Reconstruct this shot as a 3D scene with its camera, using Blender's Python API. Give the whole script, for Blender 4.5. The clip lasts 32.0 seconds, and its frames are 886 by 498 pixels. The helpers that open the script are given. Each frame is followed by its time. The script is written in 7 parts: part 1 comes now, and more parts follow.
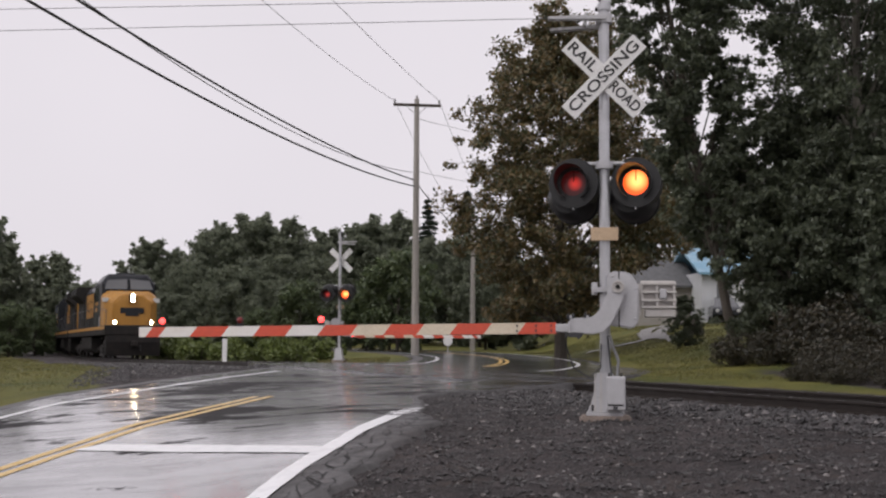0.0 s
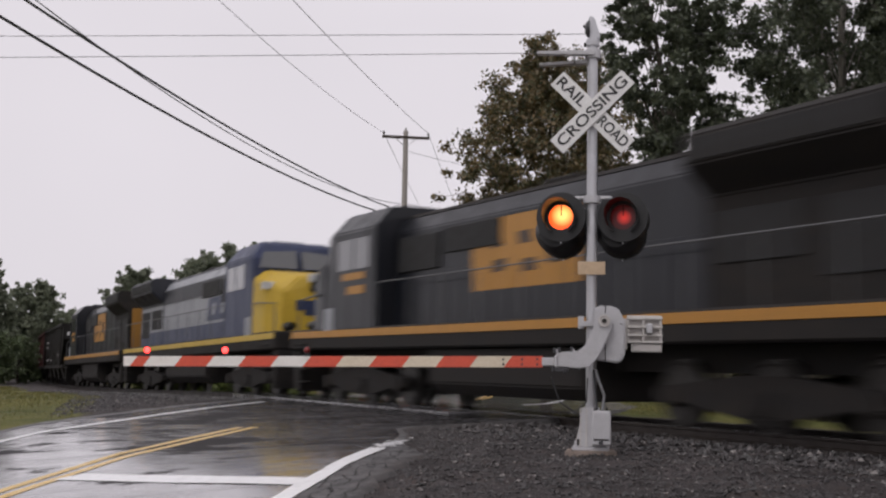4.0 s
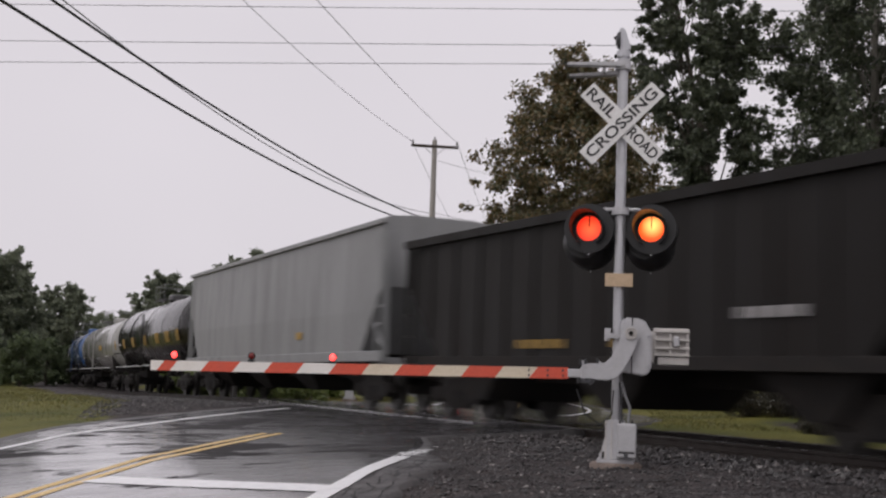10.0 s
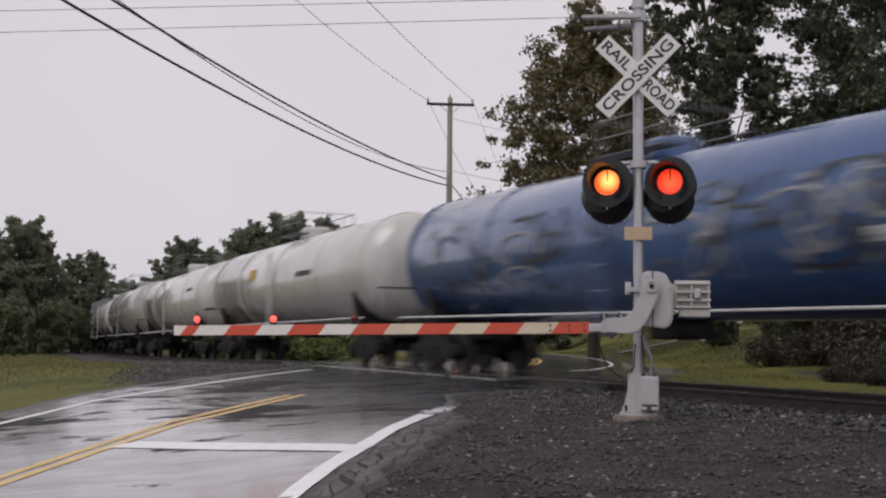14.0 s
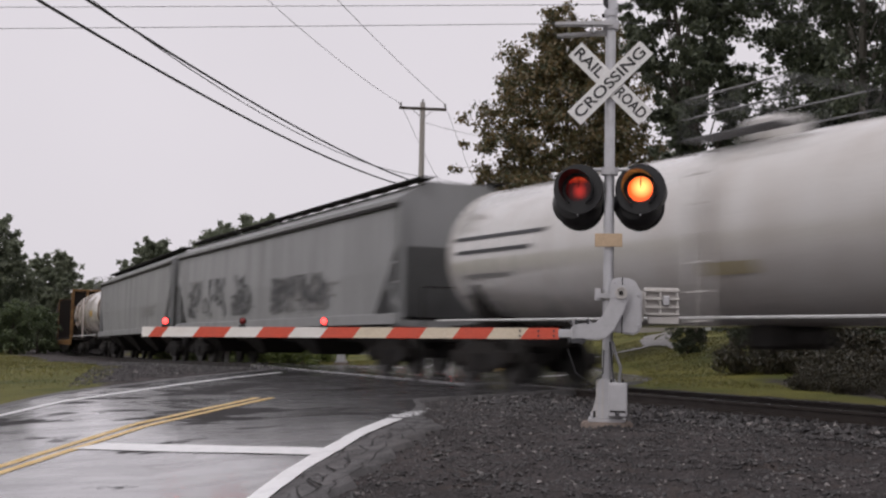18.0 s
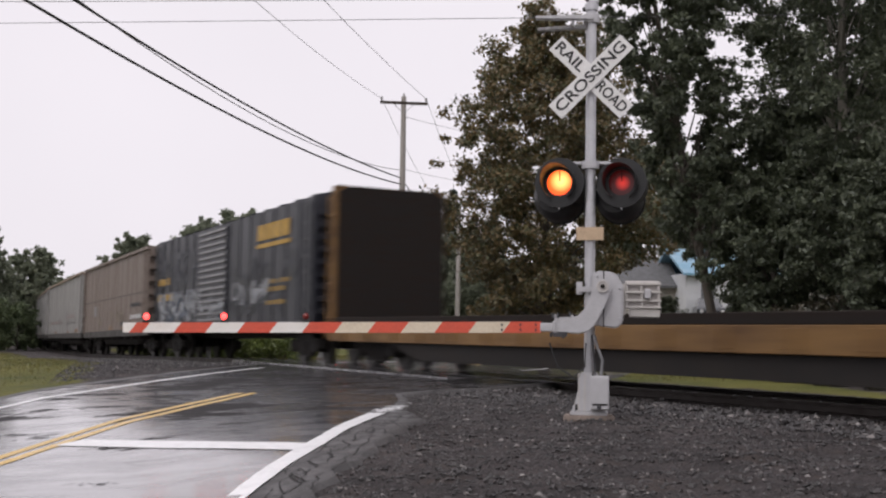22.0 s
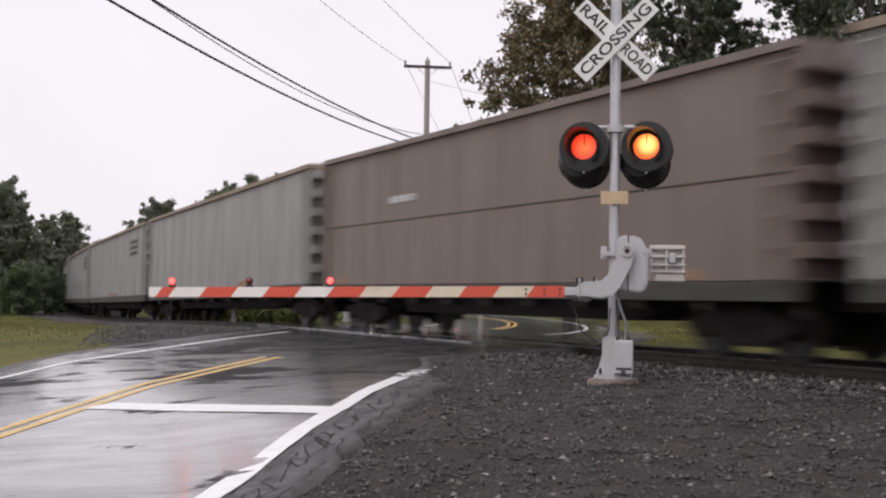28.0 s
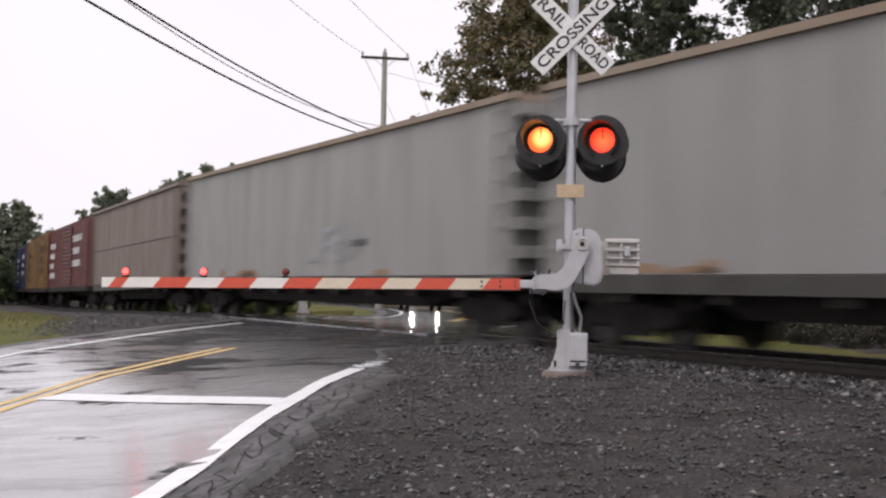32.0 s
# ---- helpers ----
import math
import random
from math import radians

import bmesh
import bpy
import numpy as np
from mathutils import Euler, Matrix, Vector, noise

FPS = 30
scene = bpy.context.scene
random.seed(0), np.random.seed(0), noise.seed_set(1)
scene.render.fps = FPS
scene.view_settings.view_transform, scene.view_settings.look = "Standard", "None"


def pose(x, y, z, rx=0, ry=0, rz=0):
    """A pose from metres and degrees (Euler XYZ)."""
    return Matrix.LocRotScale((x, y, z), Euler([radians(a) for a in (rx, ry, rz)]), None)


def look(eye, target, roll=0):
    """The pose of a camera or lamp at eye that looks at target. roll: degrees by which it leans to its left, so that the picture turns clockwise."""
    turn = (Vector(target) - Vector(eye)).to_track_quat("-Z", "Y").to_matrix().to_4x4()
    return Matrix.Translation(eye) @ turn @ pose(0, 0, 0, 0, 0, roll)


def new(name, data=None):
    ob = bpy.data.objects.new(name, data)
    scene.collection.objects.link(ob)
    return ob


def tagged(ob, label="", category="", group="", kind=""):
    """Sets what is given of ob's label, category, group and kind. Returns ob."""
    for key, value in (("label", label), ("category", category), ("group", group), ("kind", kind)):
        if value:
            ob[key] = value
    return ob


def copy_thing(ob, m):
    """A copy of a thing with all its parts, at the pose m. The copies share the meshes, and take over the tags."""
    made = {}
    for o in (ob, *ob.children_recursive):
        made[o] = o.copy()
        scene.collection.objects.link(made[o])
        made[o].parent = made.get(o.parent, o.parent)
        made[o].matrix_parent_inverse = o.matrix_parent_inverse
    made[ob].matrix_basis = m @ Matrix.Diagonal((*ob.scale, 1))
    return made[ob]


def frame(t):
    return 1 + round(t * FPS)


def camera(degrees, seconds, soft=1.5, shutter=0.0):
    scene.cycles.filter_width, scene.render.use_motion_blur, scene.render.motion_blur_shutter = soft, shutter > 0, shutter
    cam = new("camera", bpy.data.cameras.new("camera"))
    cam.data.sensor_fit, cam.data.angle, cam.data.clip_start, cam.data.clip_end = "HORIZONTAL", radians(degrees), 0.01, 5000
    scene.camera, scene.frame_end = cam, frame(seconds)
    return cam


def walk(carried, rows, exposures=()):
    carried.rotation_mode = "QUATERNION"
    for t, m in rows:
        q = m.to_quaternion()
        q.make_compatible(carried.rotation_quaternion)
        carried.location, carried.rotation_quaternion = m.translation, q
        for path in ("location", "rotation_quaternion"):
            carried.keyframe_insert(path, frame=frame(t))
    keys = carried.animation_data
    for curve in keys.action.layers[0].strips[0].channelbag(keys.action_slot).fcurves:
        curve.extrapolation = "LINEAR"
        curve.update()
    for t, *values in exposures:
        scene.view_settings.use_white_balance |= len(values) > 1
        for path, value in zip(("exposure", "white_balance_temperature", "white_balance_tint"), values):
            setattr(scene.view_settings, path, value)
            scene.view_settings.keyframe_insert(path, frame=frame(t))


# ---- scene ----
# ================= camera =================
EYE = 1.55
PATH = [
    (0, 0.00, 4.20, -0.35), (0.5, -0.46, 4.53, -1.33), (1, -0.37, 4.88, -1.61), (1.5, -0.25, 5.22, -1.75), (2, 0.35, 5.85, -0.03),
    (2.5, 0.83, 6.10, -0.22), (3, 0.71, 5.91, -0.51), (3.5, -0.70, 6.12, -1.02), (5.5, 0.60, 3.82, -0.30), (6, 1.93, 3.96, -0.45),
    (6.5, 2.44, 4.46, -0.96), (7, 1.92, 4.92, -0.80), (7.5, 1.38, 5.28, -0.71), (8, 1.23, 5.31, -0.50), (8.5, 1.25, 5.21, -0.22),
    (9, 0.92, 5.05, -0.39), (9.5, 0.63, 5.63, -0.45), (10, 0.54, 6.18, -2.02), (10.5, -0.60, 6.95, -2.00), (11, -1.87, 7.33, -2.19),
    (11.5, -0.96, 6.47, -2.31), (12, 0.16, 6.09, -1.11), (12.5, 0.69, 5.71, -0.19), (13, 1.29, 4.93, -0.54), (13.5, 1.68, 4.44, -0.37),
    (14, 1.58, 4.15, -0.56), (14.5, 1.55, 3.95, -0.77), (16.5, 1.32, 4.46, 0.04), (17, 0.02, 4.89, -0.51), (17.5, -0.36, 5.03, -0.51),
    (18, 0.12, 4.38, -1.19), (18.5, 0.03, 4.17, -1.08), (19, -0.22, 4.22, -1.28), (19.5, -0.54, 3.86, -1.30), (20, -0.86, 3.54, -1.65),
    (20.5, -1.08, 3.78, -1.62), (21, -1.09, 3.48, -1.79), (21.5, -0.91, 3.73, -1.04), (22, -0.74, 4.12, -0.87), (22.5, -0.53, 4.18, -0.93),
    (23, -0.38, 4.00, -1.15), (23.5, -0.31, 3.69, -1.34), (24, -0.31, 3.46, -1.13), (24.5, -0.31, 3.20, -1.12), (25, -0.24, 3.16, -0.88),
    (25.5, 0.01, 3.23, -0.66), (27.5, 0.43, 2.70, -0.98), (28, 0.42, 2.39, -0.86), (28.5, 0.42, 2.29, -1.07), (29, 0.55, 2.45, -1.32),
    (29.5, 0.57, 2.55, -1.19), (30, -0.22, 3.17, -2.26), (30.5, -2.30, 3.33, -1.45), (31, -2.72, 2.99, -1.71), (31.5, -2.42, 2.49, -1.45),
    (32, -1.71, 2.04, -1.19)]
EXPOSURES = [(0, 0.47), (1, 0.48), (3, 0.31), (6, 0.66), (7, 0.34), (8, 0.32), (10, 0.32), (11, 0.24), (14, 0.26), (18, 0.36), (20, 0.68), (21, 0.56), (23, 0.7), (28, 0.72), (30, 0.7), (32, 0.82)]
cam = camera(40.9, 32.0, soft=2.2, shutter=0.8)
walk(cam, [(t, pose(0.06, 0, EYE, 90 + pitch, roll, yaw + 0.05)) for t, yaw, pitch, roll in PATH], EXPOSURES)

# ================= light =================
world = bpy.data.worlds.new("overcast_sky")
scene.world = world
world.use_nodes = True
wn, wl = world.node_tree.nodes, world.node_tree.links
wn.clear()
sky = wn.new("ShaderNodeTexSky")
sky.sky_type, sky.sun_disc = "NISHITA", False
sky.sun_elevation, sky.sun_rotation = radians(35), radians(150)
sky.air_density, sky.dust_density = 1.0, 4.0
pale = wn.new("ShaderNodeHueSaturation")
pale.inputs["Saturation"].default_value = 0.12
pale.inputs["Value"].default_value = 0.35
cloud = wn.new("ShaderNodeMixRGB")
cloud.inputs[0].default_value = 0.9
cloud.inputs[2].default_value = (6.15, 5.8, 6.22, 1)
back = wn.new("ShaderNodeBackground")
back.inputs[1].default_value = 0.1
wout = wn.new("ShaderNodeOutputWorld")
wl.new(sky.outputs[0], pale.inputs["Color"])
wl.new(pale.outputs[0], cloud.inputs[1])
puff = wn.new("ShaderNodeTexNoise")
puff.inputs["Scale"].default_value, puff.inputs["Detail"].default_value = 1.6, 4
soft_cloud = wn.new("ShaderNodeMapRange")
soft_cloud.inputs[3].default_value, soft_cloud.inputs[4].default_value = 0.86, 1.14
tint = wn.new("ShaderNodeMixRGB")
tint.blend_type = "MULTIPLY"
tint.inputs[0].default_value = 1.0
wl.new(wn.new("ShaderNodeTexCoord").outputs["Generated"], puff.inputs["Vector"])
wl.new(puff.outputs[0], soft_cloud.inputs[0])
wl.new(cloud.outputs[0], tint.inputs[1])
wl.new(soft_cloud.outputs[0], tint.inputs[2])
wl.new(tint.outputs[0], back.inputs[0])
wl.new(back.outputs[0], wout.inputs[0])
sun = new("sun", bpy.data.lights.new("sun", "SUN"))
sun.data.energy, sun.data.angle, sun.data.color = 0.85, radians(40), (1, 0.97, 0.96)
sun.matrix_world = look((0, 0, 50), (18, 30, 0))

# ================= materials =================
def _mix(nt, kind, a, b, fac):
    n = nt.nodes.new("ShaderNodeMixRGB")
    n.blend_type = kind
    for i, v in ((0, fac), (1, a), (2, b)):
        if hasattr(v, "is_linked") or hasattr(v, "links"):
            nt.links.new(v, n.inputs[i])
        else:
            n.inputs[i].default_value = v if i == 0 else (*v, 1)
    return n.outputs[0]


def _noise(nt, scale, detail=5, rough=0.55, stretch=None, space="Object"):
    co = nt.nodes.new("ShaderNodeTexCoord").outputs[space]
    if stretch:
        mp = nt.nodes.new("ShaderNodeMapping")
        mp.inputs["Scale"].default_value = stretch
        nt.links.new(co, mp.inputs[0])
        co = mp.outputs[0]
    n = nt.nodes.new("ShaderNodeTexNoise")
    n.inputs["Scale"].default_value, n.inputs["Detail"].default_value, n.inputs["Roughness"].default_value = scale, detail, rough
    nt.links.new(co, n.inputs["Vector"])
    return n.outputs[0]


def _ramp(nt, fac, a, b):
    n = nt.nodes.new("ShaderNodeMapRange")
    n.inputs[1].default_value, n.inputs[2].default_value = a, b
    n.clamp = True
    nt.links.new(fac, n.inputs[0])
    return n.outputs[0]


def material(name, col, rough=0.6, metal=0.0, dirt=(0.05, 0.045, 0.04), amount=0.35, scale=2.0, streak=None, bump=0.15, grain=40.0,
             spread=0.0, spec=0.5, coat=0.0):
    m = bpy.data.materials.new(name)
    m.use_nodes = True
    nt = m.node_tree
    b = nt.nodes["Principled BSDF"]
    big = _ramp(nt, _noise(nt, scale, 6, 0.6, streak), 0.42, 0.75)
    fac = nt.nodes.new("ShaderNodeMath")
    fac.operation = "MULTIPLY"
    fac.inputs[1].default_value = amount
    nt.links.new(big, fac.inputs[0])
    c = _mix(nt, "MIX", col, dirt, fac.outputs[0])
    fine = _noise(nt, grain, 3)
    c = _mix(nt, "OVERLAY", c, fine, 0.35)
    if spread:
        info = nt.nodes.new("ShaderNodeObjectInfo")
        hs = nt.nodes.new("ShaderNodeHueSaturation")
        mr = nt.nodes.new("ShaderNodeMapRange")
        mr.inputs[3].default_value, mr.inputs[4].default_value = 1 - spread, 1 + spread
        nt.links.new(info.outputs["Random"], mr.inputs[0])
        nt.links.new(mr.outputs[0], hs.inputs["Value"])
        nt.links.new(c, hs.inputs["Color"])
        c = hs.outputs[0]
    nt.links.new(c, b.inputs["Base Color"])
    rr = nt.nodes.new("ShaderNodeMapRange")
    rr.inputs[3].default_value, rr.inputs[4].default_value = max(0.03, rough - 0.12), min(1, rough + 0.15)
    nt.links.new(big, rr.inputs[0])
    nt.links.new(rr.outputs[0], b.inputs["Roughness"])
    b.inputs["Metallic"].default_value = metal
    b.inputs["Specular IOR Level"].default_value = spec
    b.inputs["Coat Weight"].default_value, b.inputs["Coat Roughness"].default_value, b.inputs["Coat IOR"].default_value = coat, 0.1, 1.4
    if bump:
        bp = nt.nodes.new("ShaderNodeBump")
        bp.inputs["Strength"].default_value, bp.inputs["Distance"].default_value = bump, 0.01
        nt.links.new(fine, bp.inputs["Height"])
        nt.links.new(bp.outputs[0], b.inputs["Normal"])
    return m


def glow(name, col, strength):
    m = bpy.data.materials.new(name)
    m.use_nodes = True
    b = m.node_tree.nodes["Principled BSDF"]
    b.inputs["Base Color"].default_value = (*[min(1, c) for c in col], 1)
    b.inputs["Emission Color"].default_value = (*col, 1)
    b.inputs["Emission Strength"].default_value = strength
    return m


def stone_material():
    """Wet crushed stone, each piece of its own grey."""
    m = bpy.data.materials.new("wet_crushed_stone")
    m.use_nodes = True
    nt = m.node_tree
    b = nt.nodes["Principled BSDF"]
    geo = nt.nodes.new("ShaderNodeNewGeometry")
    rp = nt.nodes.new("ShaderNodeValToRGB")
    rp.color_ramp.elements[0].color, rp.color_ramp.elements[1].color = (0.012, 0.0108, 0.0108, 1), (0.24, 0.22, 0.21, 1)
    for at, c in ((0.6, (0.034, 0.0305, 0.0303, 1)), (0.93, (0.066, 0.059, 0.058, 1))):
        rp.color_ramp.elements.new(at).color = c
    nt.links.new(geo.outputs["Random Per Island"], rp.inputs[0])
    nt.links.new(_mix(nt, "OVERLAY", rp.outputs[0], _noise(nt, 60, 3), 0.4), b.inputs["Base Color"])
    b.inputs["Roughness"].default_value = 0.42
    return m


SIDE = (2.2, 2.2, 0.25)
M = {}
M["navy"] = material("dark_blue_paint", (0.0045, 0.006, 0.0105), 0.55, spec=0.3, amount=0.45, dirt=(0.014, 0.012, 0.011), scale=1.5, streak=SIDE, coat=0.35)
M["yellow"] = material("golden_yellow_paint", (0.42, 0.195, 0.026), 0.5, amount=0.35, dirt=(0.12, 0.08, 0.04), scale=2.0, streak=SIDE)
M["bright_yellow"] = material("bright_yellow_paint", (0.5, 0.33, 0.025), 0.5, amount=0.3, dirt=(0.2, 0.14, 0.04), scale=2.0, streak=SIDE)
M["locogrey"] = material("light_grey_locomotive_paint", (0.25, 0.26, 0.285), 0.45, amount=0.4, dirt=(0.12, 0.12, 0.12), scale=1.5, streak=SIDE)
M["blue"] = material("mid_blue_paint", (0.02, 0.03, 0.08), 0.5, amount=0.35, dirt=(0.04, 0.045, 0.06), scale=1.5, streak=SIDE)
M["under"] = material("grimy_black_steel", (0.019, 0.0175, 0.017), 0.8, spec=0.2, amount=0.6, dirt=(0.05, 0.042, 0.036), scale=3)
M["wheelsteel"] = material("worn_wheel_steel", (0.045, 0.042, 0.04), 0.5, 0.6, amount=0.6, dirt=(0.03, 0.025, 0.02), scale=6)
M["screen"] = material("dark_intake_screen", (0.012, 0.012, 0.013), 0.8, amount=0.3, scale=5)
M["glassdark"] = material("dark_cab_glass", (0.06, 0.063, 0.067), 0.1, amount=0.1, bump=0, spec=0.8, coat=1.0)
M["dullyellow"] = material("grimy_ochre_paint", (0.3, 0.145, 0.024), 0.55, amount=0.6, dirt=(0.09, 0.055, 0.03), scale=1.6, streak=SIDE)
M["black"] = material("weathered_black_paint", (0.011, 0.0098, 0.0095), 0.65, spec=0.25, amount=0.5, dirt=(0.02, 0.015, 0.012), scale=1.2, streak=SIDE)
M["redbrown"] = material("oxide_red_paint", (0.06, 0.018, 0.016), 0.65, spec=0.25, amount=0.5, dirt=(0.028, 0.015, 0.013), scale=1.2, streak=SIDE)
M["hopgrey"] = material("grey_covered_hopper_paint", (0.24, 0.242, 0.245), 0.5, amount=0.4, dirt=(0.14, 0.14, 0.138), scale=0.9, streak=SIDE)
M["gongrey"] = material("pale_grey_car_paint", (0.275, 0.268, 0.262), 0.55, amount=0.45, dirt=(0.17, 0.155, 0.142), scale=1.0, streak=SIDE)
M["rim"] = material("tan_top_rail_paint", (0.26, 0.205, 0.155), 0.7, amount=0.5, dirt=(0.2, 0.13, 0.09), scale=2.0)
M["taupe"] = material("faded_brown_car_paint", (0.18, 0.142, 0.122), 0.6, amount=0.5, dirt=(0.11, 0.078, 0.064), scale=1.0, streak=SIDE)
M["tankgrey"] = material("dirty_light_grey_tank_paint", (0.34, 0.335, 0.32), 0.38, amount=0.5, dirt=(0.16, 0.15, 0.135), scale=1.0, streak=SIDE, coat=1.0, bump=0.03)
M["tankwhite"] = material("off_white_tank_paint", (0.56, 0.545, 0.53), 0.35, amount=0.55, dirt=(0.3, 0.25, 0.21), scale=1.0, streak=SIDE, coat=1.0, bump=0.03)
M["tankcream"] = material("cream_white_tank_paint", (0.66, 0.615, 0.585), 0.35, amount=0.6, dirt=(0.42, 0.33, 0.27), scale=1.0, streak=SIDE, coat=1.0, bump=0.03)
M["tankblack"] = material("brown_black_tank_paint", (0.009, 0.007, 0.0068), 0.3, amount=0.4, dirt=(0.02, 0.016, 0.015), scale=1.0, streak=SIDE, coat=0.75, bump=0.03)
M["tankblue"] = material("royal_blue_tank_paint", (0.03, 0.085, 0.23), 0.38, amount=0.4, dirt=(0.05, 0.075, 0.12), scale=1.0, streak=SIDE, coat=1.0, bump=0.03)
M["boxnavy"] = material("boxcar_navy_paint", (0.011, 0.0125, 0.02), 0.5, amount=0.4, dirt=(0.06, 0.06, 0.07), scale=1.2, streak=SIDE)
M["rustyellow"] = material("rusty_ochre_paint", (0.19, 0.10, 0.028), 0.65, amount=0.7, dirt=(0.045, 0.022, 0.014), scale=0.9, streak=(0.5, 1, 2.5))
M["bulkboard"] = material("dark_brown_bulkhead_timber", (0.01, 0.0075, 0.0065), 0.8, spec=0.25, dirt=(0.03, 0.018, 0.013), amount=0.5, scale=2, streak=(1, 1, 5), bump=0.3)
M["ribgrey"] = material("dull_silver_rib_paint", (0.24, 0.24, 0.25), 0.45, 0.3, dirt=(0.1, 0.1, 0.1), amount=0.5, scale=3)
M["rustpatch"] = material("thin_orange_rust", (0.26, 0.15, 0.075), 0.8, amount=0.8, dirt=(0.24, 0.225, 0.21), scale=2.5)
M["sillgrey"] = material("grimy_grey_sill", (0.05, 0.046, 0.043), 0.7, amount=0.7, dirt=(0.03, 0.024, 0.02), scale=1.5)
M["railgrey"] = material("dull_grey_handrail_paint", (0.11, 0.11, 0.115), 0.6, amount=0.4)
M["redbox"] = material("boxcar_red_paint", (0.11, 0.02, 0.02), 0.55, amount=0.4, dirt=(0.05, 0.02, 0.02), scale=1.2, streak=SIDE)
M["mark_white"] = material("faded_white_stencil", (0.6, 0.6, 0.6), 0.6, amount=0.6, dirt=(0.25, 0.24, 0.23), scale=3)
M["mark_yellow"] = material("faded_yellow_stencil", (0.48, 0.285, 0.042), 0.6, amount=0.5, dirt=(0.2, 0.13, 0.05), scale=3)
M["mark_faint"] = material("faint_ochre_stencil", (0.36, 0.31, 0.19), 0.5, amount=0.6, dirt=(0.3, 0.29, 0.27), scale=3, bump=0.03)
M["mark_smoke"] = material("faint_grey_smear", (0.19, 0.185, 0.185), 0.55, amount=0.8, dirt=(0.26, 0.252, 0.246), scale=2.5)
M["mark_rose"] = material("faint_red_stencil", (0.27, 0.2, 0.19), 0.55, amount=0.8, dirt=(0.26, 0.245, 0.24), scale=2.5)
M["mark_olive"] = material("faded_olive_spray", (0.21, 0.175, 0.115), 0.6, amount=0.7, dirt=(0.17, 0.138, 0.118), scale=2)
M["mark_dim"] = material("worn_grey_stencil", (0.36, 0.35, 0.35), 0.6, amount=0.7, dirt=(0.06, 0.05, 0.05), scale=3)
M["mark_dullyellow"] = material("worn_yellow_stencil", (0.33, 0.2, 0.035), 0.6, amount=0.6, dirt=(0.06, 0.04, 0.02), scale=3)
M["mark_dark"] = material("dark_stencil", (0.03, 0.03, 0.035), 0.6, amount=0.4, dirt=(0.1, 0.1, 0.1), scale=3)
M["graf_blue"] = material("spray_paint_blue", (0.06, 0.085, 0.13), 0.55, amount=0.5, dirt=(0.2, 0.23, 0.27), scale=2.5)
M["graf_pale"] = material("spray_paint_pale", (0.3, 0.31, 0.33), 0.55, amount=0.5, dirt=(0.07, 0.09, 0.13), scale=2.5)
M["graf_haze"] = material("washed_out_spray", (0.028, 0.031, 0.045), 0.55, amount=0.7, dirt=(0.06, 0.062, 0.075), scale=1.2, streak=(0.5, 1, 2))
M["graf_dark"] = material("spray_paint_dark", (0.035, 0.037, 0.04), 0.55, amount=0.5, dirt=(0.11, 0.11, 0.115), scale=3)
M["aluminium"] = material("dull_aluminium", (0.50, 0.50, 0.52), 0.42, 0.6, dirt=(0.3, 0.3, 0.31), amount=0.4, scale=4, bump=0.03, grain=160)
M["signgrey"] = material("silver_grey_enamel", (0.47, 0.465, 0.48), 0.45, 0.1, dirt=(0.33, 0.32, 0.32), amount=0.35, scale=7, bump=0.04, grain=160)
M["cwgrey"] = material("yellowed_grey_enamel", (0.5, 0.475, 0.455), 0.5, dirt=(0.3, 0.27, 0.24), amount=0.4, scale=7, bump=0.04, grain=160)
M["signwhite"] = material("reflective_white_sheeting", (0.74, 0.73, 0.72), 0.45, dirt=(0.5, 0.48, 0.46), amount=0.3, scale=4, bump=0.03)
M["signblack"] = material("sign_black", (0.02, 0.02, 0.02), 0.5, amount=0.2)
M["darkgrey"] = material("dark_grey_cast_metal", (0.07, 0.07, 0.075), 0.5, 0.4, dirt=(0.03, 0.03, 0.03), amount=0.4, scale=6, bump=0.04)
M["lampblack"] = material("matt_black_enamel", (0.014, 0.014, 0.015), 0.55, dirt=(0.05, 0.05, 0.05), amount=0.3, scale=6)
M["visorblack"] = material("glossy_black_enamel", (0.017, 0.016, 0.016), 0.5, dirt=(0.05, 0.05, 0.05), amount=0.2, scale=6, bump=0)
M["armred"] = material("red_reflective_tape", (0.62, 0.09, 0.05), 0.45, dirt=(0.4, 0.1, 0.07), amount=0.3, scale=4, bump=0.03)
M["armwhite"] = material("white_reflective_tape", (0.76, 0.73, 0.69), 0.45, dirt=(0.55, 0.5, 0.43), amount=0.35, scale=4, bump=0.03)
M["armcream"] = material("yellowed_reflective_tape", (0.66, 0.57, 0.44), 0.5, dirt=(0.5, 0.42, 0.32), amount=0.4, scale=4, bump=0.03)
M["tanplate"] = material("faded_tan_plate", (0.52, 0.38, 0.25), 0.6, dirt=(0.4, 0.3, 0.2), amount=0.5, scale=8)
M["concrete"] = material("rough_concrete", (0.25, 0.20, 0.17), 0.9, dirt=(0.14, 0.12, 0.1), amount=0.6, scale=5, bump=0.5)
M["wood_pole"] = material("weathered_grey_pole_timber", (0.36, 0.335, 0.31), 0.85, dirt=(0.22, 0.2, 0.18), amount=0.6, scale=3, streak=(6, 6, 0.3), bump=0.4)
M["darkwood"] = material("dark_creosoted_timber", (0.05, 0.04, 0.034), 0.85, dirt=(0.11, 0.09, 0.07), amount=0.5, scale=3, streak=(1, 8, 8), bump=0.4)
M["wire"] = material("black_cable", (0.02, 0.02, 0.022), 0.6, amount=0.1, bump=0)
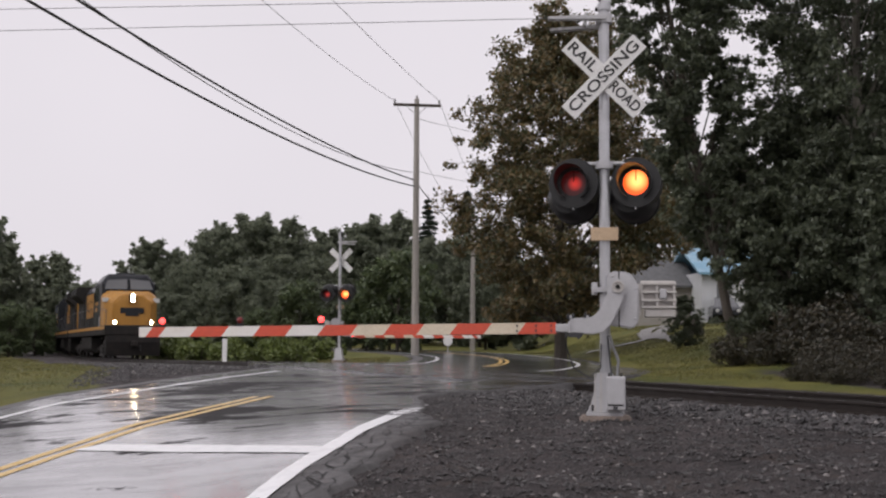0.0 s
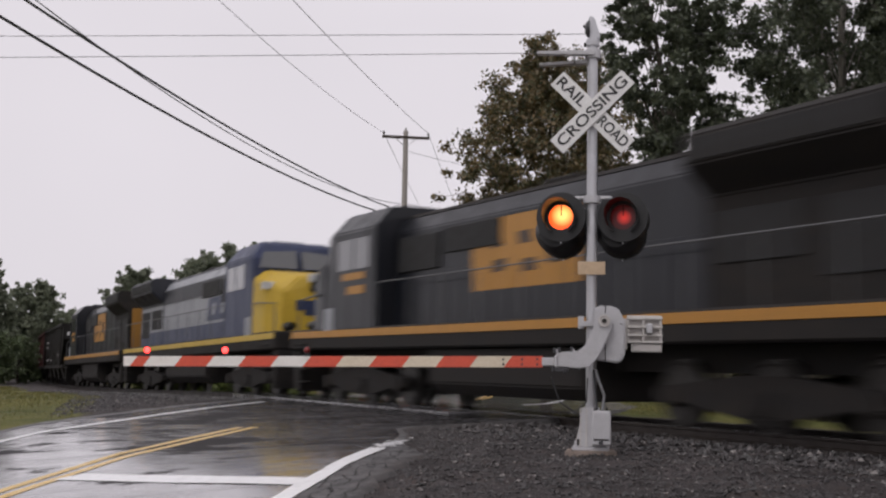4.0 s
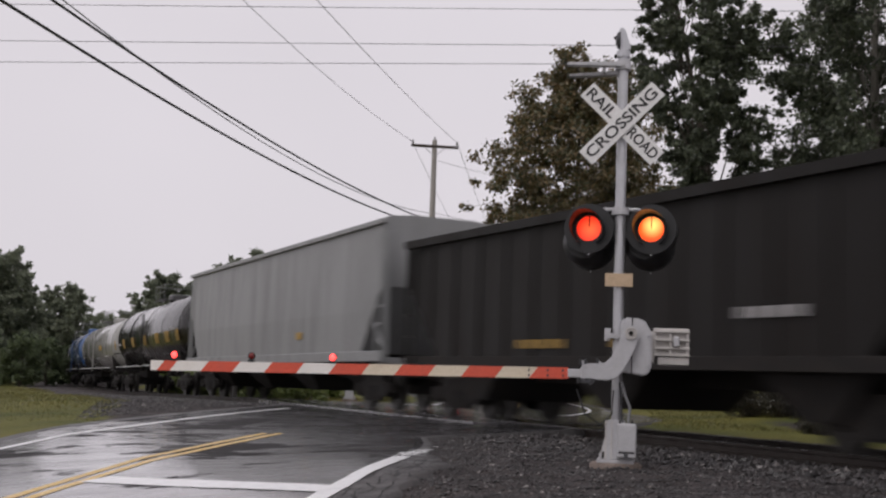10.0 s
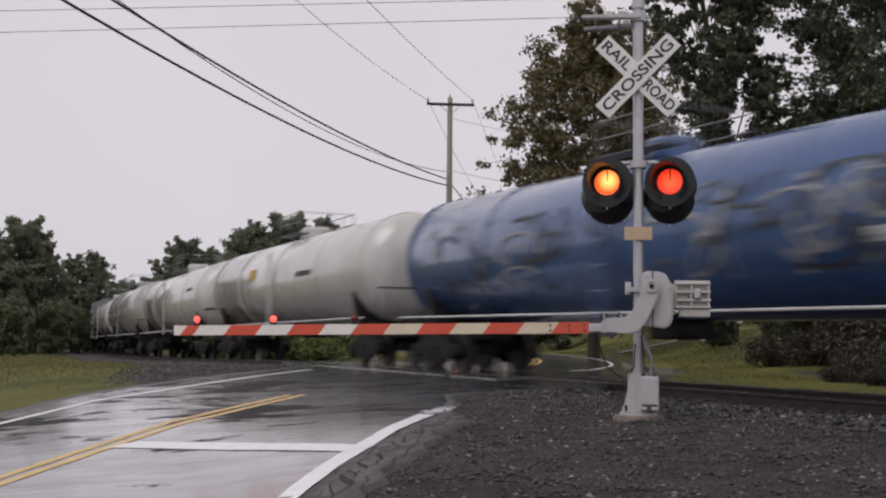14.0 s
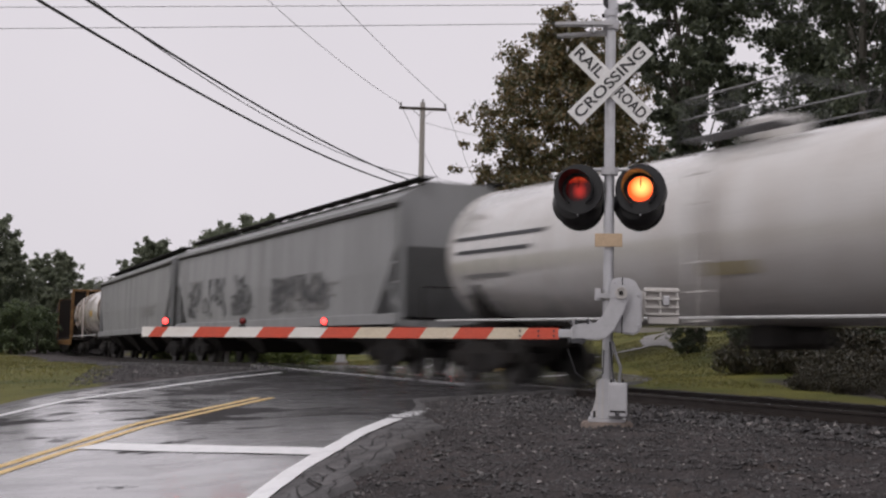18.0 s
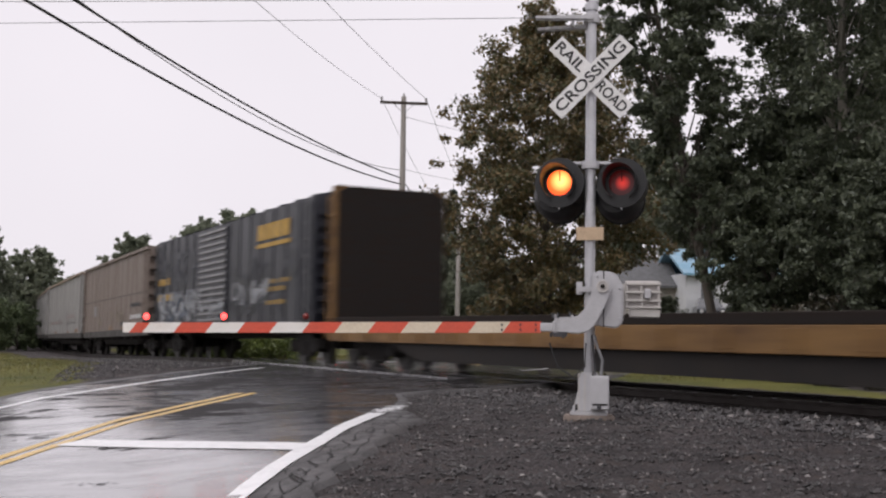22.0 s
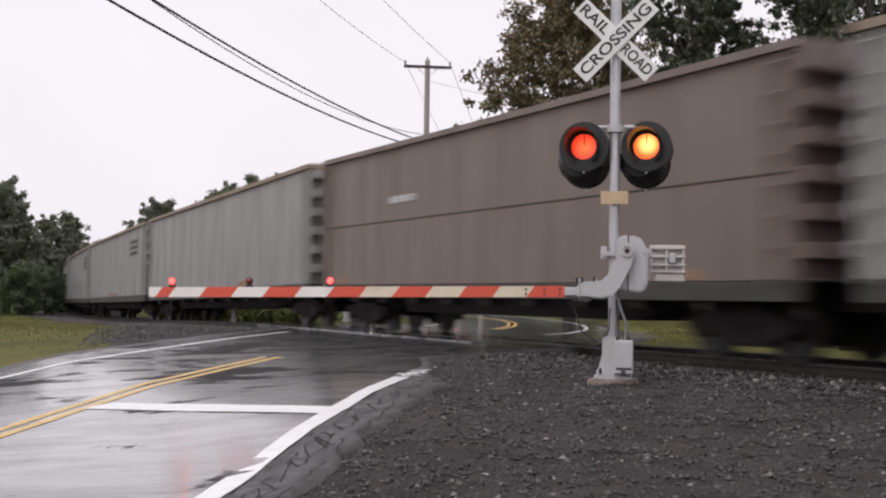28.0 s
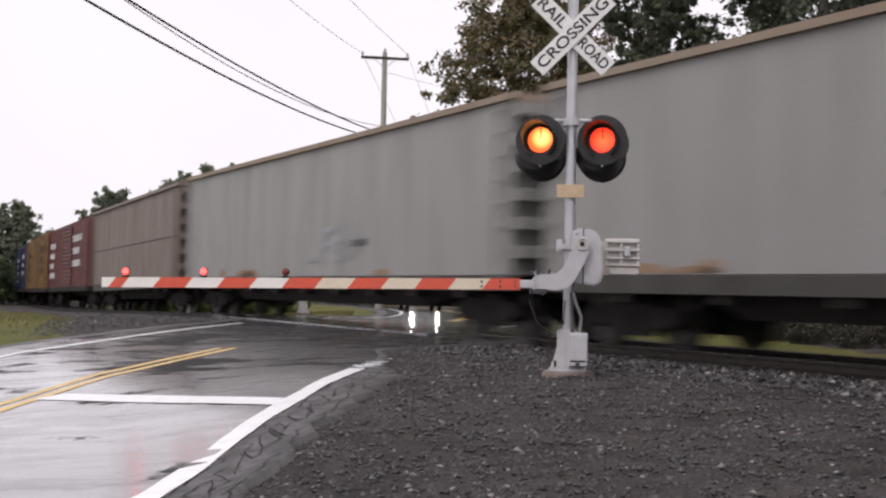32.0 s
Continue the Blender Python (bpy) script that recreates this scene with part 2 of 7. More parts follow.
M["wire_thin"] = material("grey_conductor", (0.14, 0.14, 0.15), 0.5, amount=0.1, bump=0)
M["rail"] = material("rusty_rail_steel", (0.03, 0.023, 0.019), 0.6, 0.3, dirt=(0.018, 0.012, 0.01), amount=0.6, scale=4)
M["railtop"] = material("polished_rail_head", (0.35, 0.35, 0.36), 0.25, 0.9, amount=0.2, scale=4, bump=0)
M["stone"] = stone_material()
M["bark"] = material("furrowed_bark", (0.10, 0.085, 0.07), 0.9, dirt=(0.05, 0.042, 0.034), amount=0.6, scale=6, streak=(5, 5, 0.6), bump=0.8)
M["pale_bark"] = material("pale_grey_bark", (0.26, 0.24, 0.21), 0.85, dirt=(0.12, 0.10, 0.085), amount=0.6, scale=6, streak=(5, 5, 0.6), bump=0.6)
M["roof_blue"] = material("blue_tarpaulin", (0.16, 0.32, 0.44), 0.5, dirt=(0.38, 0.48, 0.55), amount=0.8, scale=1.5)
M["siding"] = material("white_lap_siding", (0.62, 0.63, 0.65), 0.6, dirt=(0.45, 0.45, 0.46), amount=0.3, scale=2)
M["shingle"] = material("grey_asphalt_shingle", (0.12, 0.12, 0.125), 0.85, dirt=(0.07, 0.07, 0.07), amount=0.5, scale=3)
M["drive"] = material("pale_wet_gravel_drive", (0.25, 0.24, 0.23), 0.55, dirt=(0.16, 0.15, 0.14), amount=0.6, scale=3, bump=0.4)
M["tyre"] = material("black_rubber", (0.015, 0.015, 0.015), 0.8, amount=0.3)
M["carpaint"] = material("silver_car_paint", (0.30, 0.31, 0.33), 0.25, 0.5, amount=0.2, scale=2, bump=0)
M["suvdark"] = material("dark_car_paint", (0.02, 0.022, 0.026), 0.2, amount=0.2, scale=2, bump=0)
M["headlamp"] = glow("headlamp_light", (1.0, 0.82, 0.55), 38)
M["ditchlamp"] = glow("ditch_light", (1.0, 0.72, 0.42), 30)
M["carlamp"] = glow("car_headlamp_light", (1.0, 0.95, 0.85), 40)
M["armlamp"] = glow("lit_red_arm_lamp", (1.0, 0.05, 0.045), 3.2)
M["redlens_dark"] = material("unlit_red_lens", (0.16, 0.012, 0.01), 0.2, amount=0.3, dirt=(0.05, 0.008, 0.008), scale=8, bump=0)


def lens_light(name, centre, heart, rim, reach, strength):
    """Light of a lamp lens: hottest at its heart, redder towards its rim."""
    m = bpy.data.materials.new(name)
    m.use_nodes = True
    nt = m.node_tree
    b = nt.nodes["Principled BSDF"]
    far_ = nt.nodes.new("ShaderNodeVectorMath")
    far_.operation = "DISTANCE"
    nt.links.new(nt.nodes.new("ShaderNodeTexCoord").outputs["Object"], far_.inputs[0])
    far_.inputs[1].default_value = centre
    c = _mix(nt, "MIX", heart, rim, _ramp(nt, far_.outputs["Value"], 0.02, reach))
    nt.links.new(c, b.inputs["Emission Color"])
    b.inputs["Emission Strength"].default_value = strength
    b.inputs["Base Color"].default_value = (0.05, 0.004, 0.004, 1)
    b.inputs["Roughness"].default_value = 0.3
    return m


# the four sides of a lamp's drum: dark, fading, half lit and fully lit lens
DRUM = 0.165
M["lens_off"] = lens_light("unlit_red_lens_side", (0, -DRUM, 0), (0.16, 0.008, 0.007), (0.004, 0.001, 0.001), 0.06, 0.5)
M["lens_low"] = lens_light("fading_red_lens_side", (0, 0, DRUM), (0.6, 0.028, 0.02), (0.03, 0.002, 0.002), 0.10, 0.7)
M["lens_mid"] = lens_light("half_lit_red_lens_side", (0, DRUM, 0.01), (1.0, 0.12, 0.035), (0.8, 0.03, 0.012), 0.15, 1.1)
M["lens_high"] = lens_light("fully_lit_lens_side", (0, -0.02, -DRUM), (1.0, 0.62, 0.17), (1.0, 0.085, 0.012), 0.145, 1.5)


def leaf_material(name, a, b, c, through_light=0.25):
    m = bpy.data.materials.new(name)
    m.use_nodes = True
    nt = m.node_tree
    bs = nt.nodes["Principled BSDF"]
    geo = nt.nodes.new("ShaderNodeNewGeometry")
    rp = nt.nodes.new("ShaderNodeValToRGB")
    rp.color_ramp.elements[0].color, rp.color_ramp.elements[1].color = (*a, 1), (*b, 1)
    e = rp.color_ramp.elements.new(0.93)
    e.color = (*c, 1)
    rp.color_ramp.elements[1].position = 0.85
    nt.links.new(geo.outputs["Random Per Island"], rp.inputs[0])
    col = _mix(nt, "MULTIPLY", rp.outputs[0], _noise(nt, 0.35, 3), 0.3)
    nt.links.new(col, bs.inputs["Base Color"])
    bs.inputs["Roughness"].default_value = 0.4
    bs.inputs["Specular IOR Level"].default_value = 0.6
    tr = nt.nodes.new("ShaderNodeBsdfTranslucent")
    nt.links.new(col, tr.inputs[0])
    mx = nt.nodes.new("ShaderNodeMixShader")
    mx.inputs[0].default_value = through_light
    nt.links.new(bs.outputs[0], mx.inputs[1])
    nt.links.new(tr.outputs[0], mx.inputs[2])
    nt.links.new(mx.outputs[0], nt.nodes["Material Output"].inputs[0])
    return m


# dark green lifted towards grey, with haze put into the leaf colour
M["leaf_dark"] = leaf_material("hazed_dark_green_leaves", (0.08, 0.098, 0.067), (0.14, 0.168, 0.108), (0.165, 0.188, 0.118), 0.4)
M["leaf_mid"] = leaf_material("mid_green_leaves", (0.075, 0.105, 0.055), (0.13, 0.175, 0.085), (0.16, 0.20, 0.09))
M["leaf_autumn"] = leaf_material("green_leaves_turning_brown", (0.06, 0.08, 0.036), (0.12, 0.135, 0.058), (0.25, 0.17, 0.075))
M["leaf_light"] = leaf_material("light_green_leaves", (0.09, 0.13, 0.03), (0.17, 0.23, 0.06), (0.21, 0.25, 0.07))
# far trees: distance haze is put into the leaf colour as a pale grey-green
M["leaf_haze"] = leaf_material("haze_paled_leaves", (0.15, 0.178, 0.128), (0.25, 0.28, 0.2), (0.27, 0.295, 0.2), 0.55)
# scrub's own dark green, lowered further to stand in for shade under the trees
M["leaf_scrub"] = leaf_material("shade_darkened_scrub_leaves", (0.02, 0.023, 0.013), (0.04, 0.043, 0.024), (0.075, 0.06, 0.036))
M["needle"] = leaf_material("dark_needles", (0.025, 0.042, 0.028), (0.05, 0.075, 0.048), (0.06, 0.085, 0.055))
M["grassblade"] = leaf_material("grass_blades", (0.075, 0.09, 0.021), (0.165, 0.158, 0.038), (0.22, 0.19, 0.06))


def ground_material():
    m = bpy.data.materials.new("gravel_and_grass_ground")
    m.use_nodes = True
    nt = m.node_tree
    b = nt.nodes["Principled BSDF"]
    at = nt.nodes.new("ShaderNodeAttribute")
    at.attribute_name = "gravel"
    edge = nt.nodes.new("ShaderNodeMath")
    edge.operation = "ADD"
    nt.links.new(at.outputs["Fac"], edge.inputs[0])
    nz = nt.nodes.new("ShaderNodeMath")
    nz.operation = "MULTIPLY_ADD"
    nz.inputs[1].default_value, nz.inputs[2].default_value = 0.9, -0.45
    nt.links.new(_noise(nt, 1.4, 6, 0.65), nz.inputs[0])
    nt.links.new(nz.outputs[0], edge.inputs[1])
    fac = _ramp(nt, edge.outputs[0], 0.4, 0.6)
    g1 = _mix(nt, "MIX", (0.074, 0.064, 0.064), (0.032, 0.028, 0.028), _ramp(nt, _noise(nt, 1.3, 6, 0.65), 0.35, 0.65))
    vor = nt.nodes.new("ShaderNodeTexVoronoi")
    vor.inputs["Scale"].default_value = 55
    co = nt.nodes.new("ShaderNodeTexCoord")
    nt.links.new(co.outputs["Object"], vor.inputs["Vector"])
    bw = nt.nodes.new("ShaderNodeRGBToBW")
    nt.links.new(vor.outputs["Color"], bw.inputs[0])
    g1 = _mix(nt, "OVERLAY", g1, bw.outputs[0], 0.85)
    g1 = _mix(nt, "MIX", g1, (0.075, 0.058, 0.05), _ramp(nt, _noise(nt, 3.1, 5, 0.7), 0.52, 0.75))
    g1 = _mix(nt, "OVERLAY", g1, _noise(nt, 30, 5, 0.75), 0.85)
    g2 = _mix(nt, "MIX", (0.074, 0.086, 0.021), (0.165, 0.15, 0.038), _ramp(nt, _noise(nt, 0.35, 6, 0.6), 0.35, 0.65))
    g2 = _mix(nt, "OVERLAY", g2, _noise(nt, 14, 5, 0.75), 0.6)
    c = _mix(nt, "MIX", g2, g1, fac)
    nt.links.new(c, b.inputs["Base Color"])
    b.inputs["Roughness"].default_value = 0.8
    b.inputs["Specular IOR Level"].default_value = 0.22
    bp = nt.nodes.new("ShaderNodeBump")
    bp.inputs["Strength"].default_value, bp.inputs["Distance"].default_value = 1.0, 0.035
    nt.links.new(_noise(nt, 34, 6, 0.75), bp.inputs["Height"])
    nt.links.new(bp.outputs[0], b.inputs["Normal"])
    return m


def road_material():
    m = bpy.data.materials.new("wet_patched_asphalt")
    m.use_nodes = True
    nt = m.node_tree
    b = nt.nodes["Principled BSDF"]
    sep = nt.nodes.new("ShaderNodeSeparateXYZ")
    nt.links.new(nt.nodes.new("ShaderNodeTexCoord").outputs["Object"], sep.inputs[0])
    old = nt.nodes.new("ShaderNodeMath")
    old.operation = "MULTIPLY"
    nt.links.new(_ramp(nt, sep.outputs[1], 12.5, 16.5), old.inputs[0])
    nt.links.new(_ramp(nt, sep.outputs[1], 30, 25), old.inputs[1])
    lane = nt.nodes.new("ShaderNodeMath")
    lane.operation = "MULTIPLY"
    nt.links.new(old.outputs[0], lane.inputs[0])
    nt.links.new(_ramp(nt, sep.outputs[0], 1.3, -0.4), lane.inputs[1])
    old = lane
    lvl = nt.nodes.new("ShaderNodeMath")
    lvl.operation = "MULTIPLY_ADD"
    lvl.inputs[1].default_value = 0.11
    nt.links.new(old.outputs[0], lvl.inputs[0])
    nt.links.new(_noise(nt, 0.75, 8, 0.7, (0.7, 1.05, 1)), lvl.inputs[2])
    patch = _ramp(nt, lvl.outputs[0], 0.60, 0.64)
    c = _mix(nt, "MIX", (0.092, 0.089, 0.094), (0.034, 0.032, 0.033), patch)
    c = _mix(nt, "OVERLAY", c, _noise(nt, 55, 4, 0.7), 0.5)
    # tar-filled cracks
    vor = nt.nodes.new("ShaderNodeTexVoronoi")
    vor.feature = "DISTANCE_TO_EDGE"
    vor.inputs["Scale"].default_value = 0.42
    co = nt.nodes.new("ShaderNodeTexCoord")
    warp = nt.nodes.new("ShaderNodeVectorMath")
    warp.operation = "MULTIPLY_ADD"
    nz = nt.nodes.new("ShaderNodeTexNoise")
    nz.inputs["Scale"].default_value, nz.inputs["Detail"].default_value = 1.5, 4
    nt.links.new(co.outputs["Object"], nz.inputs["Vector"])
    nt.links.new(nz.outputs["Color"], warp.inputs[0])
    warp.inputs[1].default_value = (1.2, 1.2, 0)
    nt.links.new(co.outputs["Object"], warp.inputs[2])
    nt.links.new(warp.outputs[0], vor.inputs["Vector"])
    crack = _ramp(nt, vor.outputs["Distance"], 0.004, 0.012)
    c = _mix(nt, "MULTIPLY", c, crack, 0.7)
    nt.links.new(c, b.inputs["Base Color"])
    wet = _ramp(nt, _noise(nt, 0.9, 6, 0.68, (0.5, 1.8, 1)), 0.42, 0.60)
    rr = nt.nodes.new("ShaderNodeMapRange")
    rr.inputs[3].default_value, rr.inputs[4].default_value = 0.12, 0.40
    nt.links.new(wet, rr.inputs[0])
    dull = nt.nodes.new("ShaderNodeMapRange")
    dull.inputs[4].default_value = 0.7
    nt.links.new(patch, dull.inputs[0])
    nt.links.new(rr.outputs[0], dull.inputs[3])
    nt.links.new(dull.outputs[0], b.inputs["Roughness"])
    b.inputs["IOR"].default_value = 1.45
    sp = nt.nodes.new("ShaderNodeMapRange")
    sp.inputs[3].default_value, sp.inputs[4].default_value = 0.5, 0.05
    nt.links.new(patch, sp.inputs[0])
    nt.links.new(sp.outputs[0], b.inputs["Specular IOR Level"])
    cw = nt.nodes.new("ShaderNodeMapRange")
    cw.inputs[3].default_value, cw.inputs[4].default_value = 1.0, 0.04
    nt.links.new(patch, cw.inputs[0])
    nt.links.new(cw.outputs[0], b.inputs["Coat Weight"])
    b.inputs["Coat Roughness"].default_value = 0.14
    b.inputs["Coat IOR"].default_value = 1.33
    bp = nt.nodes.new("ShaderNodeBump")
    bp.inputs["Distance"].default_value = 0.002
    st = nt.nodes.new("ShaderNodeMath")
    st.operation = "MULTIPLY"
    st.inputs[1].default_value = 0.5
    nt.links.new(wet, st.inputs[0])
    nt.links.new(st.outputs[0], bp.inputs["Strength"])
    nt.links.new(_noise(nt, 70, 4, 0.7), bp.inputs["Height"])
    nt.links.new(bp.outputs[0], b.inputs["Normal"])
    return m


M["ground"] = ground_material()
M["road"] = road_material()
M["line_white"] = material("worn_white_road_paint", (0.8, 0.8, 0.81), 0.4, dirt=(0.42, 0.42, 0.42), amount=0.35, scale=7, bump=0.2)
M["line_yellow"] = material("worn_yellow_road_paint", (0.64, 0.42, 0.12), 0.45, dirt=(0.34, 0.24, 0.1), amount=0.4, scale=7, bump=0.2)
M["shoulder"] = material("cracked_dull_asphalt", (0.062, 0.059, 0.059), 0.6, dirt=(0.022, 0.02, 0.02), amount=0.8, scale=3.5, bump=0.5)
M["tarcrack"] = material("gritty_black_crack", (0.014, 0.013, 0.013), 0.95, amount=0.5, dirt=(0.03, 0.028, 0.027), scale=6, bump=0.3)

# ================= mesh helpers =================
class Solid:
    """Collects boxes, prisms and tubes into one mesh."""

    def __init__(self):
        self.v, self.f = [], []

    def add(self, verts, faces):
        n = len(self.v)
        self.v += [tuple(p) for p in verts]
        self.f += [tuple(n + i for i in f) for f in faces]
        return self

    def box(self, x0, x1, y0, y1, z0, z1, c=0.0):
        """A box; c chamfers its upright and long edges."""
        if not c:
            v = [(x, y, z) for z in (z0, z1) for y in (y0, y1) for x in (x0, x1)]
            return self.add(v, [(0, 2, 3, 1), (4, 5, 7, 6), (0, 1, 5, 4), (2, 6, 7, 3), (0, 4, 6, 2), (1, 3, 7, 5)])
        ring = [(y0 + c, z0), (y1 - c, z0), (y1, z0 + c), (y1, z1 - c), (y1 - c, z1), (y0 + c, z1), (y0, z1 - c), (y0, z0 + c)]
        inner = [(y0 + 2 * c, z0 + c), (y1 - 2 * c, z0 + c), (y1 - c, z0 + 2 * c), (y1 - c, z1 - 2 * c), (y1 - 2 * c, z1 - c),
                 (y0 + 2 * c, z1 - c), (y0 + c, z1 - 2 * c), (y0 + c, z0 + 2 * c)]
        return self.loft([[(x0, *p) for p in inner], [(x0 + c, *p) for p in ring], [(x1 - c, *p) for p in ring], [(x1, *p) for p in inner]])

    def loft(self, rings, closed=True):
        n, k = len(self.v), len(rings[0])
        for r in rings:
            self.v += [tuple(p) for p in r]
        for i in range(len(rings) - 1):
            for j in range(k):
                a, b = n + i * k + j, n + i * k + (j + 1) % k
                self.f.append((a, b, b + k, a + k))
        if closed:
            self.f.append(tuple(n + j for j in reversed(range(k))))
            self.f.append(tuple(n + (len(rings) - 1) * k + j for j in range(k)))
        return self

    def prism(self, pts, axis, a, b):
        """A polygon (pairs) pushed along an axis from a to b."""
        put = {"x": lambda p, t: (t, p[0], p[1]), "y": lambda p, t: (p[0], t, p[1]), "z": lambda p, t: (p[0], p[1], t)}[axis]
        return self.loft([[put(p, a) for p in pts], [put(p, b) for p in pts]])

    def cyl(self, c, axis, r, a, b, n=16, r2=None):
        pts = lambda q: [(c[0] + q * math.cos(2 * math.pi * i / n), c[1] + q * math.sin(2 * math.pi * i / n)) for i in range(n)]
        put = {"x": lambda p, t: (t, p[0], p[1]), "y": lambda p, t: (p[0], t, p[1]), "z": lambda p, t: (p[0], p[1], t)}[axis]
        return self.loft([[put(p, a) for p in pts(r)], [put(p, b) for p in pts(r if r2 is None else r2)]])

    def lathe(self, axis, prof, c=(0, 0), n=20):
        """prof: (place along the axis, radius)."""
        put = {"x": lambda p, t: (t, p[0], p[1]), "y": lambda p, t: (p[0], t, p[1]), "z": lambda p, t: (p[0], p[1], t)}[axis]
        return self.loft([[put((c[0] + r * math.cos(2 * math.pi * i / n), c[1] + r * math.sin(2 * math.pi * i / n)), t) for i in range(n)] for t, r in prof])

    def tube(self, pts, r, n=6, r2=None):
        rings = []
        pts = [Vector(p) for p in pts]
        for i, p in enumerate(pts):
            d = (pts[min(i + 1, len(pts) - 1)] - pts[max(i - 1, 0)]).normalized()
            a = d.cross(Vector((0.31, 0.17, 0.93))).normalized()
            b = d.cross(a)
            q = r if r2 is None else r + (r2 - r) * i / (len(pts) - 1)
            rings.append([p + q * (math.cos(2 * math.pi * k / n) * a + math.sin(2 * math.pi * k / n) * b) for k in range(n)])
        return self.loft(rings)

    def mesh(self, name, mat, smooth=False, bevel=0.0, shift=None):
        me = bpy.data.meshes.new(name)
        me.from_pydata(self.v, [], self.f)
        bm = bmesh.new()
        bm.from_mesh(me)
        bmesh.ops.recalc_face_normals(bm, faces=bm.faces)
        if bevel:
            bmesh.ops.bevel(bm, geom=[e for e in bm.edges if len(e.link_faces) == 2 and e.calc_face_angle(0) > 0.5], offset=bevel, segments=2, affect="EDGES", clamp_overlap=True)
        for f in bm.faces:
            f.smooth = smooth
        if smooth:
            for e in bm.edges:
                if len(e.link_faces) == 2 and e.calc_face_angle(0) > 0.7:
                    e.smooth = False
        bm.to_mesh(me)
        bm.free()
        me.materials.append(mat)
        return me


def part(name, solid, mat, parent=None, label="", smooth=False, bevel=0.0, at=None):
    """One mesh object from a Solid (or a ready mesh) under its thing."""
    me = solid if isinstance(solid, bpy.types.Mesh) else solid.mesh(name, mat, smooth, bevel)
    ob = new(name, me)
    if parent:
        ob.parent = parent
    if at is not None:
        ob.matrix_local = at
    if label:
        ob["label"] = label
    return ob


def thing(name, label, category, group="", m=None, kind=""):
    ob = new(name)
    ob.empty_display_size = 0.2
    if m is not None:
        ob.matrix_world = m
    return tagged(ob, label, category, group, kind)


def raw_mesh(name, verts, faces, mat, smooth=False):
    me = bpy.data.meshes.new(name)
    me.from_pydata(verts, [], faces)
    me.materials.append(mat)
    if smooth:
        me.polygons.foreach_set("use_smooth", [True] * len(me.polygons))
    me.update()
    return me


_pieces = {}


def piece(name, x0, x1, y0, y1, z0, z1, mat, parent, label=""):
    """A box-shaped piece of its own; alike pieces share one mesh."""
    dims = (round(x1 - x0, 4), round(y1 - y0, 4), round(z1 - z0, 4))
    key = (name, dims, mat.name)
    if key not in _pieces:
        a, b, c = (d / 2 for d in dims)
        _pieces[key] = Solid().box(-a, a, -b, b, -c, c, min(0.012, min(dims) * 0.2)).mesh(name, mat)
    return part(name, _pieces[key], None, parent, label, at=pose((x0 + x1) / 2, (y0 + y1) / 2, (z0 + z1) / 2))


# ================= track line and terrain =================
RAIL_Z = 0.71
TH, D0, S1, RAD, S2 = radians(28.5), 13.36, 10.0, 600.0, 270.0
_ds = 0.5
TS = np.arange(-640, 1000, _ds)
TH_S = TH - np.clip(TS - S1, 0, S2 - S1) / RAD
TX, TY = np.cumsum(-np.sin(TH_S)) * _ds, np.cumsum(np.cos(TH_S)) * _ds
_i0 = int(np.searchsorted(TS, 0))
TX, TY = TX + D0 * math.cos(TH) - TX[_i0], TY + D0 * math.sin(TH) - TY[_i0]


def on_track(s, lat=0.0):
    """Point and heading at s metres up the line (away from the crossing); lat: metres beyond the centre line."""
    x, y, h = np.interp(s, TS, TX), np.interp(s, TS, TY), np.interp(s, TS, TH_S)
    return x + lat * np.cos(h), y + lat * np.sin(h), h


def dip(s):
    """Fall of the line on its way up the curve, beyond the crossing."""
    return -np.interp(s, [33, 37, 41, 46, 52, 58, 64, 72, 80, 92, 105, 125, 150], [0, 0.05, 0.11, 0.20, 0.31, 0.40, 0.48, 0.57, 0.65, 0.75, 0.84, 0.93, 0.97])


def rail_top(s):
    return RAIL_Z + float(dip(s))


def track_coords(x, y):
    """Distance along and across the track for arrays of points."""
    x, y = np.asarray(x, float).ravel(), np.asarray(y, float).ravel()
    s, lat = np.empty_like(x), np.empty_like(x)
    step = 8
    cx, cy, ch, cs = TX[::step], TY[::step], TH_S[::step], TS[::step]
    for a in range(0, len(x), 4000):
        b = slice(a, a + 4000)
        i = np.argmin((x[b, None] - cx) ** 2 + (y[b, None] - cy) ** 2, axis=1)
        dx, dy = x[b] - cx[i], y[b] - cy[i]
        s[b] = cs[i] - dx * np.sin(ch[i]) + dy * np.cos(ch[i])
        lat[b] = dx * np.cos(ch[i]) + dy * np.sin(ch[i])
    return s, lat


def smooth01(a):
    a = np.clip(a, 0, 1)
    return a * a * (3 - 2 * a)


LAT_Z = ([-90, -40, -13.4, -9.5, -6.4, -4.8, -3.2, -2.4, -1.4, 1.4, 2.4, 3.4, 6, 30], [-0.6, -0.3, 0.0, 0.40, 0.52, 0.57, 0.59, 0.58, 0.54, 0.53, 0.54, 0.53, 0.56, 0.54])
ROAD_Z = ([-90, -40, -13.4, -9.5, -6.4, -4.8, -2.2, -1.2, 1.2, 2.5, 6, 30], [-0.6, -0.3, 0.0, 0.40, 0.52, 0.58, 0.66, 0.70, 0.70, 0.66, 0.58, 0.55])
# road centre line: x, y
RC = np.array([(-9.2, -30), (-6.9, -6), (-5.4, 4), (-4.55, 10), (-3.2, 18.9), (-1.75, 27), (0.35, 34), (1.95, 40.5), (2.55, 48), (2.5, 56), (1.6, 64), (-0.6, 74), (-5, 86), (-13, 100), (-30, 118)])
_u = np.concatenate([[0], np.cumsum(np.hypot(*np.diff(RC, axis=0).T))])
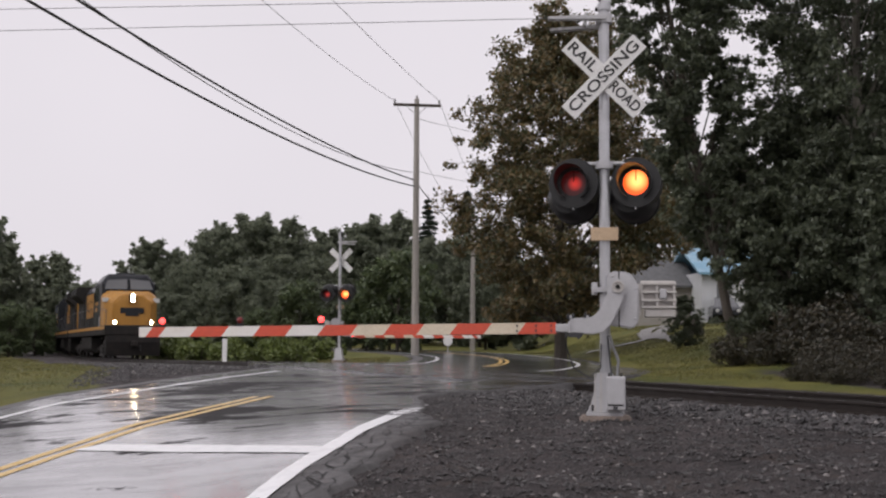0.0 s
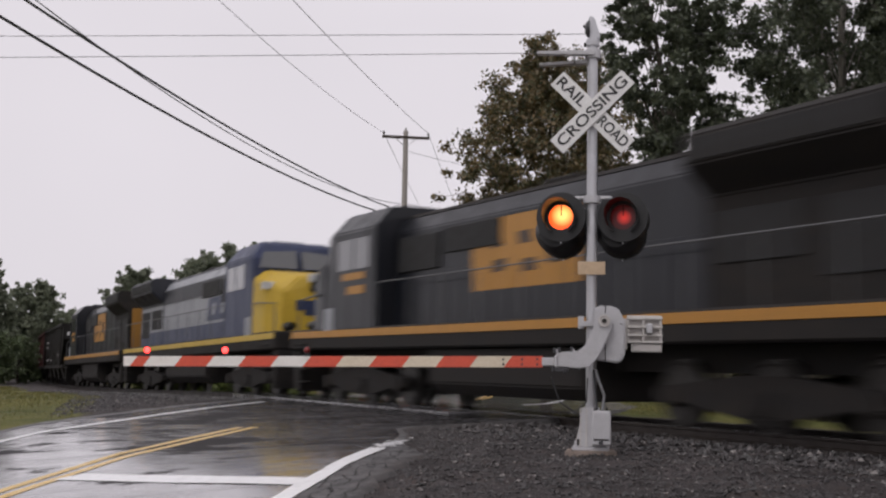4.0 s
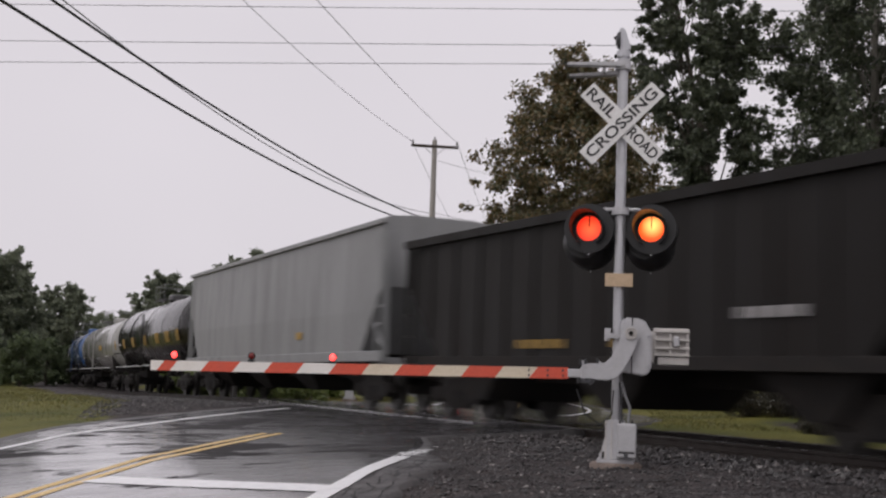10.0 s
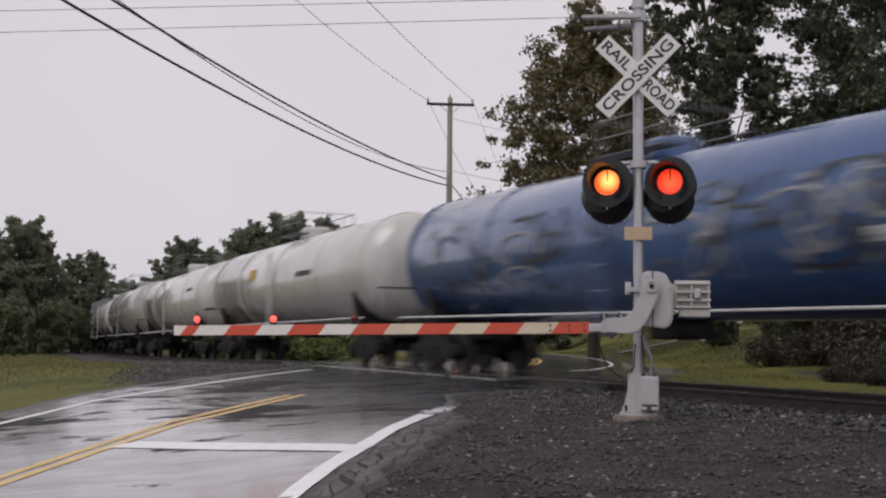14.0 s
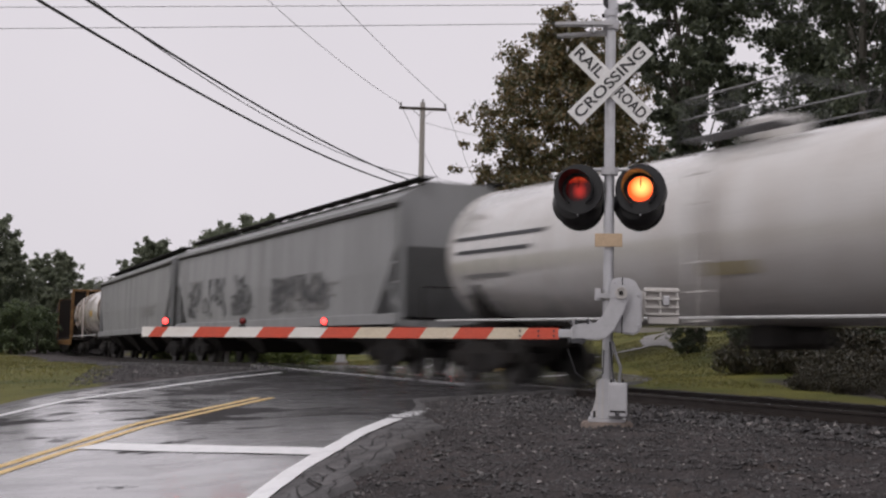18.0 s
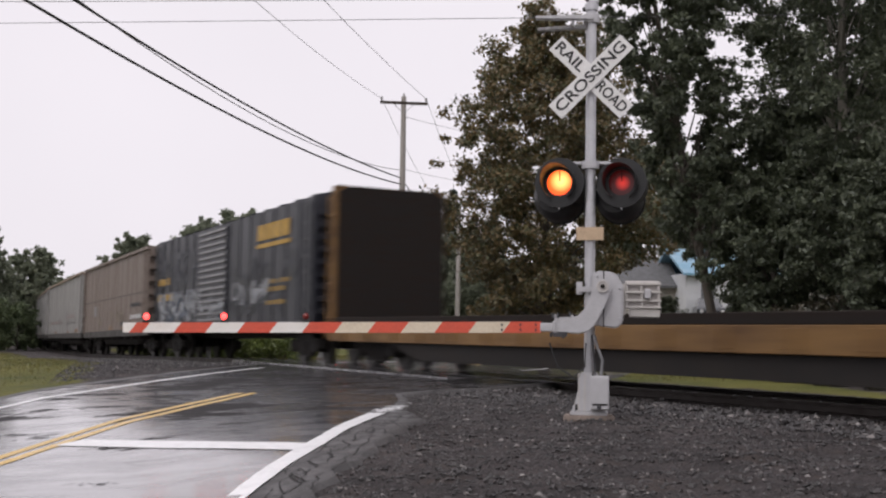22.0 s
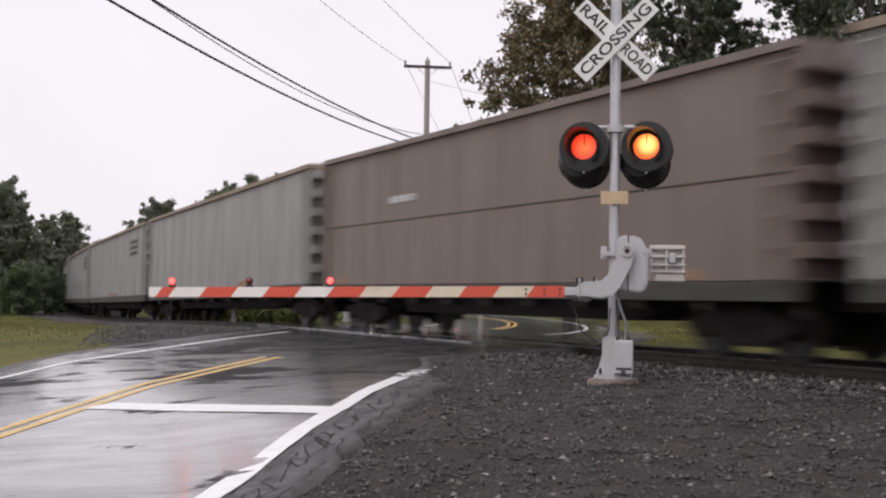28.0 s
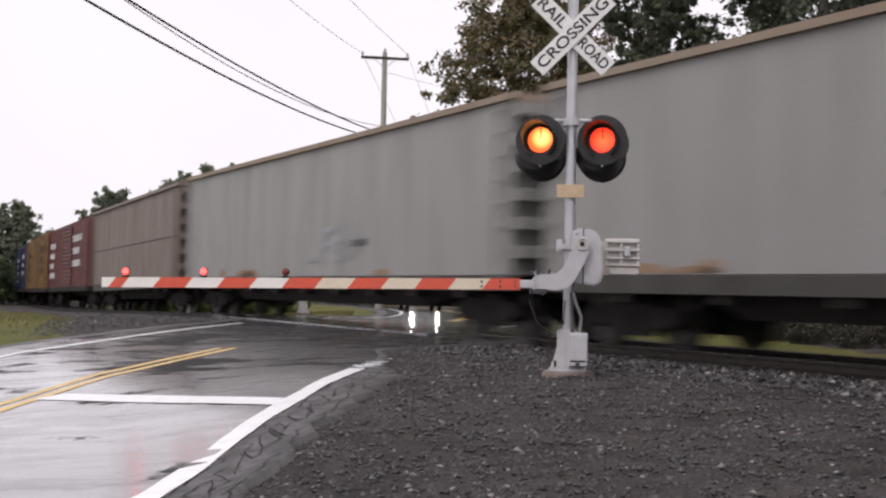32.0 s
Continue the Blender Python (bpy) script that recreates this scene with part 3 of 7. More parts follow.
_uu = np.arange(0, _u[-1], 0.5)


def _smooth_curve(col):
    v = np.interp(_uu, _u, col)
    k = np.ones(13) / 13
    return np.convolve(np.pad(v, 6, mode="edge"), k, "valid")


RX, RY = _smooth_curve(RC[:, 0]), _smooth_curve(RC[:, 1])
RH = np.arctan2(np.gradient(RX), np.gradient(RY))
HALF = 3.25


def road_right(y):
    """Half width of the asphalt on its right: it draws in before the crossing and widens at the rails."""
    return np.interp(y, [15.2, 18, 19.6, 20.3, 21, 22.3, 23.6, 36, 43], [3.36, 3.0, 2.62, 2.9, 3.5, 4.5, 5.3, 5.3, 3.36])


def road_dist(x, y):
    x, y = np.asarray(x, float).ravel(), np.asarray(y, float).ravel()
    d = np.empty_like(x)
    for a in range(0, len(x), 4000):
        b = slice(a, a + 4000)
        d[b] = np.sqrt(((x[b, None] - RX) ** 2 + (y[b, None] - RY) ** 2).min(axis=1))
    return d


HUMP = ([-13, -11.1, -10.4, -10, -9.5, -9, -8.5, -8, -7, -6.3, -4.8, -3], [0, -0.055, -0.055, -0.01, 0.01, 0.04, 0.06, 0.09, 0.077, 0.058, 0.02, 0])


def hump(x, y, lat):
    """Uneven rise of the right-hand lane towards the crossing."""
    off = x - np.interp(y, RY, RX)
    return np.interp(lat, *HUMP) * smooth01((off - 0.8) / 2.2) * (off < 6)


def hill(x, y, lat):
    """The lawn that climbs beyond the line, and the low rise far off."""
    up = smooth01((x - 5.5) / 6) * np.clip(lat - 9, 0, 45) * 0.075
    far = smooth01((np.hypot(x, y) - 95) / 160) * 6 * smooth01((x + 60) / 80)
    return up + far


def terrain(x, y):
    x, y = np.asarray(x, float).ravel(), np.asarray(y, float).ravel()
    s, lat = track_coords(x, y)
    z = np.interp(lat, *LAT_Z)
    z += hill(x, y, lat) + dip(s) * smooth01((15 - lat) / 11) * smooth01((lat + 18) / 11)
    d = road_dist(x, y)
    zr = np.interp(lat, *ROAD_Z) + hill(x, y, lat) * 0.4 + hump(x, y, lat)
    k = 1 - smooth01((d - HALF - 0.7) / 1.6)
    z = z * (1 - k) + (zr - 0.05) * k
    return z, s, lat, d


def road_z(x, y):
    s, lat = track_coords(x, y)
    x, y = np.asarray(x, float).ravel(), np.asarray(y, float).ravel()
    return np.interp(lat, *ROAD_Z) + hill(x, y, lat) * 0.4 + hump(x, y, lat)


def ground_at(x, y):
    return float(terrain([x], [y])[0][0])


def relief(x, y):
    return np.array([noise.fractal(Vector((a * 1.3, b * 1.3, 0)), 1.0, 2.0, 4) for a, b in zip(x, y)])


def build_ground():
    def axis(lo, hi, fine_lo, fine_hi, fine):
        a = list(np.arange(fine_lo, fine_hi, fine))
        step, p = fine, fine_hi
        while p < hi:
            a.append(p)
            step = min(step * 1.12, 60)
            p += step
        step, p = fine, fine_lo
        while p > lo:
            step = min(step * 1.12, 60)
            p -= step
            a.append(p)
        return np.array(sorted(a))

    gx, gy = axis(-1500, 1500, -22, 14, 0.3), axis(-700, 2500, 4, 46, 0.3)
    X, Y = np.meshgrid(gx, gy)
    z, s, lat, d = terrain(X, Y)
    rough = relief(X.ravel(), Y.ravel())
    gravel = np.clip(1.35 - np.maximum(-lat - 3.6, lat - 2.6) / 1.6, 0, 1)
    near = (lat < 0) & (s < 36) & (X.ravel() > -3.0)
    gravel = np.where(near, np.clip((30 - np.hypot(X.ravel() - 2, Y.ravel() - 8)) / 6, gravel, 1), gravel)
    gravel = np.where((X.ravel() < -3) & (lat < 0), np.maximum(gravel, np.clip(0.5 + (X.ravel() + 6 + (Y.ravel() - 20) * 0.25) / 1.6, 0, 1)), gravel)
    scrub = np.clip((X.ravel() - 7.9) / 1.4, 0, 1) * np.clip((12 - lat) / 2, 0, 1) * (lat > 0) * (Y.ravel() < 48)
    gravel = np.maximum(gravel, scrub * 0.8)
    gravel = np.maximum(gravel, np.clip(1.2 - (d - HALF) / 1.0, 0, 1.0))
    keep = np.clip((d - HALF - 0.3) / 0.8, 0, 1)
    z = z + rough * (0.012 + 0.03 * gravel) * keep
    nx, ny = len(gx), len(gy)
    faces = [(j * nx + i, j * nx + i + 1, (j + 1) * nx + i + 1, (j + 1) * nx + i) for j in range(ny - 1) for i in range(nx - 1)]
    me = raw_mesh("ground", np.stack([X.ravel(), Y.ravel(), z], 1).tolist(), faces, M["ground"], True)
    at = me.attributes.new("gravel", "FLOAT", "POINT")
    at.data.foreach_set("value", gravel.astype(np.float32))
    tagged(new("ground", me), "dark gravel verge running into yellowed wet grass", "ground", kind="structure")


def strip(name, us, lats, mat, lift):
    """A ribbon along the road: us are places on the centre line, lats pairs of offsets to its right."""
    x, y, h = np.interp(us, _uu, RX), np.interp(us, _uu, RY), np.interp(us, _uu, RH)
    verts, n = [], len(lats[0])
    for i in range(len(us)):
        for l in lats[i]:
            verts.append((x[i] + l * math.cos(h[i]), y[i] - l * math.sin(h[i]), 0.0))
    v = np.array(verts)
    v[:, 2] = road_z(v[:, 0], v[:, 1]) + lift
    faces = [(i * n + j, i * n + j + 1, (i + 1) * n + j + 1, (i + 1) * n + j) for i in range(len(us) - 1) for j in range(n - 1)]
    return raw_mesh(name, v.tolist(), faces, mat, True)


def u_at_y(y):
    return float(np.interp(y, RY, _uu))


def build_road():
    us = np.arange(0, _uu[-1] - 1, 0.4)
    rnd = random.Random(4)
    lats, sh_r, sh_l = [], [], []
    for u in us:
        yy = float(np.interp(u, _uu, RY))
        wide = 0.9 * float(smooth01((yy - 13) / 9)) * (1 - float(smooth01((yy - 36) / 8)))
        r, l = float(road_right(yy)), -HALF - 0.12 - wide
        lats.append(list(np.linspace(l, r, 14)))
        er, el = r + float(np.interp(yy, [14.5, 16.5], [0.5, 0.14])) + rnd.uniform(-0.09, 0.09), l - 0.38 + rnd.uniform(-0.07, 0.07)
        sh_r.append([r, (r + er) / 2, er, er + 0.08])
        sh_l.append([el - 0.08, el, (l + el) / 2, l])
    tagged(new("road", strip("road", us, lats, M["road"], 0.0)), "wet two-lane asphalt road with puddled patches", "road", kind="structure")
    for nm, ll, low in (("road_shoulder", sh_r, 3), ("road_shoulder", sh_l, 0)):
        me = strip(nm, us, ll, M["shoulder"], -0.004)
        for i in range(len(us)):
            me.vertices[i * 4 + low].co.z -= 0.10
        tagged(new(nm, me), "cracked crumbling asphalt edge of the road", "road shoulder", kind="structure")
    # net of cracks along the crumbling edge
    cr, u0, cell = Solid(), u_at_y(6.5), 0.21
    node = {}
    for i in range(48):
        for k in range(4):
            node[i, k] = (u0 + i * cell + rnd.uniform(-0.08, 0.08) + (k % 2) * cell / 2, HALF + 0.14 + k * 0.13 + rnd.uniform(-0.05, 0.05))
    for (i, k), a in node.items():
        for b in (node.get((i + 1, k)), node.get((i, k + 1)), node.get((i - 1, k + 1)) if k % 2 else None):
            if b is None or rnd.random() < 0.42 - 0.09 * k:
                continue
            mid = ((a[0] + b[0]) / 2 + rnd.uniform(-0.03, 0.03), (a[1] + b[1]) / 2 + rnd.uniform(-0.03, 0.03))
            v = []
            for uu, oo in (a, mid, b):
                x, y, h = np.interp(uu, _uu, RX), np.interp(uu, _uu, RY), np.interp(uu, _uu, RH)
                w = rnd.uniform(0.003, 0.009)
                for sx, sy in ((-w, -w * 0.5), (w, w * 0.5)):
                    v.append((x + oo * math.cos(h) + sx, y - oo * math.sin(h) + sy, 0))
            z = road_z([p[0] for p in v], [p[1] for p in v]) + 0.003
            cr.add([(p[0], p[1], q) for p, q in zip(v, z)], [(0, 1, 3, 2), (2, 3, 5, 4)])
    tagged(new("road_cracks", cr.mesh("road_cracks", M["tarcrack"])), "black cracks in the road edge", "cracks", kind="stuff")

    def line(name, y0, y1, off, width, mat, lift=0.005, wear=0.0):
        us = np.arange(u_at_y(y0), u_at_y(y1), 0.25)
        r = random.Random(int(off * 100))
        ll = [[off - width / 2 + r.uniform(-wear, wear), off + width / 2 + r.uniform(-wear, wear)] for _ in us]
        tagged(new(name, strip(name, us, ll, mat, lift)), kind="structure", label="worn painted road line on wet asphalt", category="road marking")

    line("edge_line", -20, 15.3, HALF, 0.2, M["line_white"], wear=0.008)
    line("edge_line", -20, 29.5, -HALF, 0.17, M["line_white"], wear=0.012)
    for o in (-0.125, 0.125):
        line("centre_line", -20, 20.2, o, 0.135, M["line_yellow"], wear=0.008)
        line("centre_line", 38.5, 100, o, 0.135, M["line_yellow"], wear=0.008)
    line("edge_line", 33.5, 100, -2.75, 0.12, M["line_white"], wear=0.01)
    line("edge_line", 32.5, 100, 2.75, 0.12, M["line_white"], wear=0.01)
    # flaking end of the edge line
    ch = Solid()
    for i in range(120):
        u, o, k = u_at_y(15.35) + abs(rnd.gauss(0, 0.6)), HALF + rnd.gauss(0, 0.075), rnd.uniform(0.012, 0.06)
        x, y, h = np.interp(u, _uu, RX), np.interp(u, _uu, RY), np.interp(u, _uu, RH)
        cx, cy = x + o * math.cos(h), y - o * math.sin(h)
        ring = [(cx + k * rnd.uniform(0.5, 1.2) * math.cos(a), cy + k * rnd.uniform(0.5, 1.4) * math.sin(a)) for a in (0, 1.05, 2.1, 3.14, 4.2, 5.2)]
        z = float(road_z([cx], [cy])[0]) + 0.007
        ch.add([(*p, z) for p in ring], [tuple(range(6))])
    tagged(new("paint_flakes", ch.mesh("paint_flakes", M["line_white"])), "flaking remains of white road paint", "road marking", kind="stuff")
    # stop line
    a, b = Vector((-3.87, 13.22)), Vector((-1.02, 11.335))
    n = Vector((b.y - a.y, a.x - b.x)).normalized() * 0.21
    pts = []
    for i in range(13):
        p = a.lerp(b, i / 12)
        pts += [(p.x + n.x, p.y + n.y), (p.x - n.x, p.y - n.y)]
    pts = np.array(pts)
    z = road_z(pts[:, 0], pts[:, 1]) + 0.006
    me = raw_mesh("stop_line", np.column_stack([pts, z]).tolist(), [(2 * i, 2 * i + 1, 2 * i + 3, 2 * i + 2) for i in range(12)], M["line_white"])
    tagged(new("stop_line", me), "white painted stop line across one lane", "road marking", kind="structure")


def build_track():
    tr = thing("railway_track", "single rusty rail track on timber sleepers and ballast", "railway track")
    prof = [(-0.068, -0.17), (0.068, -0.17), (0.068, -0.155), (0.012, -0.135), (0.012, -0.05), (0.036, -0.04), (0.036, -0.006), (0.028, 0.0),
            (-0.028, 0.0), (-0.036, -0.006), (-0.036, -0.04), (-0.012, -0.05), (-0.012, -0.135), (-0.068, -0.155)]
    ss = np.concatenate([np.arange(-600, -40, 20), np.arange(-40, 120, 2.0), np.arange(120, 900, 10)])
    for side in (-0.755, 0.755):
        rings = []
        for s in ss:
            x, y, h = on_track(s, side)
            rings.append([(x + p[0] * math.cos(h), y + p[0] * math.sin(h), rail_top(s) + p[1]) for p in prof])
        rail = part("rail", Solid().loft(rings), M["rail"], tr)
        rings = [[(x + q * math.cos(h), y + q * math.sin(h), zr + dz) for q, dz in ((-0.03, 0.0015), (0.03, 0.0015), (0.03, -0.003), (-0.03, -0.003))] for x, y, h, zr in ((*on_track(s, side), rail_top(s)) for s in ss)]
        part("rail_head", Solid().loft(rings), M["railtop"], rail, "polished steel running surface")
    tie = Solid().box(-0.11, 0.11, -1.3, 1.3, -0.17, 0, 0.015).mesh("sleeper", M["darkwood"])
    for i in range(-70, 220):
        s = i * 0.52
        if 20 < s < 35:
            continue
        x, y, h = on_track(s)
        part("sleeper", tie, None, tr, at=pose(x, y, rail_top(s) - 0.172, 0, 0, math.degrees(h) + 90))
    # asphalt between and beside the rails at the crossing
    for lo, hi, nm in ((-0.68, 0.68, "crossing_panel"), (0.83, 1.75, "crossing_panel"), (-1.75, -0.83, "crossing_panel")):
        rings = []
        for s in np.arange(20.6, 34.7, 1.0):
            (xa, ya, h), (xb, yb, _) = on_track(s, lo), on_track(s, hi)
            rings.append([(xa, ya, 0.4), (xb, yb, 0.4), (xb, yb, RAIL_Z - 0.006), (xa, ya, RAIL_Z - 0.006)])
        tagged(part(nm, Solid().loft(rings), M["road"], tr), label="asphalt crossing infill between the rails")

# ================= rolling stock =================
# Each car: x forward, y to its left, z = 0 on the rail head.
_cache = {}


def cached(key, fn):
    if key not in _cache:
        _cache[key] = fn()
    return _cache[key]


def wheel_mesh(r):
    def make():
        s = Solid().lathe("y", [(-0.07, 0.10), (-0.07, r - 0.09), (-0.045, r - 0.09), (-0.07, r - 0.05), (-0.07, r), (0.05, r), (0.05, r + 0.028), (0.075, r + 0.028), (0.075, 0.10)], n=24)
        return s.mesh("wheel", M["wheelsteel"])
    return cached(("wheel", r), make)


def sideframe_mesh(base, axles):
    def make():
        h = base / 2
        s = Solid()
        s.prism([(-h - 0.32, 0.42), (-h - 0.3, 0.62), (-h + 0.15, 0.66), (-0.45, 0.82), (0.45, 0.82), (h - 0.15, 0.66), (h + 0.3, 0.62), (h + 0.32, 0.42),
                 (h - 0.25, 0.40), (0.5, 0.20), (-0.5, 0.20), (-h + 0.25, 0.40)], "y", -0.08, 0.08)
        for i in range(axles):
            x = -h + base * i / (axles - 1)
            s.cyl((x, 0.46), "y", 0.16, -0.14, 0.12, 10)
        for x in (-0.26, -0.09, 0.09, 0.26):
            s.box(x - 0.055, x + 0.055, -0.12, -0.07, 0.25, 0.58)
        return s.mesh("side_frame", M["under"], bevel=0.0)
    return cached(("side", base, axles), make)


def add_truck(car, x, base=1.78, axles=2, r=0.457):
    tk = part("truck", cached(("bolster", base), lambda: Solid().box(-0.22, 0.22, -1.05, 1.05, 0.45, 0.80, 0.04).box(-base / 2 + 0.2, base / 2 - 0.2, -0.25, 0.25, 0.4, 0.6).mesh("truck", M["under"])), None, car, at=pose(x, 0, 0))
    for sy in (-1, 1):
        part("side_frame", sideframe_mesh(base, axles), None, tk, at=pose(0, sy * 1.02, 0, 0, 0, 0 if sy < 0 else 180))
        for i in range(axles):
            part("wheel", wheel_mesh(r), None, tk, at=pose(-base / 2 + base * i / (axles - 1), sy * 0.76, r, 0, 0, 0 if sy < 0 else 180))
    return tk


def add_couplers(car, half):
    me = cached("coupler", lambda: Solid().box(-0.9, 0.05, -0.09, 0.09, 0.72, 0.95, 0.02).box(0.0, 0.32, -0.15, 0.17, 0.68, 0.98, 0.04).mesh("coupler", M["under"]))
    part("coupler", me, None, car, at=pose(half - 0.35, 0, 0))
    part("coupler", me, None, car, at=pose(-half + 0.35, 0, 0, 0, 0, 180))
    hose = cached("hose", lambda: Solid().tube([(0, 0.35, 0.75), (0.12, 0.37, 0.55), (0.3, 0.36, 0.42), (0.42, 0.3, 0.5)], 0.025).mesh("air_hose", M["tyre"]))
    part("air_hose", hose, None, car, at=pose(half - 0.5, 0, 0))


def add_ladder(car, x, y, z0, z1, mat, wide=0.42, along="x", rungs=None):
    s = Solid()
    n = rungs or max(3, int((z1 - z0) / 0.38))
    a, b = (x - wide / 2, x + wide / 2) if along == "x" else (y - wide / 2, y + wide / 2)
    for k in (a, b):
        s.box(*((k - 0.02, k + 0.02, y - 0.02, y + 0.02) if along == "x" else (x - 0.02, x + 0.02, k - 0.02, k + 0.02)), z0, z1)
    for i in range(n):
        z = z0 + 0.1 + (z1 - z0 - 0.2) * i / (n - 1)
        s.box(*((a, b, y - 0.015, y + 0.015) if along == "x" else (x - 0.015, x + 0.015, a, b)), z - 0.015, z + 0.015)
    return part("ladder", s, mat, car)


def mark(car, mat, x0, x1, z0, z1, y, name="marking", lean=0.0):
    """A painted or stencilled field on the near and on the far side."""
    for sy in (-1, 1):
        yy = sy * y
        part(name, Solid().add([(x0, yy, z0), (x1, yy, z0), (x1 + lean, yy, z1), (x0 + lean, yy, z1)], [(0, 1, 2, 3)]), mat, car)


def bars(car, mat, x0, z0, rows, y, seed, name="stencil_bar", hgt=0.12, gap=0.10):
    """Unreadable lettering as plain bars on the near side."""
    r = random.Random(seed)
    for i, width in enumerate(rows):
        z = z0 - i * (hgt + gap)
        x = x0
        while x < x0 + width - 0.05:
            w = min(round(r.uniform(0.12, 0.32) * max(1, hgt / 0.16), 1), x0 + width - x)
            me = cached((name, round(w, 2), hgt, mat.name), lambda: Solid().add([(0, 0, -hgt), (w, 0, -hgt), (w, 0, 0), (0, 0, 0)], [(0, 1, 2, 3)]).mesh(name, mat))
            part(name, me, None, car, at=pose(x, -y, z))
            x += w + 0.07


def graffiti(car, mats, x0, x1, z0, z1, y, seed, n=44):
    """Sprayed shapes: overlapping rounded strokes, near side only."""
    r = random.Random(seed)
    for k, mat in enumerate(mats):
        s = Solid()
        for i in range(n):
            cx, cz = r.uniform(x0, x1), r.uniform(z0, z1)
            rx, rz, a0 = r.uniform(0.12, 0.5), r.uniform(0.15, (z1 - z0) * 0.45), r.uniform(0, 6.28)
            wd, sweep, m = r.uniform(0.06, 0.2), r.uniform(2, 5), 9
            v = []
            for j in range(m):
                a = a0 + sweep * j / (m - 1)
                for q in (1, 1 + wd / max(rx, rz)):
                    v.append((min(x1, max(x0, cx + q * rx * math.cos(a))), -y - 0.002 * (i % 3), min(z1, max(z0, cz + q * rz * math.sin(a)))))
            s.add(v, [(2 * j, 2 * j + 1, 2 * j + 3, 2 * j + 2) for j in range(m - 1)])
        tagged(part("graffiti", s, mat, car, "sprayed graffiti lettering shapes", at=pose(0, -0.004 * k, 0)), kind="stuff")


def locomotive(scheme, lights, logo=-4.3, plain_nose=False):
    navy = scheme == "navy"
    body = M["navy"] if navy else M["locogrey"]
    stripe = M["yellow"] if navy else M["bright_yellow"]
    car = thing("locomotive", ("dark blue six-axle diesel locomotive with golden yellow nose" + (", headlights lit" if lights else "")) if navy
                else "grey and blue six-axle diesel locomotive with bright yellow nose", "locomotive", "locomotives of the train")
    H = 10.75
    part("frame", Solid().box(-H, H, -1.5, 1.5, 1.28, 1.80, 0.04).box(-H + 0.3, H - 0.3, -0.6, 0.6, 0.85, 1.28), M["under"], car, bevel=0)
    for sy in (-1, 1):
        piece("sill_stripe", -H + 0.1, H - 0.1, sy * 1.5 - 0.015, sy * 1.5 + 0.015, 1.58, 1.75, stripe, car, "yellow stripe along the sill")
    # hood with chamfered roof edges
    hood = Solid()
    prof = lambda w, z: [(-w, 1.62), (w, 1.62), (w, z - 0.35), (w - 0.22, z), (-w + 0.22, z), (-w, z - 0.35)]
    hood.prism(prof(0.92, 4.35), "x", -5.6, 5.4)
    part("hood", hood, body, car, bevel=0.03)
    part("roof_panel", Solid().prism([(-0.70, 4.352), (0.70, 4.352), (0.62, 4.44), (-0.62, 4.44)], "x", -5.5, 5.2), M["under"] if navy else M["boxnavy"], car)
    part("hood_end", Solid().box(-9.635, -9.605, -0.80, 0.80, 1.85, 3.75), M["dullyellow"] if navy else stripe, car, "yellow end of the long hood")
    # radiator section with wings
    part("radiator_housing", Solid().prism([(-0.95, 1.62), (0.95, 1.62), (0.95, 3.55), (1.48, 3.98), (1.48, 4.42), (1.3, 4.55), (-1.3, 4.55), (-1.48, 4.42), (-1.48, 3.98), (-0.95, 3.55)], "x", -9.6, -5.6), M["under"] if navy else M["boxnavy"], car, bevel=0.03)
    for sy in (-1, 1):
        for i in range(8):
            piece("radiator_grille", -9.45 + i * 0.47, -9.45 + i * 0.47 + 0.38, sy * 1.48 - 0.02, sy * 1.48 + 0.02, 4.03, 4.38, M["screen"], car)
    # screens, doors and latches on the hood sides
    for sy in (-1, 1):
        for x0, x1, z0, z1 in ((3.2, 5.2, 3.05, 3.85), (0.6, 2.9, 3.35, 3.9), (-9.4, -8.0, 2.2, 3.3), (-7.6, -5.8, 2.5, 3.3)):
            piece("intake_screen", x0, x1, sy * 0.95 - 0.03, sy * 0.95 + 0.03, z0, z1, M["screen"], car)
        for i in range(17):
            x = -5.5 + i * 0.64
            piece("hood_door", x + 0.03, x + 0.60, sy * 0.925 - 0.015, sy * 0.925 + 0.015, 1.72, 3.0, body, car)
    # cab
    cab = Solid()
    cab.loft([[(5.4, -1.48, 1.62), (5.4, 1.48, 1.62), (5.4, 1.48, 4.15), (5.4, 1.05, 4.66), (5.4, -1.05, 4.66), (5.4, -1.48, 4.15)],
              [(8.0, -1.48, 1.62), (8.0, 1.48, 1.62), (8.0, 1.48, 4.15), (7.9, 1.05, 4.66), (7.9, -1.05, 4.66), (8.0, -1.48, 4.15)],
              [(8.55, -1.48, 1.62), (8.55, 1.48, 1.62), (8.35, 1.42, 4.1), (8.05, 1.0, 4.56), (8.05, -1.0, 4.56), (8.35, -1.42, 4.1)]])
    part("cab", cab, body if navy else M["blue"], car, bevel=0.04)
    for sy in (-1, 1):
        for x0, x1 in ((5.75, 6.6), (6.7, 7.6)):
            piece("cab_window", x0, x1, sy * 1.485 - 0.012, sy * 1.485 + 0.012, 3.2, 3.95, M["glassdark"], car)
        part("windscreen", Solid().add([(8.47, sy * 1.3, 3.80), (8.47, sy * 0.08, 3.80), (8.25, sy * 0.08, 4.38), (8.25, sy * 1.12, 4.30)], [(0, 1, 2, 3)]), M["glassdark"], car)
        piece("side_step_panel", 7.8, 8.4, sy * 1.495 - 0.01, sy * 1.495 + 0.01, 1.7, 2.3, M["locogrey"], car)
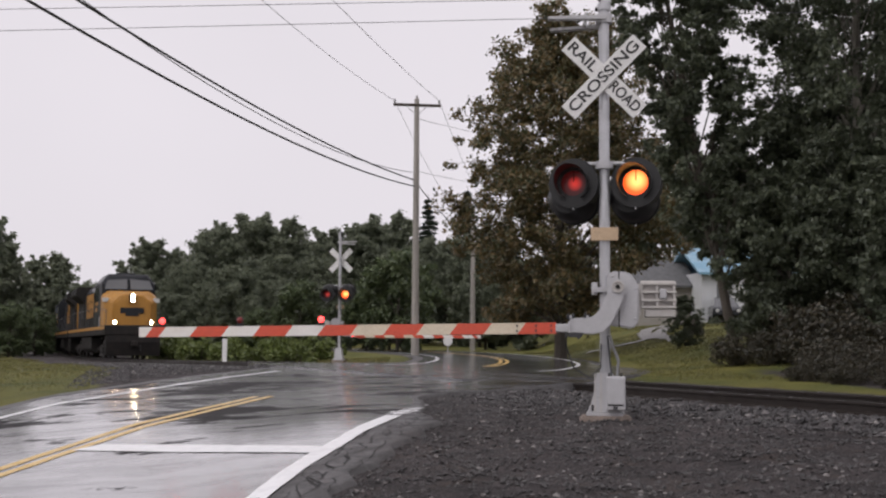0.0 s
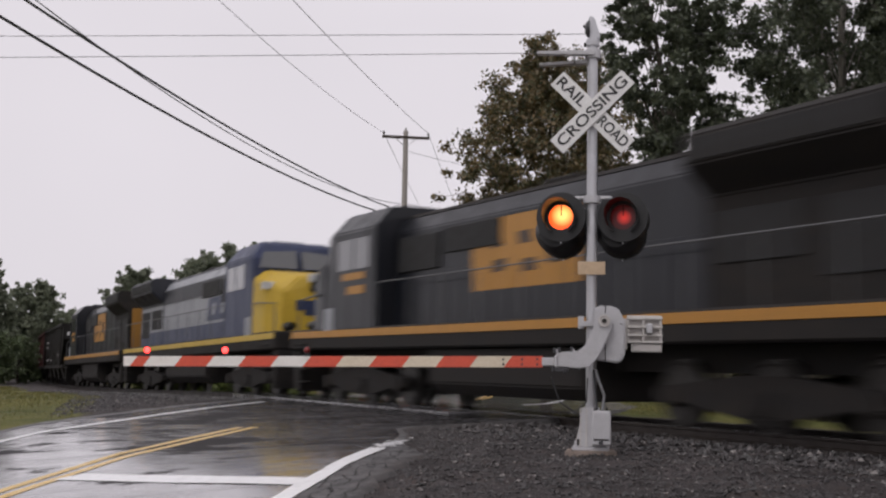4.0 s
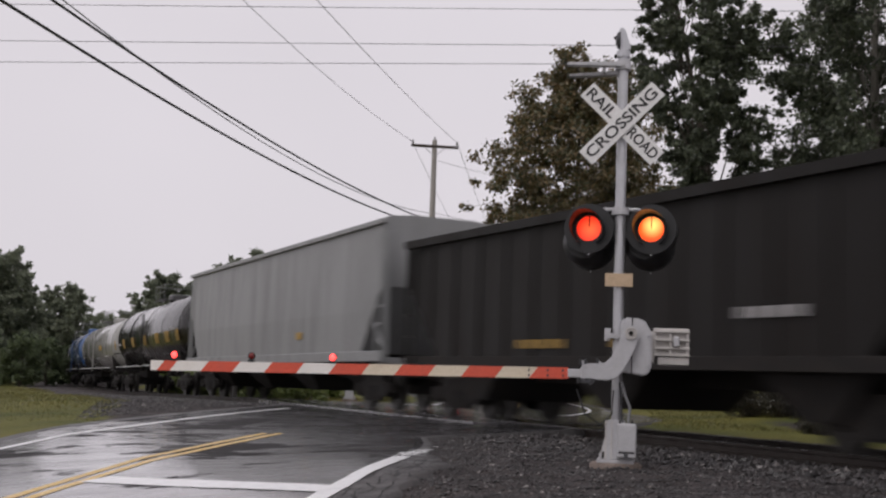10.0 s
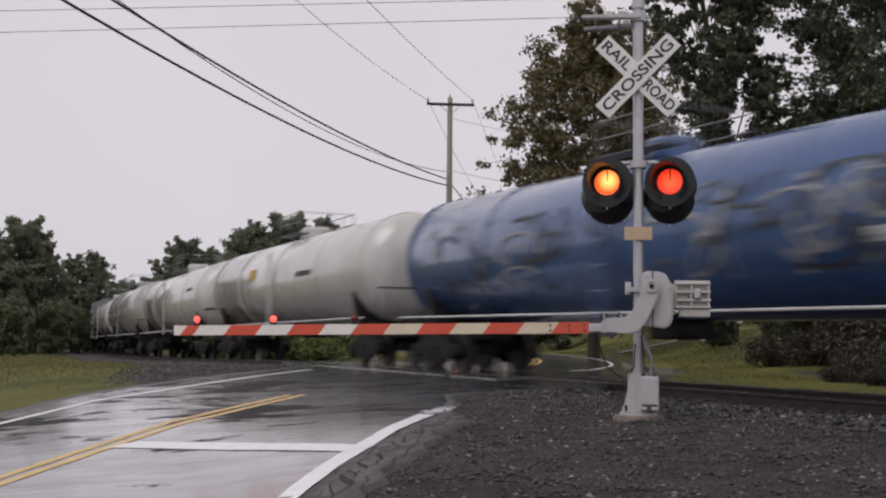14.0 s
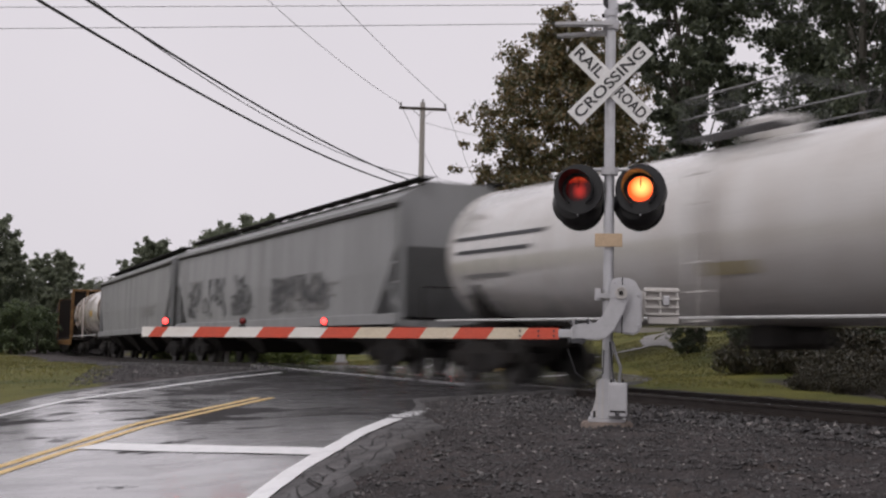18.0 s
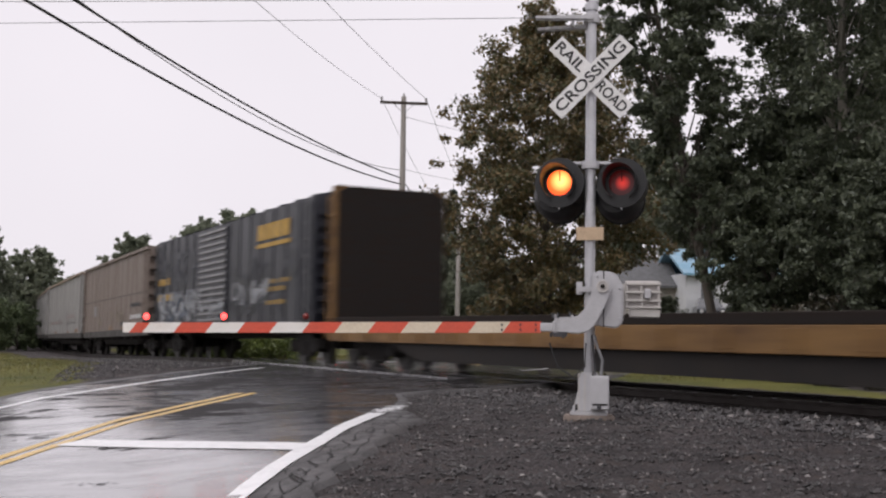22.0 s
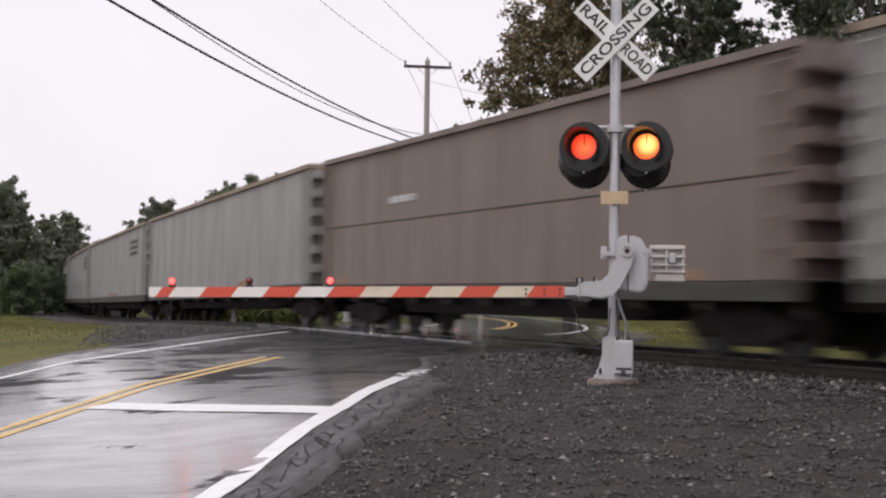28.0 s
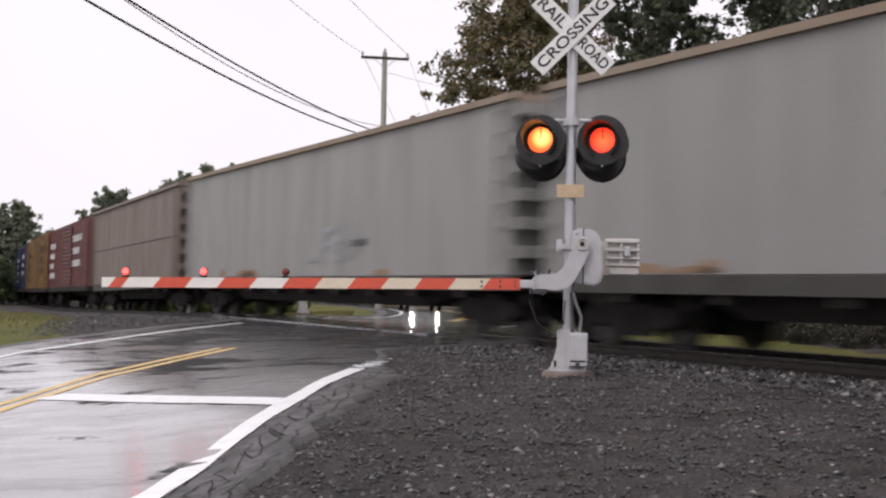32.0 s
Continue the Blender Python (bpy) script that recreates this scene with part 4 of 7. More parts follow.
    nose = Solid().loft([[(8.45, -1.485, 1.63), (8.45, 1.485, 1.63), (8.45, 1.485, 3.45), (8.45, 1.1, 3.72), (8.45, -1.1, 3.72), (8.45, -1.485, 3.45)],
                         [(9.3, -1.40, 1.63), (9.3, 1.40, 1.63), (9.3, 1.38, 3.25), (9.3, 1.0, 3.62), (9.3, -1.0, 3.62), (9.3, -1.38, 3.25)],
                         [(9.95, -1.02, 1.63), (9.95, 1.02, 1.63), (9.95, 0.98, 3.0), (9.85, 0.5, 3.45), (9.85, -0.5, 3.45), (9.95, -0.98, 3.0)]])
    part("nose", nose, body if plain_nose else stripe, car, "" if plain_nose else "yellow nose", bevel=0.05)
    for sy in (-1, 1):
        piece("number_board", 9.42, 9.52, sy * 1.2 - 0.32, sy * 1.2 + 0.32, 3.06, 3.28, M["mark_white"], car, "pale lit number board")
    lampm = M["headlamp"] if lights else M["mark_white"]
    hl = part("headlight", Solid().box(9.78, 9.98, -0.17, 0.17, 3.02, 3.50, 0.03), M["lampblack"], car)
    for zz in (3.14, 3.37):
        part("lamp", Solid().cyl((0, zz), "x", 0.10, 9.97, 10.0, 14), lampm, hl)
        # added tube: hides the lamp from the side, in place of a directed beam
        part("hood_tube", cached("hood_tube", lambda: Solid().loft([[(x, q * math.cos(k * 0.393), q * math.sin(k * 0.393)) for k in range(16)] for x, q in ((0, 0.104), (0.32, 0.104), (0.32, 0.116), (0, 0.116))], False).mesh("hood_tube", M["lampblack"])), None, hl, at=pose(9.97, 0, zz))
    part("nose_emblem", Solid().box(9.94, 9.965, -0.62, 0.62, 2.45, 2.75).box(9.94, 9.965, -0.35, 0.35, 2.3, 2.45), M["navy"] if navy else M["blue"], car)
    for sy in (-1, 1):
        dl = part("ditch_light", Solid().cyl((sy * 0.95, 1.95), "x", 0.13, 10.1, 10.3, 14), M["lampblack"], car)
        part("lamp", Solid().cyl((sy * 0.95, 1.95), "x", 0.10, 10.3, 10.33, 14), M["ditchlamp"] if lights else M["mark_white"], dl)
        # same added tube to narrow the ditch light
        part("hood_tube", cached("hood_tube", None), None, dl, at=pose(10.3, sy * 0.95, 1.95))
    part("pilot", Solid().prism([(10.2, 0.22), (10.55, 0.18), (10.72, 0.9), (10.72, 1.62), (10.2, 1.62)], "y", -1.4, 1.4), M["under"], car, "dark snow-plough pilot", bevel=0.02)
    part("rear_pilot", Solid().box(-10.7, -10.4, -1.4, 1.4, 0.3, 1.62, 0.03), M["under"], car)
    # steps, handrails, fuel tank
    for sx in (-1, 1):
        for sy in (-1, 1):
            for i in range(4):
                piece("step", sx * 9.9 - 0.35, sx * 9.9 + 0.35, sy * 1.42 - 0.12, sy * 1.42 + 0.12, 0.42 + i * 0.33, 0.46 + i * 0.33, M["under"], car)
    for sy in (-1, 1):
        hr = Solid()
        hr.tube([(-10.4, sy * 1.46, 2.82), (5.3, sy * 1.46, 2.82)], 0.018)
        for i in range(11):
            x = -10.4 + i * 1.57
            hr.tube([(x, sy * 1.46, 1.75), (x, sy * 1.46, 2.82)], 0.012)
        hr.tube([(10.4, sy * 1.4, 1.6), (10.4, sy * 1.4, 2.6), (8.7, sy * 1.5, 2.7)], 0.022)
        part("handrail", hr, M["railgrey"], car, "dull grey handrail along the walkway")
    part("fuel_tank", Solid().prism([(-1.35, 0.55), (-1.1, 0.32), (1.1, 0.32), (1.35, 0.55), (1.35, 1.25), (-1.35, 1.25)], "x", -2.9, 2.9), M["under"], car, bevel=0.03)
    part("exhaust_stack", Solid().box(-1.2, 0.0, -0.35, 0.35, 4.44, 4.62, 0.03), M["under"], car)
    part("horn", Solid().cyl((0.3, 4.66), "x", 0.05, 6.6, 7.1, 8, 0.11), M["under"], car)
    part("air_conditioner", Solid().box(6.0, 7.2, -0.5, 0.5, 4.62, 4.78, 0.03), body, car)
    # paint fields
    if navy:
        mark(car, M["yellow"], logo, logo + 3.9, 2.45, 3.9, 0.945, "emblem", 0.15)
        for dx, w, z0, z1, lean in ((0.55, 0.5, 2.85, 3.45, 0.1), (1.5, 0.45, 2.75, 3.0, 0.05), (1.65, 0.45, 3.3, 3.55, 0.05), (2.7, 0.45, 2.8, 3.05, -0.1), (2.7, 0.45, 3.3, 3.5, 0.1)):
            mark(car, M["navy"], logo + dx, logo + dx + w, z0, z1, 0.949, "emblem_shape", lean)
        mark(car, M["yellow"], 6.0, 7.3, 2.95, 3.12, 1.497, "cab_panel")
        mark(car, M["yellow"], 6.0, 7.0, 2.6, 2.8, 1.497, "cab_panel")
    else:
        mark(car, M["blue"], -5.6, 5.4, 1.81, 2.4, 0.947, "lower_band")
        mark(car, M["boxnavy"], -5.6, 5.4, 3.45, 3.99, 0.947, "upper_band")
        mark(car, M["blue"], -9.6, -5.6, 1.81, 2.4, 0.957, "lower_band")
        mark(car, M["locogrey"], -9.6, -5.6, 2.4, 3.45, 0.957, "grey_band")
        mark(car, M["blue"], 1.2, 4.2, 2.5, 3.3, 0.947, "emblem", 0.3)
        mark(car, M["locogrey"], 1.9, 2.3, 2.7, 3.1, 0.951, "emblem_shape", 0.1)
        mark(car, M["locogrey"], 3.0, 3.4, 2.7, 3.1, 0.951, "emblem_shape", 0.1)
        mark(car, M["screen"], -9.5, -6.0, 3.5, 3.54, 0.96, "seam")
    for x in (-6.9, 6.9):
        add_truck(car, x, 4.1, 3, 0.53)
    add_couplers(car, 11.2)
    return car


def open_hopper(L, mat, marks, seed, top=3.85):
    car = thing("hopper_car", marks[0], "hopper car", "freight cars of the train")
    h = L / 2 - 0.55
    y = 1.5
    body = Solid()
    # side sheets with sloped ends
    side = [(-h, top), (h, top), (h, 2.9), (h - 1.6, 1.25), (-h + 1.6, 1.25), (-h, 2.9)]
    for sy in (-1, 1):
        body.prism(side, "y", sy * y - 0.03, sy * y + 0.03)
    for sx in (-1, 1):
        a, b = sx * h, sx * (h - 2.6)
        body.add([(a, -y, 2.9), (a, y, 2.9), (b, y, 1.2), (b, -y, 1.2)], [(0, 1, 2, 3)])
        body.box(min(a, a - sx * 0.06), max(a, a - sx * 0.06), -y, y, 2.9, top)
    part("body", body, mat, car, bevel=0)
    n = int(L / 1.15)
    for i in range(n + 1):
        x = -h + 0.15 + (2 * h - 0.3) * i / n
        z0 = 1.3 if abs(x) < h - 1.6 else 1.3 + (abs(x) - h + 1.6) / 1.6 * 1.65
        for sy in (-1, 1):
            piece("side_post", x - 0.06, x + 0.06, sy * (y + 0.04) - 0.03, sy * (y + 0.04) + 0.03, z0, top - 0.1, mat, car)
    rim = Solid()
    for sy in (-1, 1):
        rim.box(-h - 0.03, h + 0.03, sy * (y + 0.05) - 0.1, sy * (y + 0.05) + 0.1, top - 0.12, top + 0.05)
    for sx in (-1, 1):
        rim.box(sx * h - 0.08, sx * h + 0.08, -y, y, top - 0.12, top + 0.05)
    part("top_chord", rim, mat, car)
    load = Solid()
    pts = [(-h + 0.3, -1.4), (h - 0.3, -1.4), (h - 0.3, 1.4), (-h + 0.3, 1.4)]
    load.add([(*p, top - 0.25) for p in pts] + [(-h + 1.8, 0, top + 0.1), (h - 1.8, 0, top + 0.1)], [(0, 1, 5, 4), (2, 3, 4, 5), (1, 2, 5), (3, 0, 4)])
    part("load", load, M["stone"], car, "heaped dark load")
    for sy in (-1, 1):
        piece("side_sill", -h, h, sy * (y - 0.04) - 0.08, sy * (y - 0.04) + 0.08, 1.08, 1.3, M["under"], car)
    piece("centre_sill", -h - 0.2, h + 0.2, -0.25, 0.25, 0.8, 1.1, M["under"], car)
    bays = 3 if L < 17 else 4
    for i in range(bays):
        x = (i - (bays - 1) / 2) * (2 * h - 5.6) / (bays - 1) if bays > 1 else 0
        part("discharge_bay", Solid().loft([[(x - 1.3, -1.4, 1.3), (x + 1.3, -1.4, 1.3), (x + 1.3, 1.4, 1.3), (x - 1.3, 1.4, 1.3)], [(x - 0.35, -1.2, 0.42), (x + 0.35, -1.2, 0.42), (x + 0.35, 1.2, 0.42), (x - 0.35, 1.2, 0.42)]]), M["under"], car)
    for sx in (-1, 1):
        add_ladder(car, sx * (h - 0.4), -y - 0.14, 1.15, top - 0.1, mat)
    for k, (mt, x0, x1, z0, z1) in enumerate(marks[1]):
        bars(car, M[mt], x0, z1, [x1 - x0, (x1 - x0) * 0.7, (x1 - x0) * 0.85][:max(1, int((z1 - z0) / 0.34))], y + 0.075, seed + k, hgt=0.16, gap=0.18)
    for mt, x0, x1, z0, z1 in marks[2]:
        mark(car, M[mt], x0, x1, z0, z1, y + 0.073, "emblem")
    for x in (-h + 1.75, h - 1.75):
        add_truck(car, x)
    add_couplers(car, L / 2)
    return car


def covered_hopper(L, mat, label, seed, top=4.55, graf=(), style="curved"):
    """Closed hopper with a flat roof, cut-away ends with end frames, and bays below."""
    car = thing("covered_hopper_car", label, "hopper car", "freight cars of the train")
    h, y = L / 2 - 0.6, 1.55
    up = 0.3 if style == "plain" else 0.0
    prof = [(-y, 1.35), (-y - 0.03, 2.4), (-y, top - 0.55 + up), (-y + 0.12, top - 0.42 + up), (-0.75, top - 0.06), (0.75, top - 0.06), (y - 0.12, top - 0.42 + up), (y, top - 0.55 + up), (y + 0.03, 2.4), (y, 1.35)]
    low = [(p[0], max(p[1], 2.95)) for p in prof]
    cut = [(p[0], max(p[1], 1.35)) for p in prof]
    body = Solid().loft([[(-h + 0.15, *p) for p in low], [(-h + 1.5, *p) for p in cut], [(h - 1.5, *p) for p in cut], [(h - 0.15, *p) for p in low]])
    part("body", body, mat, car, smooth=False, bevel=0)
    for sy in (-1, 1):
        piece("roof_rail", -h, h, sy * (y + 0.03) - 0.05, sy * (y + 0.03) + 0.05, top - 0.62 + up, top - 0.5 + up, mat, car)
        piece("side_sill", -h, h, sy * (y + 0.02) - 0.06, sy * (y + 0.02) + 0.06, 1.15, 1.40, mat, car)
    for sy in (-1, 1) if style != "plain" else ():
        piece("eave_strip", -h + 0.1, h - 0.1, sy * (y + 0.03) - 0.04, sy * (y + 0.03) + 0.04, top - 0.70, top - 0.625, M["under"], car)
    walk_ = Solid()
    for sy in (-1, 1) if style != "plain" else ():
        walk_.box(-h - 0.1, h + 0.1, sy * 0.95 - 0.18, sy * 0.95 + 0.18, top - 0.03, top + 0.0)
    for i in range(int(L / 1.2)) if style != "plain" else ():
        walk_.box(-h + 0.4 + i * 1.2, -h + 0.46 + i * 1.2, -1.1, 1.1, top - 0.09, top - 0.03)
    if style != "plain":
        part("roof_walkway", walk_, M["under"], car, "dark steel roof walkway")
    hatch = Solid()
    hatch.box(-h + 1.0, h - 1.0, -0.35, 0.35, top - 0.07, top + 0.02)
    part("roof_hatch", hatch, M["under"], car)
    part("centre_sill", Solid().box(-h - 0.2, h + 0.2, -0.28, 0.28, 0.78, 1.15), M["under"], car)
    for sx in (-1, 1):
        fr = Solid()
        for sy in (-1, 1):
            fr.box(min(sx * h, sx * (h - 0.12)), max(sx * h, sx * (h - 0.12)), sy * 1.48 - 0.05, sy * 1.48 + 0.05, 1.1, top - 0.5)
            fr.tube([(sx * (h - 0.1), sy * 1.45, 1.3), (sx * (h - 1.4), sy * 1.45, 2.6)], 0.05)
        fr.box(min(sx * h, sx * (h - 0.5)), max(sx * h, sx * (h - 0.5)), -1.5, 1.5, 1.1, 1.25)
        part("end_frame", fr, mat, car)
        part("slope_sheet", Solid().add([(sx * (h - 0.3), -1.4, 2.95), (sx * (h - 0.3), 1.4, 2.95), (sx * (h - 1.9), 1.4, 1.2), (sx * (h - 1.9), -1.4, 1.2)], [(0, 1, 2, 3)]), M["under"], car)
        add_ladder(car, sx * (h - 0.25), -1.56, 1.1, top - 0.5, mat)
    bays = 4 if L > 19 else 3
    for i in range(bays):
        x = (i - (bays - 1) / 2) * (2 * h - 6.0) / (bays - 1)
        part("discharge_bay", Solid().loft([[(x - 1.6, -1.5, 1.36), (x + 1.6, -1.5, 1.36), (x + 1.6, 1.5, 1.36), (x - 1.6, 1.5, 1.36)], [(x - 0.4, -0.6, 0.4), (x + 0.4, -0.6, 0.4), (x + 0.4, 0.6, 0.4), (x - 0.4, 0.6, 0.4)]]), M["under"], car)
    if style == "plain":
        bars(car, M["mark_yellow"], 3.3, 2.0, [0.5], y + 0.045, seed, hgt=0.2)
    else:
        bars(car, M["mark_smoke"], 3.4, 2.3, [3.4, 2.8, 3.1], y + 0.045, seed, hgt=0.08, gap=0.07)
        bars(car, M["mark_smoke"], -h + 2.2, 2.9, [0.9, 0.8, 0.9, 0.7], y + 0.045, seed + 1, hgt=0.1, gap=0.14)
    for g in graf:
        graffiti(car, g[0], *g[1:5], y + 0.045, seed)
    for x in (-h + 1.7, h - 1.7):
        add_truck(car, x)
    add_couplers(car, L / 2)
    return car


def gondola(L, mat, label, seed, top=4.38, marks=(), rim="rim"):
    """High flat-sided car with ribbed ends and a coloured top rail."""
    car = thing("high_side_gondola", label, "gondola car", "freight cars of the train")
    h, y = L / 2 - 0.5, 1.55
    for sy in (-1, 1):
        piece("side_sheet", -h, h, sy * y - 0.03, sy * y + 0.03, 1.15, top, mat, car)
    for sx in (-1, 1):
        piece("end_sheet", sx * (h - 0.12) - 0.03, sx * (h - 0.12) + 0.03, -y + 0.03, y - 0.03, 1.2, top, mat, car)
    piece("floor_plate", -h, h, -y + 0.035, y - 0.035, 1.155, 1.2, mat, car)
    n = 14
    for i in range(n + 1):
        x = -h + 0.02 + (2 * h - 0.04) * i / n
        for sy in (-1, 1):
            piece("side_seam", x - 0.025, x + 0.025, sy * (y + 0.03) - 0.014, sy * (y + 0.03) + 0.014, 1.2, top - 0.1, mat, car)
    for sy in (-1, 1) if rim == "taupe" else ():
        piece("belt_seam", -h, h, sy * (y + 0.033) - 0.012, sy * (y + 0.033) + 0.012, 2.62, 2.65, M["sillgrey"], car)
    for sx in (-1, 1):
        for i in range(6):
            z = 1.45 + i * (top - 1.8) / 5
            piece("end_rib", min(sx * (h - 0.1), sx * (h + 0.16)), max(sx * (h - 0.1), sx * (h + 0.16)), -y, y, z, z + 0.22, mat, car)
    rr = Solid()
    for sy in (-1, 1):
        rr.box(-h - 0.05, h + 0.05, sy * (y + 0.03) - 0.09, sy * (y + 0.03) + 0.09, top - 0.06, top + 0.06)
    for sx in (-1, 1):
        rr.box(sx * h - 0.09, sx * h + 0.09, -y, y, top - 0.1, top + 0.06)
    part("top_rail", rr, M[rim], car, "tan painted top rail")
    heap = Solid()
    r = random.Random(seed)
    k = 22
    ring = [[(-h + 0.2 + (2 * h - 0.4) * i / k, yy, top - 0.5 + (0.5 - abs(yy) / 3.2) * (0.3 + 0.75 * r.random()) * (1 if 0 < i < k else 0)) for i in range(k + 1)] for yy in (-1.5, -0.7, 0, 0.7, 1.5)]
    v = [p for q in ring for p in q]
    heap.add(v, [(a * (k + 1) + i, a * (k + 1) + i + 1, (a + 1) * (k + 1) + i + 1, (a + 1) * (k + 1) + i) for a in range(4) for i in range(k)])
    part("load", heap, M["rustyellow"], car, "heaped brown load")
    for sy in (-1, 1):
        piece("side_sill", -h, h, sy * (y - 0.06) - 0.09, sy * (y - 0.06) + 0.09, 0.86, 1.148, M["sillgrey"], car)
    piece("centre_sill", -h - 0.2, h + 0.2, -0.28, 0.28, 0.73, 1.148, M["under"], car)
    for i in range(9):
        x = -h + 2 + (2 * h - 4) * i / 8
        piece("cross_bearer", x - 0.12, x + 0.12, -y, y, 0.72, 1.14, M["under"], car)
    part("underframe", Solid().loft([[(x, -w, 0.95), (x, w, 0.95), (x, w * 0.8, z), (x, -w * 0.8, z)] for x, w, z in ((-h + 3.2, 1.0, 0.8), (-h + 4.2, 1.35, 0.52), (h - 4.2, 1.35, 0.52), (h - 3.2, 1.0, 0.8))]), M["under"], car, "dark brake gear and underframe")
    for sx in (-1, 1):
        add_ladder(car, sx * (h - 0.3), -y - 0.1, 1.1, top - 0.1, mat)
    # rust along the foot of the side, grime in the upper corners
    for i in range(5 if rim == "rim" else 2):
        x, w, z = r.uniform(-h + 0.5, h - 2.5), r.uniform(0.5, 1.8), r.uniform(0.1, 0.24)
        part("rust_patch", Solid().add([(x, -y - 0.036, 1.18), (x + w, -y - 0.036, 1.18), (x + w * 0.86, -y - 0.036, 1.18 + z * 0.7), (x + w * 0.4, -y - 0.036, 1.18 + z), (x + w * 0.08, -y - 0.036, 1.18 + z * 0.5)], [(0, 1, 2, 3, 4)]), M["rustpatch"], car)
    for mt, x0, x1, z0, z1, kind in marks:
        if kind == "bars":
            bars(car, M[mt], x0, z1, [x1 - x0] * max(1, int((z1 - z0) / 0.3)), y + 0.05, seed, hgt=0.16, gap=0.12)
        elif kind == "spray":
            graffiti(car, [M[mt]], x0, x1, z0, z1, y + 0.05, seed, 10)
        else:
            mark(car, M[mt], x0, x1, z0, z1, y + 0.05, "patch")
    for x in (-h + 1.7, h - 1.7):
        add_truck(car, x)
    add_couplers(car, L / 2)
    return car


def tank_car(L, mat, label, seed, rad=1.48, zc=2.62, marks=(), graf=()):
    car = thing("tank_car", label, "tank car", "freight cars of the train")
    h = L / 2 - 0.9
    prof = [(-h, 0.02), (-h + 0.04, rad * 0.45), (-h + 0.16, rad * 0.74), (-h + 0.38, rad * 0.93), (-h + 0.65, rad), (h - 0.65, rad), (h - 0.38, rad * 0.93), (h - 0.16, rad * 0.74), (h - 0.04, rad * 0.45), (h, 0.02)]
    part("tank", Solid().lathe("x", prof, (0, zc), 36), mat, car, smooth=True)
    for x in (-h + 0.66, -h * 0.5, 0, h * 0.5, h - 0.66):
        me = cached(("weld_band", rad, zc, mat.name), lambda: Solid().lathe("x", [(-0.03, rad + 0.004), (-0.03, rad + 0.012), (0.03, rad + 0.012), (0.03, rad + 0.004)], (0, zc), 36).mesh("weld_band", mat, True))
        part("weld_band", me, None, car, at=pose(x, 0, 0))
    part("dome", Solid().lathe("z", [(zc + rad - 0.06, 0.5), (zc + rad + 0.25, 0.5), (zc + rad + 0.32, 0.42), (zc + rad + 0.33, 0.0)], (0, 0), 20), mat, car, smooth=True)
    for sy in (-1, 1):
        for k in range(5):
            piece("platform_bar", -1.1, 1.1, sy * 0.78 - 0.20 + k * 0.09, sy * 0.78 - 0.15 + k * 0.09, zc + rad + 0.02, zc + rad + 0.05, M["railgrey"], car)
    cage = Solid()
    for sx in (-1.05, 0.0, 1.05):
        for sy in (-0.93, 0.93):
            cage.tube([(sx, sy, zc + rad), (sx, sy, zc + rad + 0.7)], 0.013)
    for sy in (-0.93, 0.93):
        for dz in (0.38, 0.7):
            cage.tube([(-1.05, sy, zc + rad + dz), (1.05, sy, zc + rad + dz)], 0.016)
    for sx in (-1.05, 1.05):
        cage.tube([(sx, -0.93, zc + rad + 0.7), (sx, 0.93, zc + rad + 0.7)], 0.013)
    part("safety_railing", cage, M["ribgrey"], car)
    for sx in (-1, 1):
        part("stub_sill", Solid().box(min(sx * (h - 2.6), sx * (h + 0.75)), max(sx * (h - 2.6), sx * (h + 0.75)), -0.3, 0.3, 0.75, 1.2).box(min(sx * (h - 0.05), sx * (h + 0.7)), max(sx * (h - 0.05), sx * (h + 0.7)), -1.5, 1.5, 1.02, 1.1), M["under"], car)
        sd = Solid()
        for x in (sx * (h - 1.5),):
            sd.prism([(-1.2, 1.1), (1.2, 1.1), (1.35, zc - 0.5), (0.8, zc - 1.12), (0, zc - rad - 0.01), (-0.8, zc - 1.12), (-1.35, zc - 0.5)], "x", x - 0.12, x + 0.12)
        part("saddle", sd, M["under"], car)
        rl = Solid()
        rl.tube([(sx * (h + 0.6), -1.45, 1.1), (sx * (h + 0.6), -1.45, 2.0), (sx * (h + 0.6), 1.45, 2.0), (sx * (h + 0.6), 1.45, 1.1)], 0.022)
        part("end_railing", rl, M["under"], car)
    for sy in (-1, 1):
        part("side_handrail", Solid().tube([(-h + 0.3, sy * 1.52, 1.25), (h - 0.3, sy * 1.52, 1.25)], 0.025), M["mark_white"], car, "pale handrail along the tank")
    part("brake_gear", Solid().box(-0.5, 0.4, -0.3, 0.3, 0.8, 1.2, 0.05).cyl((0, 0.98), "x", 0.17, 0.4, 1.1, 12), M["under"], car)
    add_ladder(car, 0, -rad - 0.1, 1.1, zc + 0.9, mat)

    def patch(mt, x0, x1, a0, a1, name, rr=0.016):
        """Field on the shell between heights given as angles (degrees above the middle)."""
        for sy in (-1, 1):
            n = 5
            v = []
            for i in range(n + 1):
                a = radians(a0 + (a1 - a0) * i / n)
                for x in (x0, x1):
                    v.append((x, sy * (rad + rr) * math.cos(a), zc + (rad + rr) * math.sin(a)))
            part(name, Solid().add(v, [(2 * i, 2 * i + 1, 2 * i + 3, 2 * i + 2) for i in range(n)]), M[mt], car)

    for k, (mt, x0, x1, a0, a1) in enumerate(marks):
        patch(mt, x0, x1, a0, a1, "marking", 0.014 + 0.002 * k)
    r = random.Random(seed)
